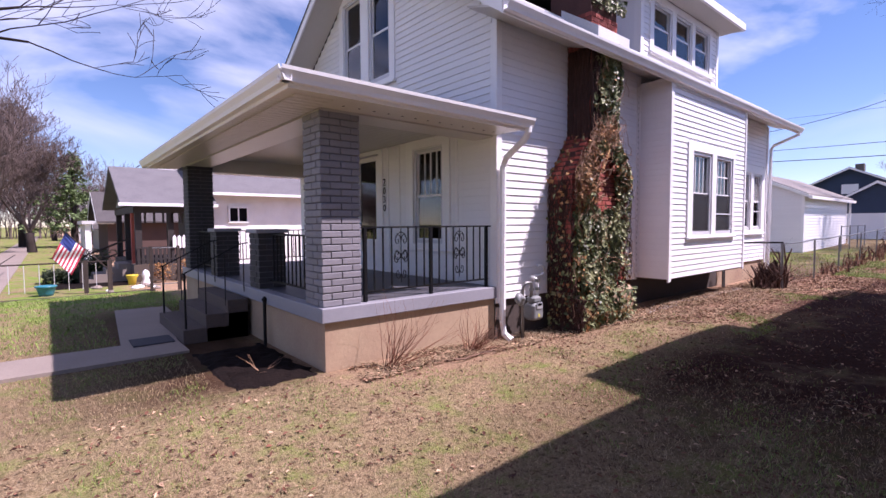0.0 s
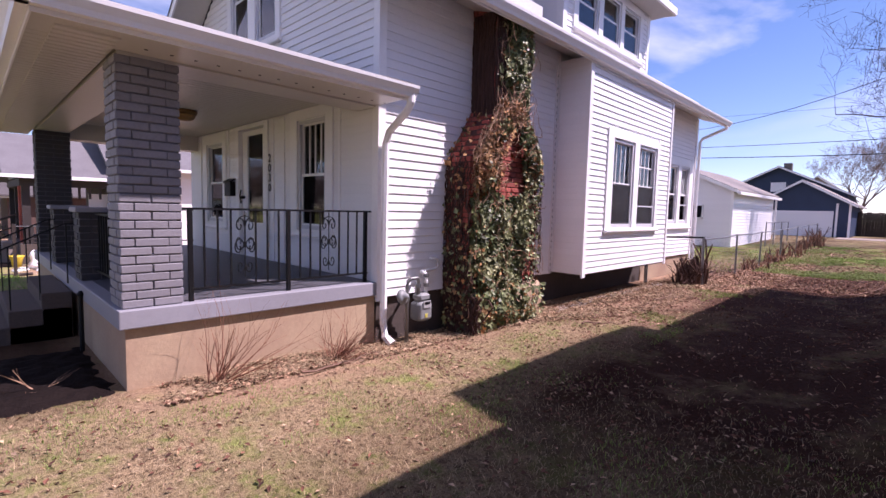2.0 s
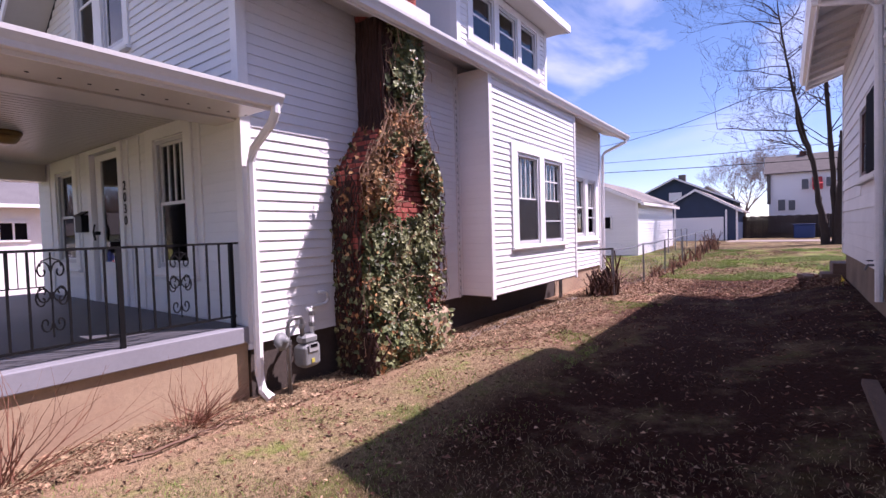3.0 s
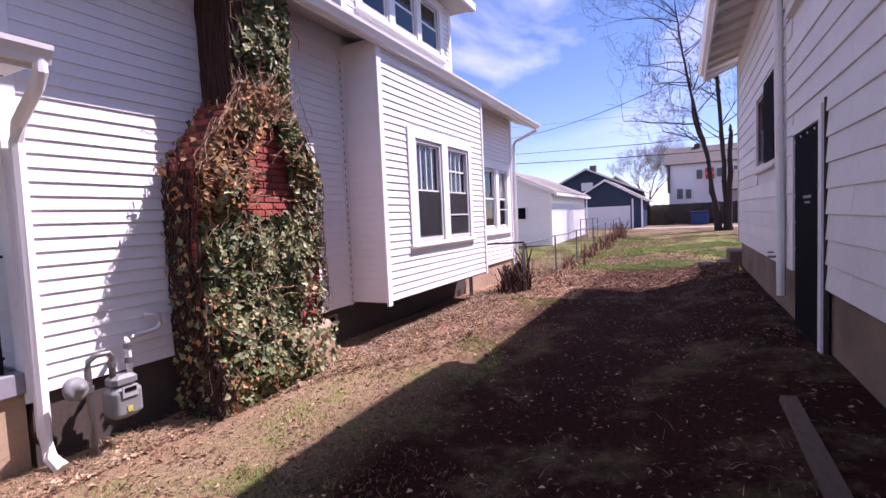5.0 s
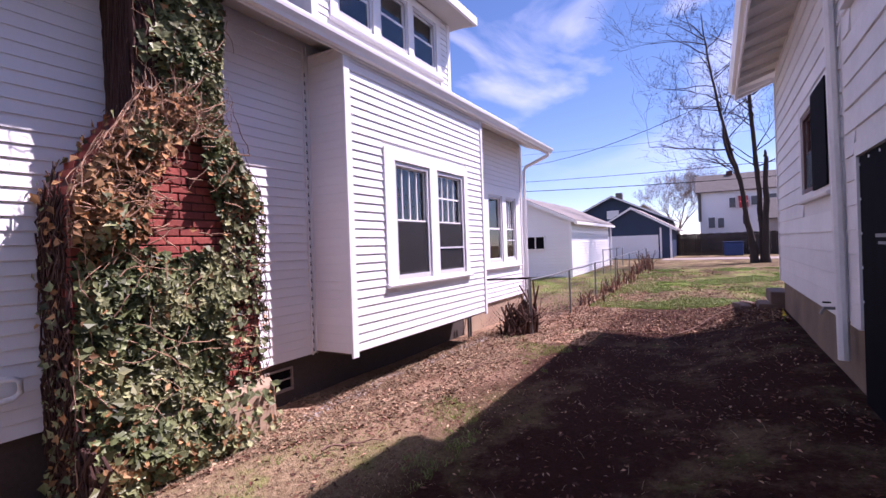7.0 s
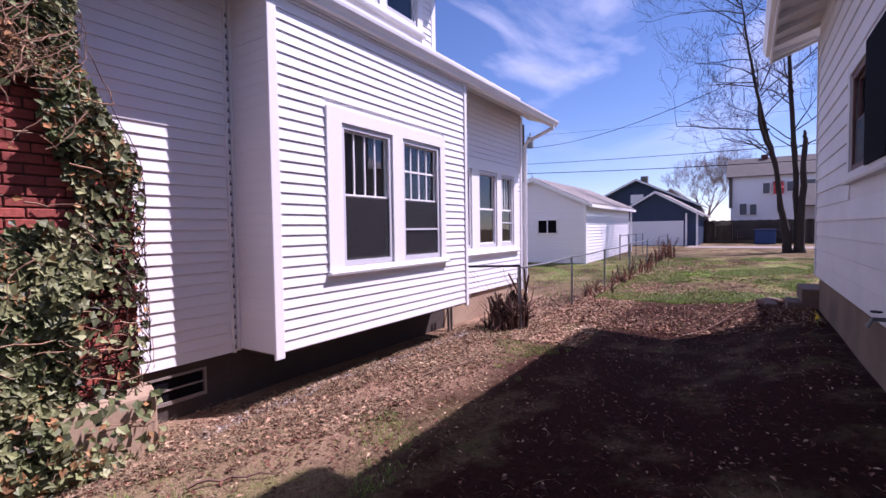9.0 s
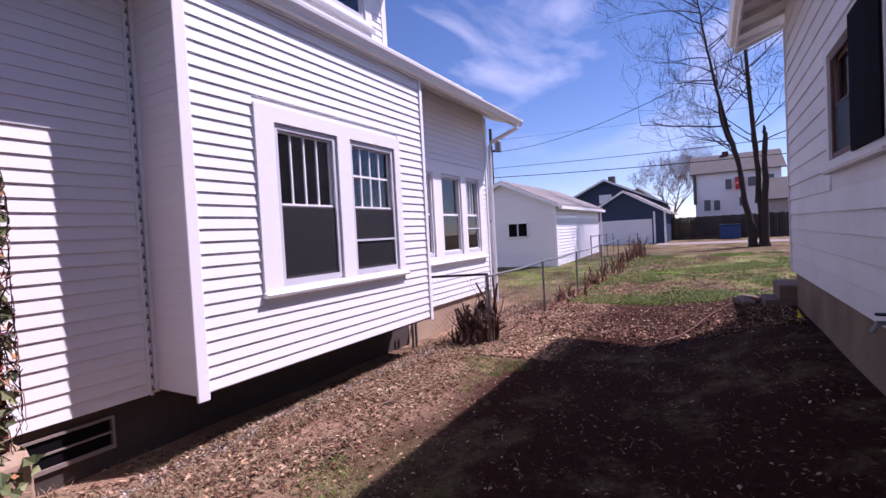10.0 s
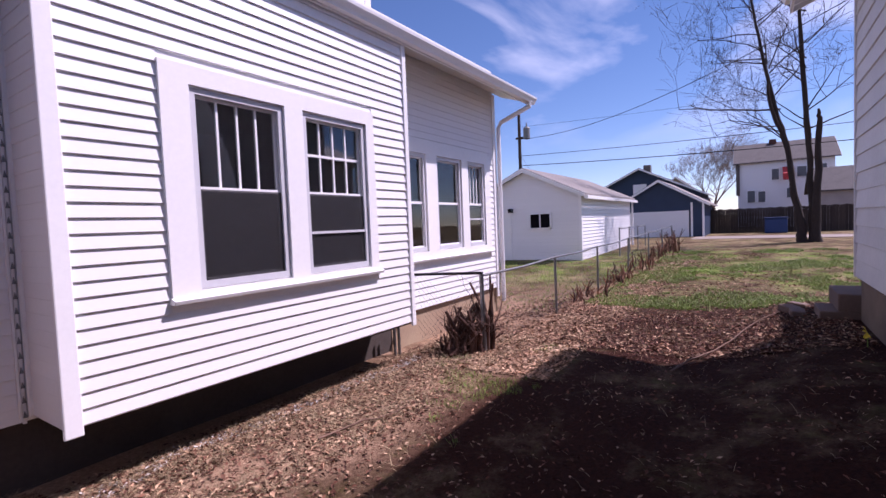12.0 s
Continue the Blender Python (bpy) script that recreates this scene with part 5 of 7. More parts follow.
mat_ = solid("grate_mat", Mesh().box(0.72, 6.55, 0.031, 1.16, 6.98, 0.045), surface("dark_mat", (0.05, 0.05, 0.06), 0.9, 80, 0.3), "dark rubber mat on the front walk", "mat")
bevel(mat_, 0.004)
m = Mesh()
nb = 26
for i in range(nb):
    for j in range(nb):
        def q(i, j):
            x, yy = 1.16 + 0.85 * i / nb, 4.18 + 1.75 * j / nb
            edge = min(i, nb - i, j, nb - j) / nb
            wob = 0.05 * noise.noise(Vector((x * 3, yy * 3, 2)))
            return (x + wob * (edge < 0.1), yy + wob * (edge < 0.1), ground_z(x, yy) - 0.01 + 0.045 * min(1, edge * 6) + 0.02 * noise.noise(Vector((x * 9, yy * 9, 1))))
        m.face(q(i, j), q(i + 1, j), q(i + 1, j + 1), q(i, j + 1))
tagged(part("mulch_bed", m, MULCH), "dark mulch bed in the angle of porch and steps", "flower bed", kind="structure")

tagged(part("far_bed", Mesh().prism([(0.1, 20.6), (2.4, 20.9), (2.5, 24.2), (0.2, 24.6)], "z", -0.9, -0.735), MULCH), "dark planting bed before the bungalow", "flower bed", kind="structure")

# gas meter
gas = thing("gas_meter", (4.9, 3.98, 0), "grey gas meter with regulator and pipes on the side wall", "gas meter")
body = Mesh().chamfer_box(4.8, 3.92, 0.19, 5.02, 4.1, 0.42, 0.03)
bevel(part("meter_body", body, METER_GREY, gas), 0.012)
part("meter_top", Mesh().chamfer_box(4.82, 3.94, 0.42, 5.0, 4.08, 0.51, 0.025), METER_GREY, gas)
part("index_plate", Mesh().box(4.86, 3.908, 0.35, 4.97, 3.9195, 0.43), surface("pale_grey_plate", (0.35, 0.36, 0.36), 0.5), gas, "pale grey index plate")
part("index_window", Mesh().box(4.875, 3.904, 0.39, 4.955, 3.908, 0.42), BLACK_DOOR, gas, "dark dial window")
part("warning_label", Mesh().box(4.89, 3.914, 0.24, 4.925, 3.9195, 0.28), surface("yellow_label", (0.5, 0.45, 0.08), 0.6), gas, "yellow label")
reg = part("regulator", Mesh().lathe(0, 0, [(0.03, -0.06), (0.07, -0.03), (0.085, -0.012), (0.085, 0.012), (0.06, 0.03), (0.03, 0.045), (0.03, 0.07)], 18), METER_GREY, gas, "round grey regulator", smooth=True, at=pose(4.6, 3.98, 0.5, 75, 0, 15))
part("pipe", Mesh().tube([(4.7, 4.02, -0.2), (4.7, 4.02, 0.6), (4.71, 4.02, 0.66), (4.76, 4.02, 0.69), (4.84, 4.0, 0.69), (4.85, 4.0, 0.66), (4.85, 4.0, 0.5)], 0.022, 10), STEEL, gas, smooth=True)
part("pipe", Mesh().tube([(4.6, 3.98, 0.5), (4.7, 4.02, 0.5)], 0.024, 10), STEEL, gas, smooth=True)
part("pipe", Mesh().tube([(4.97, 4.0, 0.5), (4.97, 4.0, 0.7), (5.0, 4.05, 0.73), (5.05, 4.17, 0.73), (5.3, 4.18, 0.75), (5.34, 4.18, 0.78), (5.34, 4.18, 0.86), (5.3, 4.19, 0.88), (5.22, 4.19, 0.88)], 0.02, 10), surface("white_pipe", (0.7, 0.7, 0.7), 0.5), gas, "white painted gas pipe", smooth=True)
for x, z in ((4.85, 0.6), (4.97, 0.6), (4.97, 0.71), (4.7, 0.46)):
    part("pipe_nut", Mesh().lathe(x, 4.0 if x > 4.75 else 4.02, [(0.033, z - 0.02), (0.033, z + 0.02)], 6), STEEL, gas)

# basement vent window in the block foundation
vent = thing("window_9", (7.35, YS + 0.04, 0.3), "low white-framed basement window in the block foundation", "window", kind="structure")
part("frame", Mesh().box(7.08, YS + 0.015, 0.14, 7.71, YS + 0.05, 0.17).box(7.08, YS + 0.015, 0.372, 7.71, YS + 0.05, 0.39).box(7.11, YS + 0.02, 0.262, 7.692, YS + 0.05, 0.275).box(7.692, YS + 0.016, 0.17, 7.71, YS + 0.05, 0.372).box(7.08, YS + 0.016, 0.17, 7.11, YS + 0.05, 0.36), CONCRETE, vent)
part("pane", Mesh().box(7.11, YS + 0.034, 0.17, 7.68, YS + 0.038, 0.36), BLACK_DOOR, vent)

# neighbour's door, steps, spigot
nd = thing("door_2", (8.16, NY, 0), "black sheeted side door in a worn white frame", "door", kind="structure")
part("door_leaf", Mesh().box(NDOOR[0] + 0.02, NY - 0.1, NDOOR[2], NDOOR[1] - 0.02, NY - 0.03, NDOOR[3] - 0.03), OLD_WOOD, nd, "old wooden door behind the sheet")
bevel(part("cover_sheet", Mesh().box(NDOOR[0] + 0.004, NY - 0.028, 0.02, NDOOR[1] - 0.004, NY + 0.012, NDOOR[3] - 0.004), BLACK_DOOR, nd, "black sheet nailed over the doorway"), 0.003)
part("casing", Mesh().box(NDOOR[0] - 0.095, NY, 0.0, NDOOR[0], NY + 0.045, 2.35), OLDWHITE, nd)
part("casing", Mesh().box(NDOOR[1], NY, 0.86, NDOOR[1] + 0.06, NY + 0.03, 2.35), OLDWHITE, nd)
part("casing", Mesh().box(NDOOR[0], NY, NDOOR[3], NDOOR[1], NY + 0.035, 2.35), OLDWHITE, nd)
part("weather_strip", Mesh().box(NDOOR[0] - 0.112, NY - 0.01, 0.0, NDOOR[0] - 0.097, NY + 0.026, 2.39), OLD_WOOD, nd, "dark edge strip")
nail = Mesh().lathe(0, 0, [(0.011, 0), (0.011, 0.006)], 8).data("nail_head", TRIM)
for k in range(7):
    for x in (NDOOR[0] + 0.03, NDOOR[1] - 0.03):
        if k < 5 or x < 8.2:
            part("nail_head", nail, TRIM, nd, at=pose(x, NY + 0.012, 2.17 - 0.27 * k, -90, 0, 0))
for k in range(3):
    part("nail_head", nail, TRIM, nd, at=pose(8.12 + 0.27 * k, NY + 0.012, 2.2, -90, 0, 0))
part("lettering", Mesh().box(8.25, NY + 0.0122, 1.60, 8.56, NY + 0.014, 1.625).box(8.3, NY + 0.0122, 1.55, 8.5, NY + 0.014, 1.57), METER_GREY, nd, "two faint unreadable lines of lettering")
nst = thing("back_steps", (14.9, -1.0, 0), "small worn concrete back steps", "steps")
bevel(part("step", Mesh().box(14.43, -1.5, -0.1, 15.1, -0.44, 0.4), STEP, nst), 0.015)
bevel(part("step", Mesh().box(14.43, -1.5, 0.4, 15.3, -0.62, 0.62), STEP, nst), 0.015)
for k, (x, y, w) in enumerate(((14.95, -0.25, 0.26), (15.3, -0.2, 0.3), (15.6, -0.3, 0.24))):
    st = solid("stone_slab", Mesh().chamfer_box(-w / 2, -w / 3, -0.05, w / 2, w / 3, 0.05, 0.012), STEP, "loose pale stone slab before the back steps", "stone", "stone slabs")
    st.matrix_basis = pose(x, y, ground_z(x, y) + 0.02, 3, -4, 31 * k)
corner = tagged(part("neighbour_corner_trim", Mesh().box(14.42, NY - 0.06, 0.84, 14.47, NY + 0.03, 4.4), OLDWHITE), "worn white corner board of the neighbouring house", "trim", kind="structure")
sg = thing("spigot", (9.85, NY, 0.88), "small outdoor tap on the neighbouring wall", "tap")
part("body", Mesh().tube([(9.85, NY, 0.92), (9.85, NY + 0.12, 0.92), (9.85, NY + 0.15, 0.86)], 0.016, 8), STEEL, sg)
part("wheel", Mesh().lathe(9.85, NY + 0.1, [(0.035, 0.97), (0.035, 0.982)], 10), IRON, sg)
brd = solid("loose_board", Mesh().prism([(-0.05, 0.0), (0.05, 0.0), (0.045, 0.04), (-0.045, 0.045)], "x", 0.0, 1.5), RAW_WOOD, "worn wooden board lying on the bare soil", "board")
brd.matrix_basis = pose(5.16, -0.34, ground_z(5.9, -0.34) - 0.005, 0, 0, -0.8)

# channel in the inner corner of wall and bay; grey wedges paint the shadow gap at each course
chan = thing("corner_trim", (7.99, YS - 0.03, 2.2), "white corner channel between the side wall and the bay", "trim", kind="structure")
part("channel", Mesh().box(7.955, YS - 0.036, 0.5, 7.968, YS - 0.002, 3.8).box(8.003, YS - 0.036, 0.5, 8.017, YS - 0.002, 3.8), TRIM, chan)
m = Mesh()
for k in range(33):
    z = 0.5 + k * COURSE
    m.prism([(7.976, z), (7.998, z), (7.985, z + 0.045)], "y", YS - 0.03, YS - 0.003)
part("slot_row", m, METER_GREY, chan, "grey wedges standing for the shadow in each board-end gap", kind="stuff")

# ---- siding boards ----
siding(wall_side, "-y", YS, XF + 0.07, CHIM[0] + 0.02, 0.47, 4.0, COURSE)
siding(wall_side, "-y", YS, CHIM[1] - 0.02, bx0 - 0.055, 0.47, 4.0, COURSE)
siding(wall_side, "-y", YS, CHIM[0] + 0.02, 5.96, 0.47 + 17 * COURSE, 4.0, COURSE)
siding(wall_side, "-y", YS, 6.6, CHIM[1] - 0.02, 0.47 + 17 * COURSE, 4.0, COURSE)
siding(wall_side, "-y", YS, bx1 + 0.012, XR - 0.08, 0.47, 4.0, COURSE, [rear_case])
siding(bay, "-y", by, bx0 + 0.085, bx1 - 0.06, bz0 + 0.01, bz1 - 0.06, COURSE, [bay_case])
siding(bay, "-x", bx0, by + 0.002, YS - 0.06, bz0 + 0.01, bz1, COURSE, proud=0.01)
siding(dormer, "-y", DY, DX0 + 0.09, DX1 - 0.09, DZ0, DZ1, COURSE, [(8.6, 11.4, 4.58, 5.68)])
siding(wall_front, "-x", XF, YS + 0.08, YN, 0.66, 2.74, COURSE, [(5.14, 6.2, 1.04, 2.78), (8.5, 9.6, 1.04, 2.72), (6.9, 8.08, 0.6, 2.74)], proud=0.012)
siding(wall_gable, "-x", XF, YS + 0.08, YN, 2.95, 6.3, COURSE, [(6.5, 8.36, 3.78, 5.72)], limit=lambda z: (max(YS + 0.08, EAVE_Y + (z - EAVE_Z + 0.05) / PITCH), min(YN, far_eave - (z - EAVE_Z + 0.05) / PITCH)))
siding(n_wall, "+y", NY, -1.0, 7.08, 0.84, 4.2, 0.205, [(NDOOR[0] - 0.12, NDOOR[1] + 0.12, -0.1, 2.34)], OLDWHITE, 0.02, wobble=0.002)
siding(n_wall, "+y", NY, 7.08, 9.36, 0.84, 5.3, 0.205, [(NDOOR[0] - 0.12, NDOOR[1] + 0.12, -0.1, 2.34), (7.78, 9.12, 3.48, 4.57)], OLDWHITE, 0.02, wobble=0.002)
siding(n_wall, "+y", NY, 9.48, 14.42, 0.84, 4.6, 0.205, [(NWIN[0] - 0.12, NWIN[1] + 0.12, NWIN[2] - 0.12, NWIN[3] + 0.12)], OLDWHITE, 0.02, wobble=0.002)

# ---- chain-link fence along the back lawn ----
FY = 3.15
fence = thing("chain_link_fence", (20, FY, 0), "low galvanised chain-link fence with leaning posts", "fence")
POSTS = [12.3, 14.95, 17.6, 20.6, 23.6, 26.4, 29.0]
for k, x in enumerate(POSTS):
    gz = ground_z(x, FY)
    part("post", Mesh().tube([(x, FY, gz - 0.1), (x + 0.02 * math.sin(k * 2.3), FY + 0.02 * math.cos(k), gz + 1.02)], 0.028 if k in (0, 6) else 0.022, 8), STEEL, fence)
pts = []
for a, b in zip(POSTS, POSTS[1:]):
    for s in (0, 0.5):
        x = a + (b - a) * s
        pts.append((x, FY, ground_z(x, FY) + 1.0 - 0.02 * (s > 0)))
pts.append((POSTS[-1], FY, ground_z(POSTS[-1], FY) + 1.0))
part("top_rail", Mesh().tube(pts, 0.02, 6), STEEL, fence)
wire = Mesh()
x = 12.3
while x < 22.0:
    for d in (-1, 1):
        z0 = ground_z(x, FY)
        a, b = (x, FY, z0 + 0.04), (x + d * 0.94, FY, z0 + 0.97)
        if 12.2 < b[0] < 24:
            w = 0.002
            wire.face((a[0] - w, FY + d * 0.002, a[2]), (a[0] + w, FY + d * 0.002, a[2]), (b[0] + w, FY + d * 0.002, b[2]), (b[0] - w, FY + d * 0.002, b[2]))
    x += 0.085
part("wire_mesh", wire, STEEL, fence, kind="stuff")
short = thing("fence_return", (12.3, 3.7, 0), "short top rail of fence tied back to the house wall", "fence")
part("top_rail", Mesh().tube([(12.3, FY, 1.02), (12.28, 3.7, 1.0), (12.25, YS - 0.03, 0.98)], 0.02, 6), IRON, short)
wire = Mesh()
for k in range(13):
    for d in (-1, 1):
        y0 = FY + 0.085 * k
        y1, z1 = y0 + d * 0.9, 0.95
        for q in range(9):
            a, b = y0 + (y1 - y0) * q / 9, y0 + (y1 - y0) * (q + 1) / 9
            if FY <= a <= YS - 0.03 and FY <= b <= YS - 0.03:
                za, zb = 0.05 + (z1 - 0.05) * q / 9, 0.05 + (z1 - 0.05) * (q + 1) / 9
                wire.face((12.29 + d * 0.002, a - 0.0015, za), (12.29 + d * 0.002, a + 0.0015, za), (12.29 + d * 0.002, b + 0.0015, zb), (12.29 + d * 0.002, b - 0.0015, zb))
part("wire_mesh", wire, STEEL, short, kind="stuff")
far_fence = thing("chain_link_fence", (30, 6, 0.3), "far chain-link fence posts beside the garage", "fence")
for k in range(4):
    part("post", Mesh().tube([(26.0 + k * 1.7, 4.6, 0.1), (26.0 + k * 1.7, 4.6, 1.3)], 0.025, 6), STEEL, far_fence)
part("top_rail", Mesh().tube([(26.0, 4.6, 1.25), (31.1, 4.6, 1.28)], 0.02, 6), STEEL, far_fence)


# ---- plants ----
def limb(m, start, way, length, radius, depth, rnd, spread=0.6, lift=0.12, sides=5, twigs=3, wander=0.12, keep=0.5, least=0.0):
    """Grows one limb and its side shoots."""
    n = 5 if depth > 1 else 4
    p, d = Vector(start), Vector(way).normalized()
    pts, rad = [p.copy()], [radius]
    for i in range(n):
        d = (d + Vector((rnd.uniform(-1, 1), rnd.uniform(-1, 1), rnd.uniform(-1, 1))) * wander + Vector((0, 0, lift * 0.3))).normalized()
        p = p + d * length / n
        pts.append(p.copy())
        rad.append(max(least, radius * (1 - (1 - keep) * (i + 1) / n)))
    m.tube(pts, rad, sides if depth > 1 else 3)
    if depth <= 0:
        return
    for k in range(twigs):
        i = rnd.randint(2, n) if k < twigs - 1 else n
        side = Vector((rnd.uniform(-1, 1), rnd.uniform(-1, 1), rnd.uniform(-0.3, 0.8))).normalized()
        nd = (d * (1 - spread) + side * spread + Vector((0, 0, lift))).normalized()
        limb(m, pts[i], nd, length * rnd.uniform(0.5, 0.8), rad[i] * rnd.uniform(0.45, 0.75), depth - 1, rnd, spread, lift, sides, twigs, wander, keep, least)


def bare_tree(x, y, z, height, radius, label, seed, depth=5, twigs=3, trunk_share=0.3, spread=0.55, least=0.0, mat=None):
    rnd = random.Random(seed)
    t = thing("bare_tree", (x, y, z), label, "tree", "bare trees")
    top_ = Vector((x + rnd.uniform(-0.2, 0.2), y + rnd.uniform(-0.2, 0.2), z + height * trunk_share))
    part("trunk", Mesh().tube([(x, y, z - 0.3), (x, y, z + 0.1), tuple((Vector((x, y, z)) + top_) / 2), tuple(top_)], [radius * 1.5, radius * 1.2, radius, radius * 0.85], 10), BARK, t, smooth=True)
    m = Mesh()
    for k in range(5):
        a = k * 1.26 + rnd.uniform(-0.4, 0.4)
        limb(m, top_, (math.cos(a) * 0.55, math.sin(a) * 0.55, 0.9), height * 0.3, radius * 0.42, depth, rnd, spread, 0.12, 4, 4, 0.16, 0.4, least)
    part("crown", m, mat or BARK, t, kind="stuff")
    return t


GREY_BARK = surface("grey_bark", (0.13, 0.095, 0.085), 0.95, 30, 0.35, 3.0, 0.3, 0.8, stretch=(1, 1, 0.25))
# the tree by the alley: three stems from one foot, one of them broken off
TX, TY, TZ = 33.0, -1.75, 0.3
alley_tree = thing("bare_tree", (TX, TY, TZ), "bare forked tree with a broken stem beside the alley", "tree", "bare trees")


def stem(path, radii, label, seed):
    """A knotty stem that wavers a little about its path."""
    rr = random.Random(seed)
    pts, rad = [], []
    for (a, b), (p, q) in zip(zip(path, path[1:]), zip(radii, radii[1:])):
        for k in range(4):
            w = k / 4
            v = Vector(a) * (1 - w) + Vector(b) * w
            pts.append((v.x + rr.uniform(-0.03, 0.03), v.y + rr.uniform(-0.03, 0.03), v.z))
            rad.append((p * (1 - w) + q * w) * rr.uniform(0.9, 1.12))
    pts.append(path[-1])
    rad.append(radii[-1])
    part("trunk", Mesh().tube(pts, rad, 9), BARK, alley_tree, label, smooth=True)


stem([(TX, TY + 0.22, TZ - 0.2), (TX, TY + 0.28, 0.77), (TX, TY + 0.6, 3.0), (TX, TY + 0.78, 4.6), (TX, TY + 1.14, 6.05), (TX + 0.1, TY + 1.7, 9.0), (TX, TY + 2.05, 11.2), (TX, TY + 2.3, 13.6)], [0.26, 0.19, 0.125, 0.115, 0.095, 0.065, 0.045, 0.02], "leaning long stem", 1)
stem([(TX, TY - 0.18, TZ - 0.2), (TX, TY - 0.17, 0.75), (TX + 0.1, TY - 0.05, 3.0), (TX, TY + 0.02, 4.96), (TX, TY + 0.1, 5.9), (TX, TY + 0.32, 10.0), (TX, TY + 0.4, 14.0)], [0.26, 0.19, 0.125, 0.115, 0.1, 0.07, 0.025], "upright long stem", 2)
stem([(TX - 0.1, TY - 0.3, TZ - 0.2), (TX - 0.1, TY - 0.22, 0.75), (TX - 0.1, TY - 0.3, 3.42), (TX - 0.1, TY - 0.34, 5.6), (TX - 0.1, TY - 0.31, 5.98)], [0.25, 0.17, 0.125, 0.1, 0.04], "broken-off dark stem", 3)
stem([(TX, TY + 0.9, 4.9), (TX - 0.2, TY + 1.4, 6.4), (TX - 0.2, TY + 1.55, 8.4)], [0.09, 0.075, 0.03], "side stem", 4)
rnd = random.Random(21)
m = Mesh()
for k in range(34):
    h = rnd.uniform(4.6, 13.0)
    lean = 0.75 + 0.19 * (h - 4.5) if k % 3 else 0.1
    limb(m, (TX, TY + lean, h), (rnd.uniform(-0.6, 0.6), rnd.uniform(0.1, 1.0) if k % 4 else -0.5, rnd.uniform(0.2, 0.9)), rnd.uniform(1.3, 2.6), 0.035, 3, rnd, 0.55, 0.02, 4, 4, 0.2, 0.45, 0.005)
limb(m, (TX, TY + 1.0, 6.2), (0, 1.0, 0.12), 4.2, 0.05, 3, rnd, 0.5, -0.05, 4, 4, 0.15, 0.4, 0.006)
limb(m, (TX, TY + 0.0, 5.2), (0, -1.0, 0.35), 2.0, 0.04, 2, rnd, 0.5, -0.1, 4, 3, 0.15, 0.4, 0.006)
part("crown", m, BARK, alley_tree, kind="stuff")

bare_tree(80, 5.0, 0, 13, 0.3, "distant bare tree behind the far houses", 31, 5, 3, 0.2, 0.55, 0.009, surface("pale_bark", (0.24, 0.18, 0.15), 0.95, 30, 0.35, 3.0, 0.3, 0.5))
bare_tree(95, 26, 0, 10, 0.3, "distant bare tree behind the far houses", 33, 4, 3, 0.2)
bare_tree(-4.6, 60, -0.9, 16.5, 0.4, "tall bare street tree", 35, 5, 3, 0.2, 0.55, 0.016, GREY_BARK)
bare_tree(-2.0, 66, -0.9, 13, 0.3, "small bare brown street tree", 36, 5, 3, 0.2, 0.55, 0.016, GREY_BARK)
bare_tree(-6.0, 85, -0.9, 12, 0.35, "bare street tree farther away", 37, 4, 3, 0.2)
bare_tree(2.5, 74, -0.9, 9, 0.3, "bare reddish street tree", 38, 5, 3, 0.2)
bare_tree(-1.0, 52, -0.9, 12, 0.3, "bare brown street tree", 39, 5, 3, 0.15, 0.55, 0.013, GREY_BARK)
bare_tree(-3.2, 48, -0.9, 14, 0.32, "bare brown street tree", 40, 5, 3, 0.2, 0.55, 0.013, GREY_BARK)
bare_tree(0.8, 90, -0.9, 11, 0.32, "bare brown street tree", 41, 4, 3, 0.15)
bare_tree(-7.5, 110, -0.9, 14, 0.4, "bare brown street tree", 42, 4, 3, 0.15)
# overhanging twigs of a street tree at the lawn's edge
near_tree = thing("bare_tree", (-2.6, 9.6, 0), "bare street tree whose twigs hang over the lawn", "tree", "bare trees")
part("trunk", Mesh().tube([(-2.6, 9.6, -0.5), (-2.5, 9.6, 2.0), (-2.3, 9.5, 4.1)], [0.3, 0.22, 0.15], 10), BARK, near_tree, smooth=True)
m = Mesh()
rnd = random.Random(4)
for w in ((1.0, -0.05, 0.05), (1.0, 0.1, 0.22), (1.0, -0.15, 0.36), (-0.5, 0.6, 0.8), (-0.8, -0.5, 0.8), (0.1, -0.2, 1.0)):
    limb(m, (-2.3, 9.5, 4.0), w, 2.3, 0.05, 4, rnd, 0.42, 0.02, 4, 3, 0.16, 0.4, 0.005)
part("crown", m, BARK, near_tree, kind="stuff")


def leaf_cloud(m, pts, size, rnd, flat=0.0):
    """Small bent leaves at the points, each of two faces."""
    for p, nrm in pts:
        s = size * rnd.uniform(0.6, 1.35)
        n_ = (Vector(nrm) + Vector((rnd.uniform(-1, 1), rnd.uniform(-1, 1), rnd.uniform(-1, 1))) * (0.75 - flat)).normalized()
        a = n_.cross(Vector((rnd.uniform(-1, 1), rnd.uniform(-1, 1), rnd.uniform(-1, 1)))).normalized()
        b = n_.cross(a)
        c = Vector(p)
        q = len(m.v)
        m.v += [tuple(c - a * s * 0.55), tuple(c + b * s * 0.5 - a * 0.1 * s + n_ * 0.12 * s), tuple(c + b * s * 0.22 + a * s * 0.25), tuple(c + a * s * 0.7 - n_ * 0.12 * s), tuple(c - b * s * 0.22 + a * s * 0.25), tuple(c - b * s * 0.5 - a * 0.1 * s + n_ * 0.12 * s)]
        m.f += [(q, q + 1, q + 2, q + 3), (q, q + 3, q + 4, q + 5)]


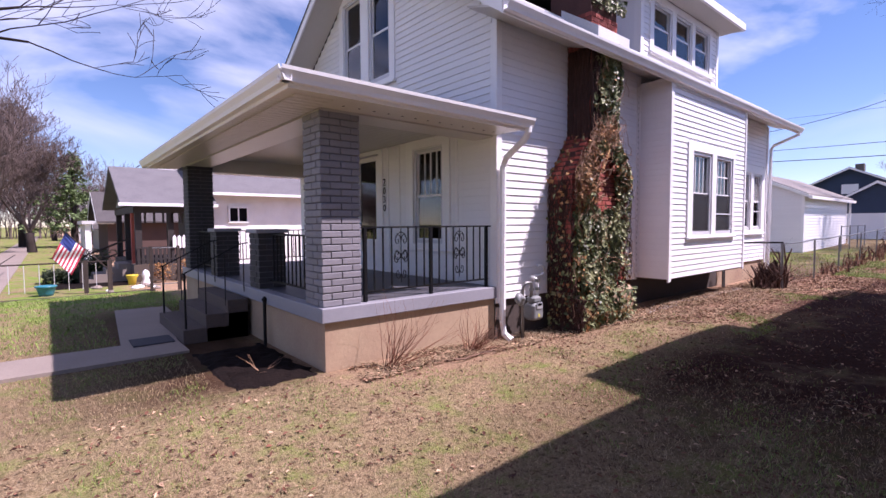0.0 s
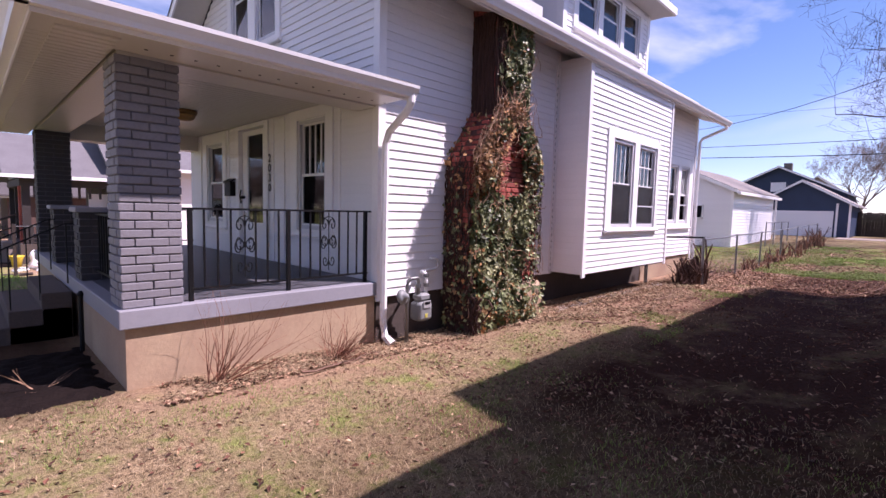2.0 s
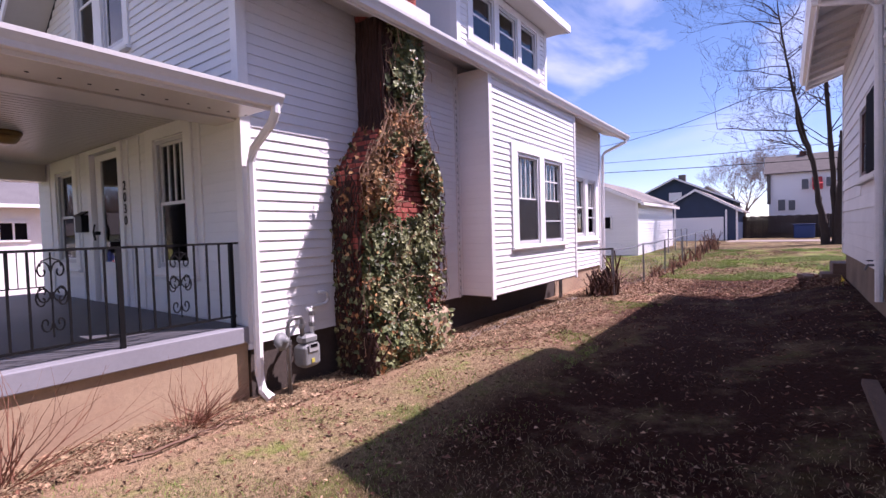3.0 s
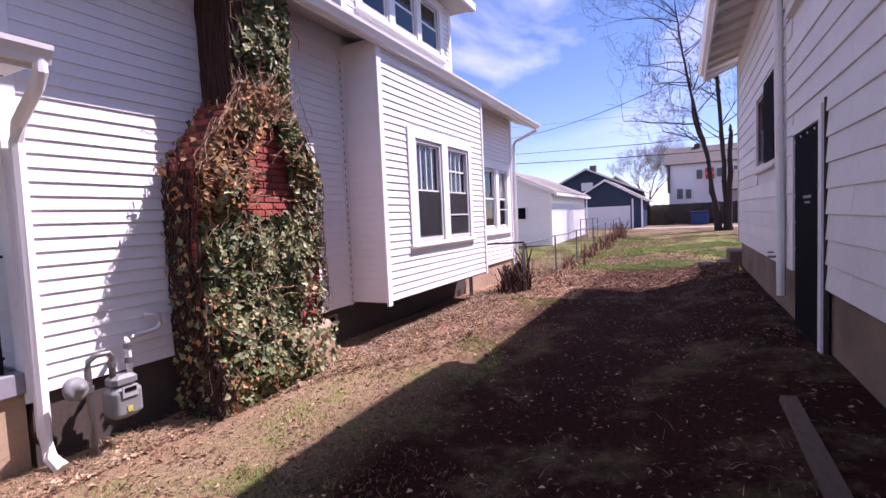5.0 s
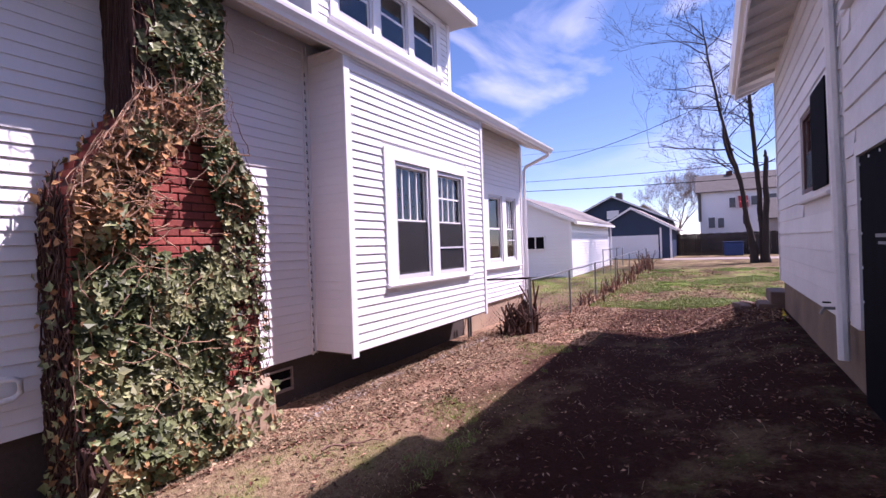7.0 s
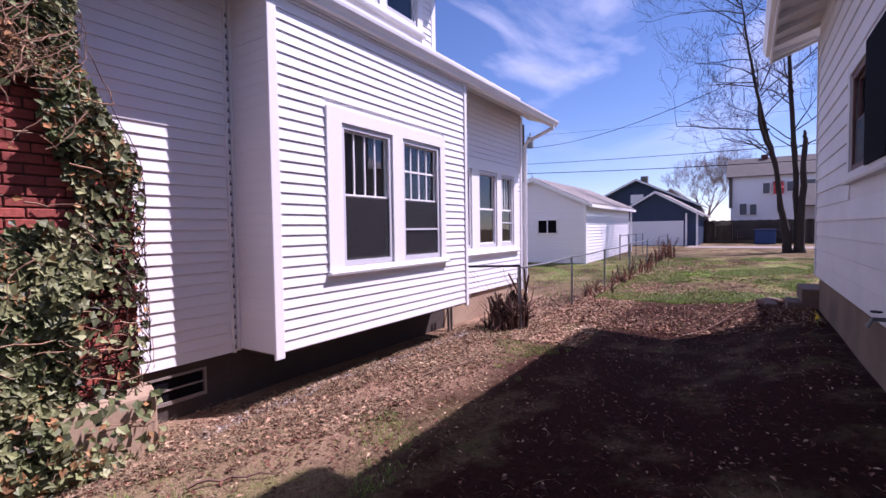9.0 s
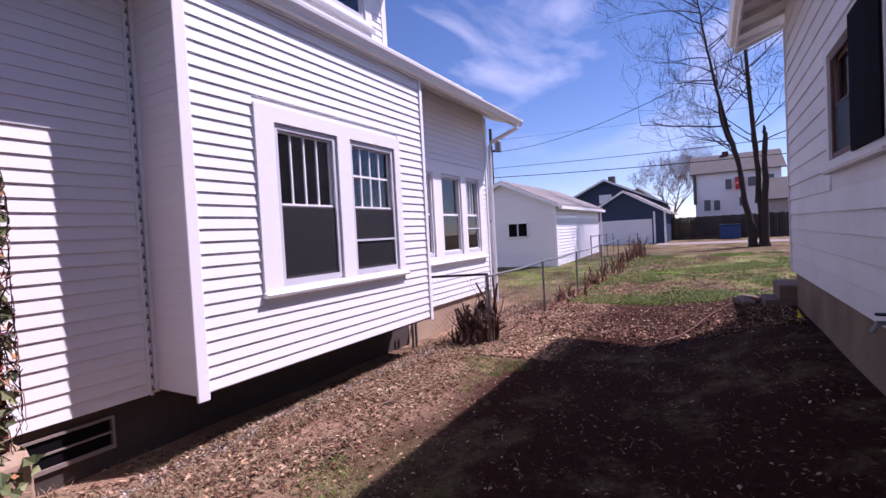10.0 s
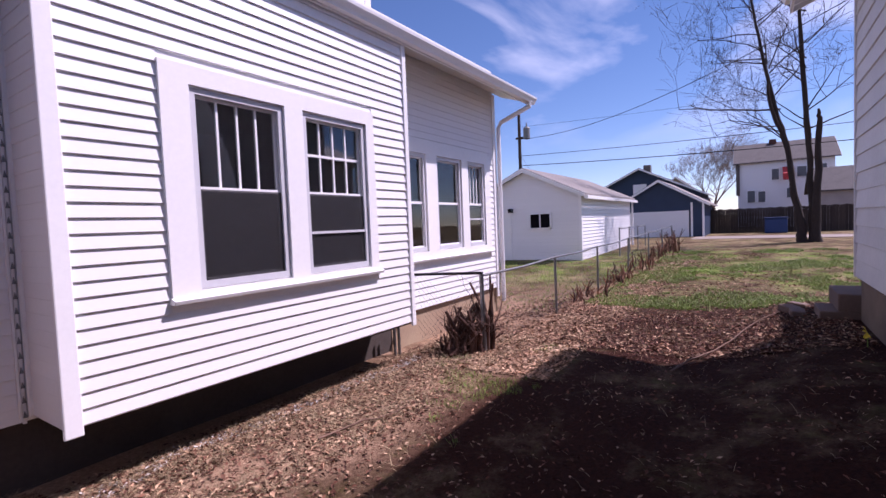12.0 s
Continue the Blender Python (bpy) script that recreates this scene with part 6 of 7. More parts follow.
# evergreen beyond the street houses
pine = thing("pine_tree", (2.2, 62, -0.8), "tall green pine with an open ragged crown", "tree")
part("trunk", Mesh().tube([(2.2, 62, -1), (2.2, 62, 5), (2.3, 62, 8.5)], [0.35, 0.25, 0.05], 8), BARK, pine)
rnd = random.Random(3)
m, lp = Mesh(), []
for k in range(150):
    h = rnd.uniform(0.6, 8.3)
    a = rnd.uniform(0, 6.28)
    r = (8.9 - h) * 0.62 * rnd.uniform(0.45, 1.15)
    for i in range(26):
        f = rnd.uniform(0.25, 1)
        lp.append(((2.2 + math.cos(a) * r * f + rnd.gauss(0, 0.2), 62 + math.sin(a) * r * f + rnd.gauss(0, 0.2), h + f * 0.45 + rnd.gauss(0, 0.16)), (0, 0, 1)))
leaf_cloud(m, lp, 0.26, rnd)
part("crown", m, surface("pine_needles", (0.13, 0.19, 0.07), 0.7, 10, 0.3, 1.0, 0.3, 0.0, per_island=0.4), pine, kind="stuff")

# ivy on the chimney
ivy = thing("ivy", (6.2, 3.7, 0), "overgrown ivy with green and withered leaves on the chimney", "climbing plant")
rnd = random.Random(12)


def ivy_spot(u, v):
    """Where the ivy leaves the bricks bare: u along the wall, v upwards."""
    if 5.92 + 0.26 * max(0.0, v - 1.95) < u + 0.04 * math.sin(v * 9) < 6.58 - 0.24 * max(0.0, v - 1.8) and 1.66 + 0.04 * math.sin(u * 17) < v < 2.6:
        return 0.01
    if u < 6.1 and v > 2.76:
        return 0.12
    if u < 6.4 and 2.95 < v < 3.1:
        return 0.35
    if u > 6.55 and 0.5 < v < 1.25:
        return 0.1
    if u > 6.74 and 1.2 <= v < 2.0:
        return 0.25
    if u > 6.62 - 0.2 * (v > 0.25) and v < 0.5:
        return 0.1
    return 1.0


green, dry = [], []
k = 0
while k < 15500:
    v = rnd.uniform(-0.02, 4.0)
    a, b = chim_span(v)
    if v > 2.7 and rnd.random() < 0.25:
        continue
    if v < 0.5:
        a, b = 5.52, 7.03
    u = rnd.uniform(a + 0.01, b + 0.02)
    k += 1
    if rnd.random() > ivy_spot(u, v):
        continue
    depth = 0.02 + 0.12 * max(0.0, noise.noise(Vector((u * 3.1, v * 3.1, 0.7))) + 0.3) + rnd.uniform(0, 0.05) + (0.06 if 1.7 < v < 2.6 and u < 6.05 else 0) + 0.07 * max(0.0, noise.noise(Vector((u * 7.3, v * 7.3, 2.2))))
    edge = min(u - a, b - u)
    if edge < 0.08:
        depth *= 0.5
    p = (u, CY0 - depth - (0.1 if v < 0.46 else 0), v)
    brown = 0.07 + 0.16 * (1 - step01(5.56, 5.84, u)) + 0.75 * (step01(1.5, 1.95, v) * (1 - step01(2.75, 3.0, v))) * (1.0 if u < 6.3 else 0.3) + (0.25 if v < 0.25 else 0)
    brown *= 0.6 + 0.9 * noise.noise(Vector((u * 2.2, v * 2.2, 5))) + 0.3
    (dry if rnd.random() < brown else green).append((p, (0, -1, 0.35)))
for k in range(550):
    v = rnd.uniform(1.75, 2.85)
    a, b = chim_span(v)
    u = rnd.uniform(a - 0.03, a + 0.42)
    dry.append(((u, CY0 - rnd.uniform(0.06, 0.2), v), (0, -1, 0.35)))
for side, n_ in ((0, 150), (1, 380)):
    for k in range(n_):
        v = rnd.uniform(0, 3.95)
        a, b = chim_span(v)
        if side == 0 and v > 2.75:
            continue
        if side == 1 and 0.45 < v < 1.1 and rnd.random() < 0.5:
            continue
        yy = rnd.uniform(CY0 - 0.05, YS - 0.02)
        x = (a - 0.02 - rnd.uniform(0, 0.06)) if side == 0 else (b + 0.0 + rnd.uniform(0, 0.05))
        p = (x, yy, v)
        (dry if rnd.random() < (0.8 if v > 1.6 else 0.45 + 0.2 * side) else green).append((p, (-1 if side == 0 else 1, -0.3, 0.3)))
for k in range(1700):
    # tufts on the roof above the eave
    green.append(((rnd.uniform(5.93, 6.66), CY0 - rnd.uniform(-0.03, 0.12), rnd.uniform(4.5, 6.6)), (0, -1, 0.3)))
for k in range(320):
    # the shaded foot on the meter side
    v = rnd.uniform(-0.02, 1.3)
    if k % 2:
        p, nrm = (5.51 - rnd.uniform(0, 0.05), rnd.uniform(CY0 - 0.08, YS - 0.03), v), (-1, -0.3, 0.2)
    else:
        p, nrm = (5.5 + 0.35 * rnd.random(), CY0 - rnd.uniform(0.05, 0.16) - (0.08 if v < 0.42 else 0), v), (-0.3, -1, 0.2)
    (dry if rnd.random() < 0.3 else green).append((p, nrm))
m = Mesh()
leaf_cloud(m, green, 0.06, rnd)
part("green_leaves", m, IVY, ivy, "dusty green ivy leaves", kind="stuff")
m = Mesh()
leaf_cloud(m, dry, 0.05, rnd)
part("withered_leaves", m, DRY_IVY, ivy, "withered orange-brown ivy leaves", kind="stuff")


def vine(m, u, v, steps, d, rnd, out=0.06, r=0.005):
    pts = []
    for k in range(steps):
        a, b = chim_span(v)
        if len(pts) > 2 and ivy_spot(u, v) < 0.02 and rnd.random() < 0.75:
            break
        pts.append((u, CY0 - out - rnd.uniform(0, 0.03), v))
        d += rnd.uniform(-0.5, 0.5)
        u = min(max(u + 0.06 * math.cos(d), a - 0.04), b + 0.04)
        v = max(v + 0.06 * math.sin(d), 0.02)
    m.tube(pts, [r * (1 - 0.6 * i / steps) for i in range(len(pts))], 4)


m = Mesh()
for k in range(260):
    v = rnd.uniform(1.75, 2.85) if k < 150 else rnd.uniform(0.2, 3.8)
    a, b = chim_span(v)
    vine(m, rnd.uniform(a, b if k > 150 else a + 0.5), v, rnd.randint(5, 12), rnd.uniform(0, 6.28), rnd, rnd.uniform(0.04, 0.16), rnd.uniform(0.003, 0.0065))
for k in range(110):
    # the matted bulge on the shoulder
    v = rnd.uniform(1.9, 2.75)
    a, b = chim_span(v)
    vine(m, rnd.uniform(a - 0.02, a + 0.5), v, rnd.randint(4, 8), rnd.uniform(-0.6, 3.6), rnd, rnd.uniform(0.08, 0.2), rnd.uniform(0.003, 0.006))
part("dry_vine", m, PALE_TWIG, ivy, "tangled pale dry stems", kind="stuff")
m = Mesh()
for k in range(45):
    u = rnd.uniform(5.93, 6.14)
    pts = []
    x = u
    for i in range(9):
        pts.append((x, CY0 - 0.015 - rnd.uniform(0, 0.03), 2.5 + i * 0.19))
        x = min(max(x + rnd.uniform(-0.035, 0.035), 5.92), 6.4)
    m.tube(pts, rnd.uniform(0.008, 0.02), 5)
for k in range(95):
    yy = rnd.uniform(CY0, YS - 0.05)
    m.tube([(5.93 - rnd.uniform(0, 0.02), yy + 0.02 * math.sin(i * 2 + k), 2.6 + i * 0.19) for i in range(8)], rnd.uniform(0.006, 0.015), 4)
for k in range(120):
    v = rnd.uniform(0.1, 1.8)
    yy = rnd.uniform(CY0, YS - 0.04)
    pts = [(5.5 - rnd.uniform(0, 0.04), yy, v)]
    for i in range(7):
        pts.append((5.5 - rnd.uniform(0, 0.04), min(max(pts[-1][1] + rnd.uniform(-0.05, 0.05), CY0 - 0.05), YS - 0.03), pts[-1][2] + 0.07))
    m.tube(pts, rnd.uniform(0.004, 0.009), 4)
for k in range(80):
    u, v = 5.54 + 0.4 * rnd.random() ** 1.4, -0.03
    pts = []
    for i in range(9):
        pts.append((u, (CY0 - 0.14 if v < 0.4 else CY0 - 0.03) - rnd.uniform(0, 0.04), v))
        u, v = max(5.52, u + rnd.uniform(-0.06, 0.06)), v + 0.09
    m.tube(pts, rnd.uniform(0.005, 0.012), 4)
for k in range(90):
    yy, v = rnd.uniform(CY0 - 0.14, YS - 0.05), -0.05
    pts = []
    for i in range(7):
        pts.append((5.52 - rnd.uniform(0, 0.04), yy, v))
        yy, v = min(yy + rnd.uniform(-0.08, 0.08), YS - 0.04), v + 0.08
    m.tube(pts, rnd.uniform(0.006, 0.014), 4)
for k in range(170):
    # dense reddish twigs over the bare edge
    u, v, d = rnd.uniform(6.6, 6.98), rnd.uniform(0.5, 2.3), rnd.uniform(0, 6.28)
    if u > chim_span(v)[1]:
        continue
    vine(m, u, v, rnd.randint(5, 10), d, rnd, rnd.uniform(0.01, 0.06), rnd.uniform(0.003, 0.006))
part("dead_vine", m, DARK_VINE, ivy, "dark upright dead vine stems", kind="stuff")


# dead shrubs by the porch wall and stumps on the fence
def dry_shrub(x, y, height, stems, label, seed, lean=(0.2, -0.2), mat=None, category="shrub", rise=(0.35, 1.1)):
    rnd = random.Random(seed)
    t = thing("dry_shrub", (x, y, ground_z(x, y)), label, category, "dry shrubs")
    for k in range(stems):
        m = Mesh()
        a = rnd.uniform(0, 6.28)
        w = (math.cos(a) * 0.5 + lean[0], math.sin(a) * 0.35 + lean[1], rnd.uniform(*rise))
        limb(m, (x + rnd.uniform(-0.08, 0.08), y + rnd.uniform(-0.05, 0.05), ground_z(x, y) - 0.02), w, height * rnd.uniform(0.5, 1.0), rnd.uniform(0.004, 0.007), 1, rnd, 0.35, 0.02, 4, 2, 0.12, 0.4)
        part("stem", m, mat or TWIG, t)
    return t


dry_shrub(2.62, 3.98, 0.62, 26, "dry leafless shrub beside the porch wall", 41, (0.35, -0.15), RED_TWIG)
dry_shrub(3.72, 3.98, 0.42, 52, "dry leafless shrub beside the porch wall", 42, (0.3, -0.2), RED_TWIG, "shrub", (0.1, 0.8))
dry_shrub(3.95, 4.05, 0.4, 20, "dry leafless shrub beside the porch wall", 43, (-0.5, -0.2), RED_TWIG, "shrub", (0.1, 0.7))
dry_shrub(1.5, 4.7, 0.26, 5, "few pale twigs lying in the mulch bed", 44, (0.3, -0.2), PALE_TWIG, "twig", (0.03, 0.3))


def stump(x, y, h, n, seed, thick=1.0, wide=0.22):
    rnd = random.Random(seed)
    t = thing("cut_stump", (x, y, ground_z(x, y)), "cluster of cut dark bush stems grown into the fence", "stump", "cut stumps")
    z0 = ground_z(x, y)
    for k in range(n):
        m = Mesh()
        a = rnd.uniform(0, 6.28)
        bx, by_ = x + wide * math.cos(a) * rnd.random(), y + wide * math.sin(a) * rnd.random()
        hh = h * rnd.uniform(0.35, 1.0)
        m.tube([(bx, by_, z0 - 0.03), (bx + rnd.uniform(-0.08, 0.08), by_ + rnd.uniform(-0.08, 0.08), z0 + hh * 0.5), (bx + rnd.uniform(-0.28, 0.28) * hh, by_ + rnd.uniform(-0.28, 0.28) * hh, z0 + hh)], [0.022 * thick, 0.017 * thick, rnd.uniform(0.006, 0.012) * thick], 6)
        limb(m, (bx, by_, z0 + hh * 0.3), (rnd.uniform(-1, 1), rnd.uniform(-1, 1), 0.7), hh * 0.5, 0.01 * thick, 2, rnd, 0.6, 0.0, 4, 3)
        part("stem", m, RED_TWIG if seed > 55 and k % 3 else STUMP_WOOD, t)
    return t


stump(12.32, 3.4, 0.62, 34, 51, 1.7, 0.3)
stump(12.42, 3.2, 1.0, 9, 53, 1.5, 0.1)
stump(12.0, 3.45, 0.36, 14, 52, 1.2)
for k in range(2):
    solid("foundation_pipe", Mesh().tube([(11.63 + 0.09 * k, 4.1, -0.1), (11.63 + 0.09 * k, 4.1, 0.48)], 0.02, 8), STEEL, "grey metal pipe standing under the bay", "pipe", "foundation pipes")
for k, (x, h, n) in enumerate(((16.2, 0.4, 8), (17.0, 0.5, 12), (18.9, 0.5, 12), (19.6, 0.75, 12), (21.8, 0.7, 12), (23.4, 0.8, 12), (25.8, 0.9, 14), (27.6, 1.1, 14), (28.6, 1.2, 16))):
    stump(x, FY - 0.03, h * 0.8, n, 60 + k, 1.0, 0.4)

# fallen branches
for k, (a, b) in enumerate((((12.28, 0.99), (16.2, -0.35)), ((9.4, 3.05), (10.2, 2.85)), ((6.8, 3.0), (7.3, 2.7)), ((3.2, 3.65), (4.2, 3.85)))):
    rnd = random.Random(80 + k)
    n = 9
    pts = []
    for i in range(n):
        x, yy = a[0] + (b[0] - a[0]) * i / (n - 1), a[1] + (b[1] - a[1]) * i / (n - 1) + rnd.uniform(-0.04, 0.04)
        pts.append((x, yy, ground_z(x, yy) + 0.02 + rnd.uniform(0, 0.03)))
    solid("fallen_branch", Mesh().tube(pts, [0.012 - 0.001 * i for i in range(n)], 5), TWIG, "thin fallen branch lying on the ground", "branch", "fallen branches")

# daffodil by the neighbour's wall
daf = thing("daffodil", (13.0, -0.68, 0.28), "single yellow daffodil beside the foundation", "flower")
part("stem", Mesh().tube([(13.0, -0.68, 0.2), (13.0, -0.68, 0.44)], 0.005, 5), BLADE, daf)
fl = Mesh()
for k in range(6):
    a = k * math.pi / 3
    fl.face((13.0, -0.68, 0.45), (13 + 0.05 * math.cos(a - 0.4), -0.68 + 0.03 * math.sin(a - 0.4), 0.45 + 0.05 * math.sin(a - 0.4)), (13 + 0.07 * math.cos(a), -0.65, 0.45 + 0.07 * math.sin(a)), (13 + 0.05 * math.cos(a + 0.4), -0.66, 0.45 + 0.05 * math.sin(a + 0.4)))
part("bloom", fl, surface("yellow_petal", (0.75, 0.55, 0.03), 0.6), daf)

# ---- poles and wires ----
pole = thing("utility_pole", (44, 16.6, 0.3), "dark wooden utility pole with a grey transformer", "utility pole")
part("pole", Mesh().tube([(44, 16.6, 0), (44, 16.6, 10.6)], [0.16, 0.12], 10), OLD_WOOD, pole)
part("transformer", Mesh().lathe(44, 15.95, [(0.05, 8.5), (0.27, 8.55), (0.28, 9.4), (0.2, 9.5), (0.06, 9.55), (0.05, 9.85)], 14), METER_GREY, pole, "grey transformer can")
part("crossarm", Mesh().box(43.9, 16.2, 8.6, 44.1, 16.9, 8.75), OLD_WOOD, pole)


def cable(a, b, sag, r=0.012):
    pts = []
    for i in range(13):
        s = i / 12
        p = Vector(a) * (1 - s) + Vector(b) * s
        pts.append((p.x, p.y, p.z - 4 * sag * s * (1 - s)))
    solid("overhead_cable", Mesh().tube(pts, r, 4), IRON, "thin black overhead cable", "cable", "overhead cables")


cable((44, 16.6, 7.2), (44, -30, 7.4), 0.5, 0.022)
cable((44, 16.6, 6.4), (44, -30, 6.2), 0.55, 0.03)
cable((44, 16.6, 8.6), (26.0, -6.0, 9.8), 1.4, 0.018)
cable((44, 16.6, 9.6), (44, -30, 9.8), 0.6, 0.01)
cable((44, 16.6, 7.4), (33, 9.9, 3.4), 0.3, 0.012)

# ---- street side clutter ----
flag = thing("flag", (0.6, 19.5, -0.6), "striped flag with a blue canton hanging from a porch pole", "flag")
part("pole", Mesh().tube([(1.7, 19.6, -0.2), (0.43, 19.4, 1.28)], 0.02, 6), OLD_WOOD, flag)
RED_CLOTH = surface("flag_red", (0.45, 0.04, 0.06), 0.8)
WHITE_CLOTH = surface("flag_white", (0.75, 0.74, 0.75), 0.8)
BLUE_CLOTH = surface("flag_blue", (0.03, 0.05, 0.2), 0.8)
# stripes run down the hanging cloth
f0, fu, fd = Vector((0.45, 19.4, 1.25)), Vector((0.42, 0.07, -0.5)), Vector((-0.28, 0.0, -0.6))
for s in range(13):
    m = Mesh()
    for i in range(10):
        def fp(t_, s_):
            w = 0.05 * math.sin(t_ * 7 + s_ * 0.4)
            return tuple(f0 + fu * (s_ / 13) * 1.15 + fd * t_ * 1.35 + Vector((0, w, 0)))
        t0 = 0.42 if s < 7 else 0.0
        a, b = t0 + (1 - t0) * i / 10, t0 + (1 - t0) * (i + 1) / 10
        m.face(fp(a, s), fp(b, s), fp(b, s + 1), fp(a, s + 1))
    part("stripe", m, WHITE_CLOTH if s % 2 else RED_CLOTH, flag)
m = Mesh()
for i in range(4):
    m.face(*[tuple(f0 + fu * (q / 13) * 1.15 + fd * t_ * 1.35 + Vector((0, 0.05 * math.sin(t_ * 7 + q * 0.4), 0))) for t_, q in ((0.105 * i, 0), (0.105 * i + 0.105, 0), (0.105 * i + 0.105, 7), (0.105 * i, 7))])
part("canton", m, BLUE_CLOTH, flag)
pot = thing("garden_pot", (-0.1, 19.2, -0.68), "turquoise glazed garden pot on the lawn", "pot")
part("pot", Mesh().lathe(-0.1, 19.2, [(0.16, -0.76), (0.2, -0.62), (0.25, -0.46), (0.28, -0.44), (0.28, -0.4), (0.24, -0.4), (0.2, -0.44)], 20), surface("turquoise_glaze", (0.03, 0.2, 0.25), 0.35), pot, smooth=True)
part("soil", Mesh().lathe(-0.1, 19.2, [(0.21, -0.46), (0.02, -0.43)], 16), MULCH, pot)
yf = thing("garden_fence", (-0.5, 18, -0.6), "low weathered garden fence with wire panels", "fence")
for k, (x, yy) in enumerate(((-1.4, 17.0), (0.9, 19.0), (1.5, 18.6))):
    part("post", Mesh().box(x - 0.06, yy - 0.06, -0.9, x + 0.06, yy + 0.06, 0.35), OLD_WOOD, yf)
part("rail", Mesh().tube([(-1.4, 17.0, 0.15), (-1.2, 30.0, 0.1)], 0.02, 5).tube([(-1.4, 20.5, 0.2), (1.8, 20.5, 0.2)], 0.025, 5), OLD_WOOD, yf)
for k in range(9):
    part("wire_upright", Mesh().tube([(-1.4 + k * 0.38, 20.5, -0.75), (-1.4 + k * 0.38, 20.5, 0.2)], 0.012, 4), OLDWHITE, yf)
ed = solid("lawn_edging", Mesh().tube([(-3.0, 16.2, -0.46), (0.5, 16.6, -0.52), (2.4, 16.2, -0.45)], 0.05, 6), OLD_WOOD, "dark timber edging between the two lawns", "edging")
gp = thing("garden_gate", (2.1, 13.5, -0.2), "wire garden gate between grey posts", "gate")
for x in (1.9, 2.5):
    part("post", Mesh().box(x, 13.5, -0.5, x + 0.06, 13.56, 0.95), OLD_WOOD, gp)
part("frame", Mesh().tube([(1.95, 13.53, 0.9), (2.5, 13.53, 0.9)], 0.012, 5).tube([(1.95, 13.53, 0.0), (2.5, 13.53, 0.0)], 0.012, 5), STEEL, gp)
rnd = random.Random(77)
for k in range(12):
    x, yy = rnd.uniform(1.1, 3.2), rnd.uniform(18.4, 20.6)
    r = rnd.uniform(0.08, 0.16)
    solid("garden_stone", Mesh().lathe(x, yy, [(r * 0.8, ground_z(x, yy) - 0.02), (r, ground_z(x, yy) + r * 0.4), (r * 0.6, ground_z(x, yy) + r * 0.8), (r * 0.1, ground_z(x, yy) + r * 0.9)], 8), CONCRETE if k % 3 else TRIM, "pale rounded garden stone in a flower bed", "stone", "garden stones")
for k, (x, yy, r, h) in enumerate(((3.3, 20.9, 0.35, 0.7), (4.4, 20.9, 0.4, 0.8), (1.9, 26.5, 0.7, 1.1), (1.2, 29.0, 0.8, 1.0))):
    rr = random.Random(90 + k)
    t = thing("shrub", (x, yy, -0.7), "small dull garden shrub before the bungalow", "shrub", "garden shrubs")
    m = Mesh()
    leaf_cloud(m, [((x + rr.gauss(0, r * 0.5), yy + rr.gauss(0, r * 0.5), -0.7 + h * rr.random() ** 0.7), (0, 0, 1)) for i in range(420)], 0.07, rr)
    part("leaves", m, DRY_IVY if k < 2 else surface("shrub_green", (0.05, 0.08, 0.03), 0.7, per_island=0.4), t, kind="stuff")
tub = thing("yellow_tub", (2.35, 20.8, -0.75), "yellow plastic garden tub before the bungalow", "tub")
part("tub", Mesh().lathe(2.35, 20.8, [(0.11, -0.78), (0.15, -0.5), (0.2, -0.4), (0.2, -0.36), (0.16, -0.38), (0.12, -0.46)], 16), surface("yellow_plastic", (0.6, 0.45, 0.04), 0.5), tub, smooth=True)
orn = solid("garden_ornament", Mesh().lathe(2.8, 20.9, [(0.16, -0.78), (0.18, -0.7), (0.1, -0.55), (0.14, -0.42), (0.1, -0.28), (0.02, -0.2)], 14), TRIM, "small white garden ornament on the bed", "ornament", smooth=True)
for k, (x, yy, w, h) in enumerate(((0.5, 23.5, 1.4, 0.55), (1.4, 25.0, 1.2, 0.9))):
    rr = random.Random(190 + k)
    t = thing("hedge", (x, yy, -0.75), "dark green clipped hedge before the bungalow", "hedge", "garden hedges")
    m = Mesh()
    leaf_cloud(m, [((x + rr.uniform(-w, w) * 0.5, yy + rr.uniform(-0.5, 0.5), -0.78 + h * rr.random() ** 0.7 * (0.8 + 0.3 * rr.random())), (0, 0, 1)) for i in range(1500)], 0.09, rr)
    part("leaves", m, surface("hedge_green", (0.04, 0.06, 0.025), 0.7, per_island=0.4), t, kind="stuff")
rr = random.Random(301)
wood_m = Mesh()
for k in range(420):
    x = rr.uniform(-70, 14)
    limb(wood_m, (x, 120 + rr.uniform(-14, 8), -1.0), (rr.uniform(-0.3, 0.3), 0, 1), rr.uniform(3.5, 7.0), 0.1, 3, rr, 0.5, 0.05, 3, 4, 0.15, 0.4, 0.03)
solid("far_woods", wood_m, GREY_BARK, "distant line of bare brown trees at the end of the street", "woods", kind="stuff")
blue_bin = thing("blue_bin", (44.6, -0.9, 0.33), "blue plastic wheeled bin by the plank fence", "bin")
bevel(part("body", Mesh().box(44.2, -1.5, 0.33, 45.0, -0.3, 1.25), surface("blue_plastic", (0.02, 0.05, 0.16), 0.5), blue_bin), 0.05)
bevel(part("lid", Mesh().box(44.15, -1.55, 1.25, 45.05, -0.25, 1.34), surface("dark_blue_plastic", (0.01, 0.03, 0.1), 0.5), blue_bin), 0.03)
car = thing("parked_car", (-4.6, 45, -0.9), "pale parked car down the street", "car")
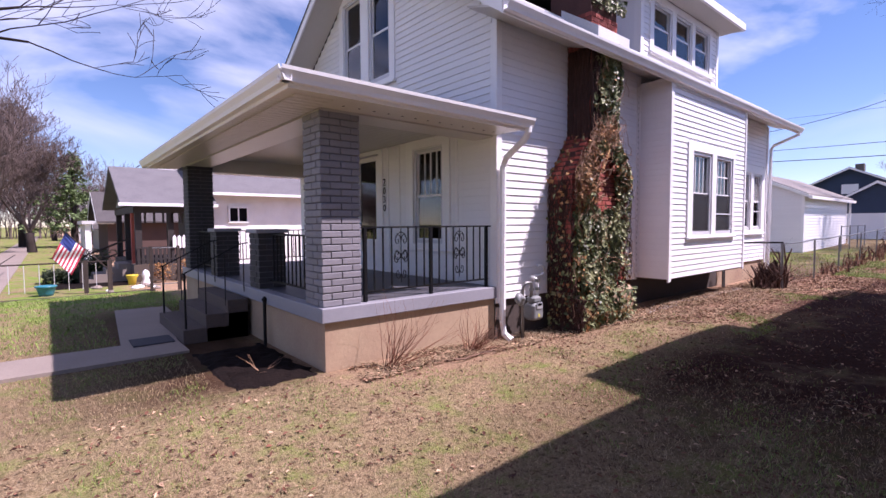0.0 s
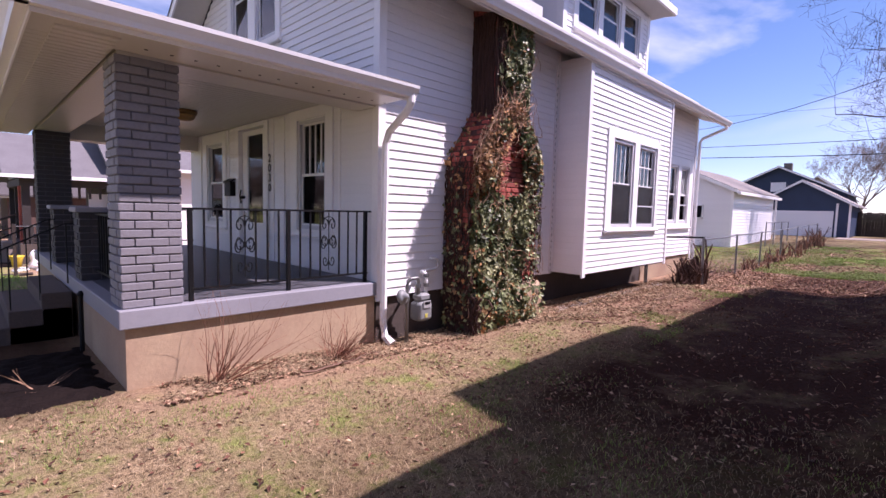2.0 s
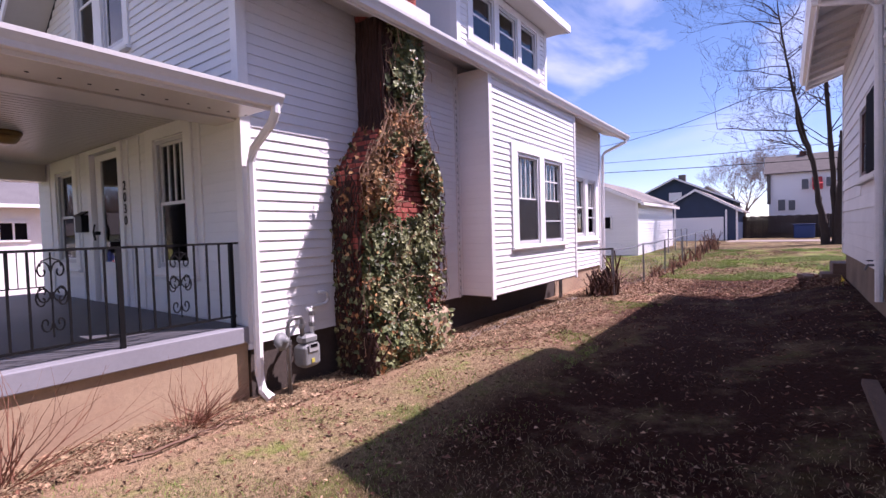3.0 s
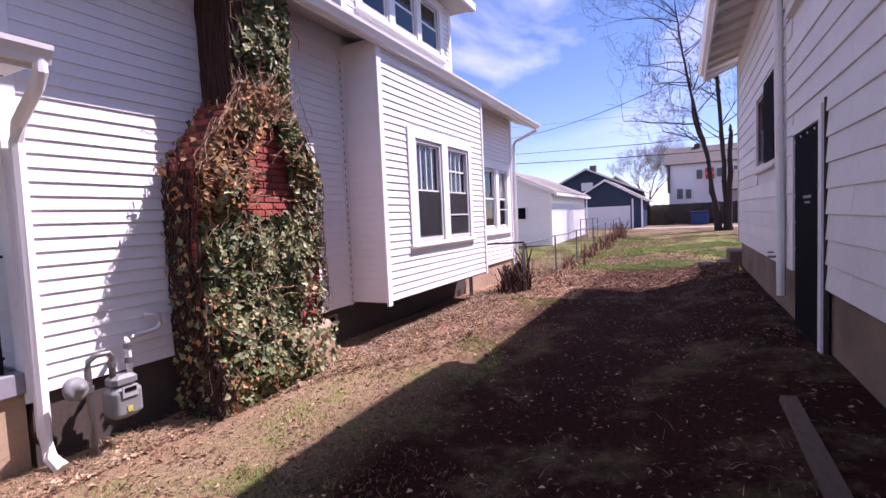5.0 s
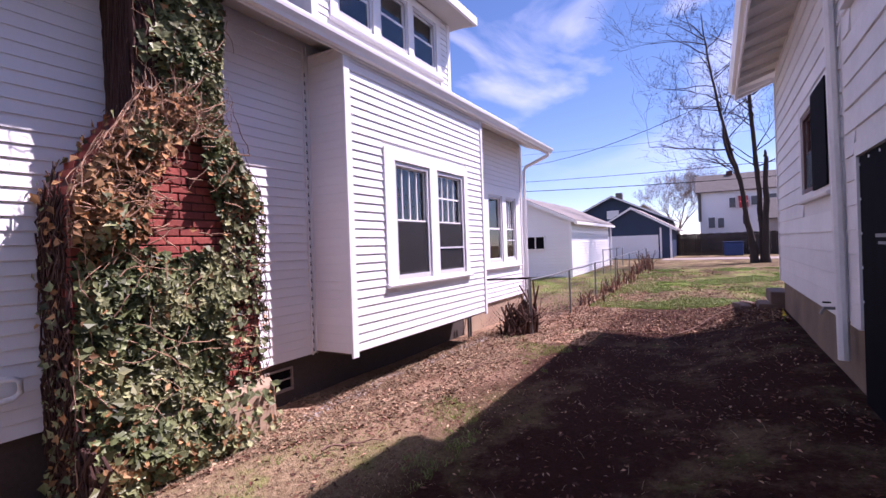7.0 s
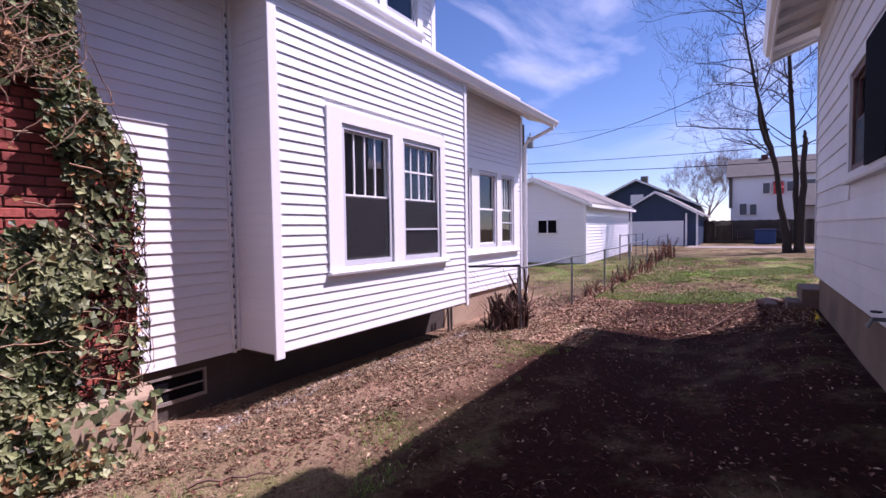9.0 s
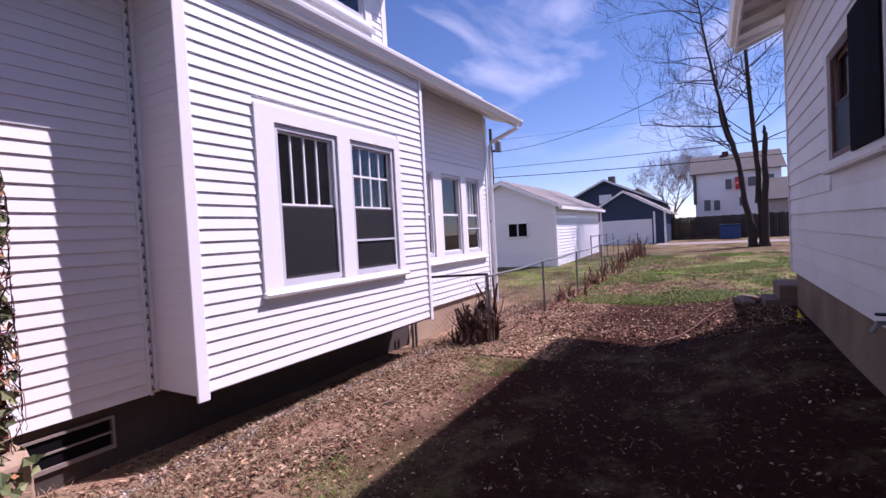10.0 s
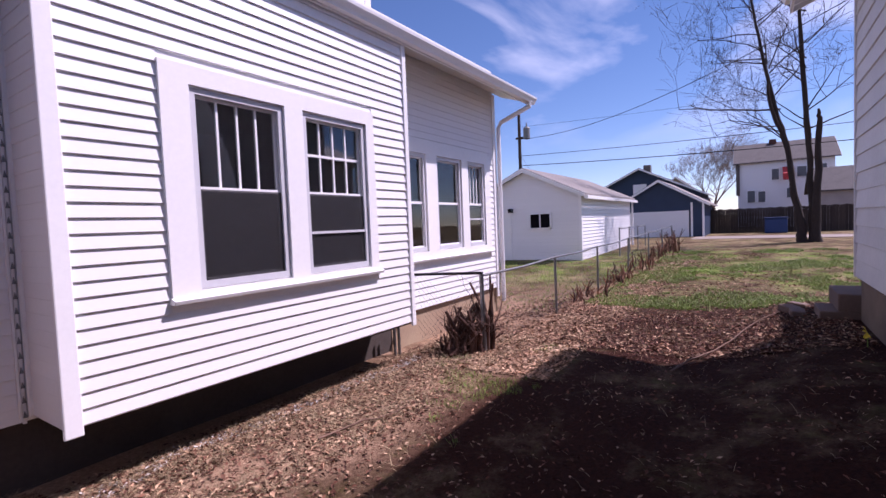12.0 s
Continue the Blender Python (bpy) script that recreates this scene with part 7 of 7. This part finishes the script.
bevel(part("body", Mesh().prism([(42.8, -0.55), (47.0, -0.55), (47.0, 0.05), (46.2, 0.12), (45.6, 0.6), (44.0, 0.62), (43.3, 0.1), (42.8, 0.0)], "x", -5.5, -3.8), surface("silver_paint", (0.5, 0.5, 0.52), 0.3, metal=0.3), car), 0.08)
part("window", Mesh().prism([(43.5, 0.12), (46.0, 0.12), (45.5, 0.54), (44.05, 0.56)], "x", -5.52, -3.78), BLACK_DOOR, car)
for yy in (43.6, 46.2):
    part("wheel", Mesh().lathe(0, 0, [(0.2, -0.1), (0.32, -0.09), (0.33, 0.09), (0.2, 0.1)], 16), IRON, car, at=pose(-3.85, yy, -0.6, 0, 90, 0))

# ---- grass blades and leaf litter ----
def scatter_blades(name, n, where, height, width, material, label, seed, lean=0.6):
    """Bent grass blades, two faces each."""
    rs = np.random.RandomState(seed)
    v, f = [], []
    made = 0
    while made < n:
        x, y = where(rs)
        if x is None:
            continue
        made += 1
        z = ground_z(x, y)
        h, a = height * rs.uniform(0.4, 1.3), rs.uniform(0, 6.28)
        dx, dy = math.cos(a), math.sin(a)
        b = rs.uniform(0, 6.28)
        wx, wy = width * math.cos(b), width * math.sin(b)
        l = lean * h * rs.uniform(0.3, 1.6)
        q = len(v)
        v += [(x - wx, y - wy, z - 0.004), (x + wx, y + wy, z - 0.004), (x + dx * l * 0.4 + wx * 0.8, y + dy * l * 0.4 + wy * 0.8, z + h * 0.62), (x + dx * l * 0.4 - wx * 0.8, y + dy * l * 0.4 - wy * 0.8, z + h * 0.62), (x + dx * l, y + dy * l, z + h * 0.85)]
        f += [(q, q + 1, q + 2, q + 3), (q + 3, q + 2, q + 4)]
    me = bpy.data.meshes.new(name)
    me.from_pydata(v, [], f)
    me.materials.append(material)
    return tagged(new(name, me), label, "grass", kind="stuff")


def scatter_leaves(name, n, where, size, material, label, seed, tilt=0.45):
    rs = np.random.RandomState(seed)
    v, f = [], []
    made = 0
    while made < n:
        x, y = where(rs)
        if x is None:
            continue
        made += 1
        z = ground_z(x, y) + rs.uniform(0.002, 0.022)
        s, a = size * rs.uniform(0.5, 1.5), rs.uniform(0, 6.28)
        ux, uy = math.cos(a) * s, math.sin(a) * s
        k = rs.uniform(0.15, 0.6)
        vx, vy = -uy * k, ux * k
        t1, t2 = rs.uniform(-tilt, tilt) * s, rs.uniform(-tilt, tilt) * s
        c = rs.uniform(0.0, 0.35) * s
        q = len(v)
        v += [(x - ux, y - uy, z + max(t1, -0.004)), (x + vx, y + vy, z + c + max(t2, 0)), (x + ux, y + uy, z + max(-t1, -0.004)), (x - vx, y - vy, z + c + max(-t2, 0))]
        f += [(q, q + 1, q + 2), (q, q + 2, q + 3)]
    me = bpy.data.meshes.new(name)
    me.from_pydata(v, [], f)
    me.materials.append(material)
    return tagged(new(name, me), label, "leaf litter", kind="stuff")


def blocked(x, y):
    if x > 1.95 and y > 4.2 and x < 15 and y < 10.4:
        return True
    if y < NY + 0.02 and x < 14.5:
        return True
    if 1.1 < x < 2.05 and 4.2 < y < 8.1:
        return True
    if x < 1.2 and 5.98 < y < 6.8:
        return True
    return 0.6 < x < 1.56 and 6.7 < y < 9.7


def patchy(x, y, scale, seed):
    return noise.noise(Vector((x * scale, y * scale, seed)))


def front_lawn(rs):
    x, y = -2.0 + 11.0 * rs.rand(), -0.5 + 9.5 * rs.rand() ** 1.3
    edge = 3.4 + rs.rand() * 2.2 if y < 2.0 + 0.5 * rs.rand() else 6.0 + rs.rand() * 3.0
    if blocked(x, y) or x > edge or (x > 2 and y > 3.4 + 0.5 * rs.rand()):
        return None, None
    return x, y


def front_green(rs):
    x, y = front_lawn(rs)
    if x is None or patchy(x, y, 1.5, 4.2) + 0.25 * patchy(x, y, 6, 1.0) < 0.12:
        return None, None
    return x, y


def side_green(rs):
    x, y = 4.0 + 9.0 * rs.rand(), 2.0 + 1.5 * rs.rand()
    if patchy(x, y, 1.1, 7.7) + 0.3 * patchy(x, y, 5, 3.0) < 0.3:
        return None, None
    return x, y


def back_green(rs):
    x, y = 16.0 + 13.0 * rs.rand() ** 1.2, -2.2 + 5.2 * rs.rand()
    if blocked(x, y) or patchy(x, y, 0.5, 2.2) + 0.4 * patchy(x, y, 2.5, 5.0) < 0.14 - 0.012 * (x - 16):
        return None, None
    return x, y


def far_green(rs):
    x, y = -3.0 + 5.0 * rs.rand(), 7.0 + 9.0 * rs.rand()
    return (None, None) if blocked(x, y) else (x, y)


def behind_fence(rs):
    return 14.9 + 9.0 * rs.rand(), 3.3 + 5.5 * rs.rand()


def side_litter(rs):
    x = 4.2 + 12.5 * rs.rand()
    y = -0.75 + 4.85 * rs.rand()
    thick = 0.10 + 0.9 * step01(1.9, 3.3, y + 0.5 * patchy(x, y, 0.8, 3.3)) * (0.12 + 0.88 * step01(6.0, 9.0, x)) + 0.35 * max(0.0, patchy(x, y, 1.7, 9.1)) + 0.5 * step01(12.5, 14.0, x)
    if blocked(x, y) or (x > 15.5 and rs.rand() < 0.6) or rs.rand() > thick:
        return None, None
    return x, y


def wall_litter(rs):
    x = 2.2 + 11.0 * rs.rand()
    y = 4.22 - (0.5 + 1.0 * step01(5.0, 9.0, x)) * rs.rand() ** 1.3
    return (None, None) if (x > 8.0 and y > 4.0) or patchy(x, y, 2.3, 6.1) + 0.5 * patchy(x, y, 7.0, 2.0) < rs.uniform(-0.5, 0.25) else (x, y)


def lawn_litter(rs):
    x, y = -1.5 + 6.5 * rs.rand(), 0.2 + 4.0 * rs.rand()
    return (None, None) if blocked(x, y) else (x, y)


def back_litter(rs):
    x, y = 13.0 + 16.0 * rs.rand() ** 1.6, -2.0 + 5.0 * rs.rand()
    if blocked(x, y) or patchy(x, y, 0.8, 4.4) < rs.uniform(-0.5, 0.3) - 0.02 * (18 - x):
        return None, None
    return x, y


def fence_litter(rs):
    return 11.5 + 14.0 * rs.rand() ** 1.5, 2.0 + 1.3 * rs.rand()


scatter_blades("dry_grass", 82000, front_lawn, 0.026, 0.0017, STRAW, "short straw-coloured winter grass on the front lawn", 1, 1.2)
scatter_blades("green_grass", 22000, front_green, 0.03, 0.0018, BLADE, "patches of fresh green grass on the front lawn", 2, 0.8)
scatter_blades("green_grass", 3500, side_green, 0.045, 0.002, BLADE, "thin tufts of green grass in the side yard", 3, 0.8)
scatter_blades("green_grass", 32000, back_green, 0.06, 0.005, BLADE, "fresh green grass of the back lawn", 4, 0.8)
scatter_blades("green_grass", 12000, far_green, 0.05, 0.005, BLADE, "green grass beside the front walk", 5, 0.8)
scatter_blades("green_grass", 7000, behind_fence, 0.05, 0.005, BLADE, "thin grass behind the fence", 9, 0.8)
scatter_leaves("leaf_litter", 17000, side_litter, 0.02, DARK_LITTER, "dark brown leaf scraps over the side yard", 16)
scatter_leaves("leaf_litter", 5500, side_litter, 0.016, LITTER, "brown fallen leaves strewn over the side yard", 6)
scatter_leaves("leaf_litter", 8500, wall_litter, 0.02, DARK_LITTER, "dark brown leaf scraps along the wall", 17)
scatter_leaves("leaf_litter", 9500, wall_litter, 0.022, LITTER, "pale fallen leaves and straw along the house wall", 7)
scatter_leaves("leaf_litter", 1000, lawn_litter, 0.017, LITTER, "few fallen leaves on the front lawn", 8)
scatter_leaves("leaf_litter", 2500, lawn_litter, 0.018, DARK_LITTER, "dark leaf scraps on the front lawn", 28)
scatter_leaves("leaf_litter", 9000, back_litter, 0.026, DARK_LITTER, "brown leaves scattered over the back lawn", 18)
scatter_leaves("leaf_litter", 5000, back_litter, 0.022, LITTER, "pale leaves scattered over the back lawn", 19)
scatter_leaves("leaf_litter", 14000, fence_litter, 0.024, LITTER, "fallen leaves piled along the fence", 10)
scatter_blades("straw", 22000, wall_litter, 0.055, 0.0018, STRAW, "dry straw and stalks along the wall", 11, 2.5)


def drip_line(rs):
    x = 7.3 + 4.4 * rs.rand()
    return x, 3.72 + 0.18 * patchy(x, 0.0, 1.3, 2.0) + 0.16 * rs.rand() ** 2


scatter_leaves("gravel", 1300, drip_line, 0.013, surface("pale_chip", (0.5, 0.46, 0.43), 0.8, per_island=0.5), "pale stone chips along the drip line of the bay", 33, 0.8)
scatter_blades("straw", 4500, side_litter, 0.04, 0.002, STRAW, "dry stalks strewn over the bare soil", 12, 2.5)
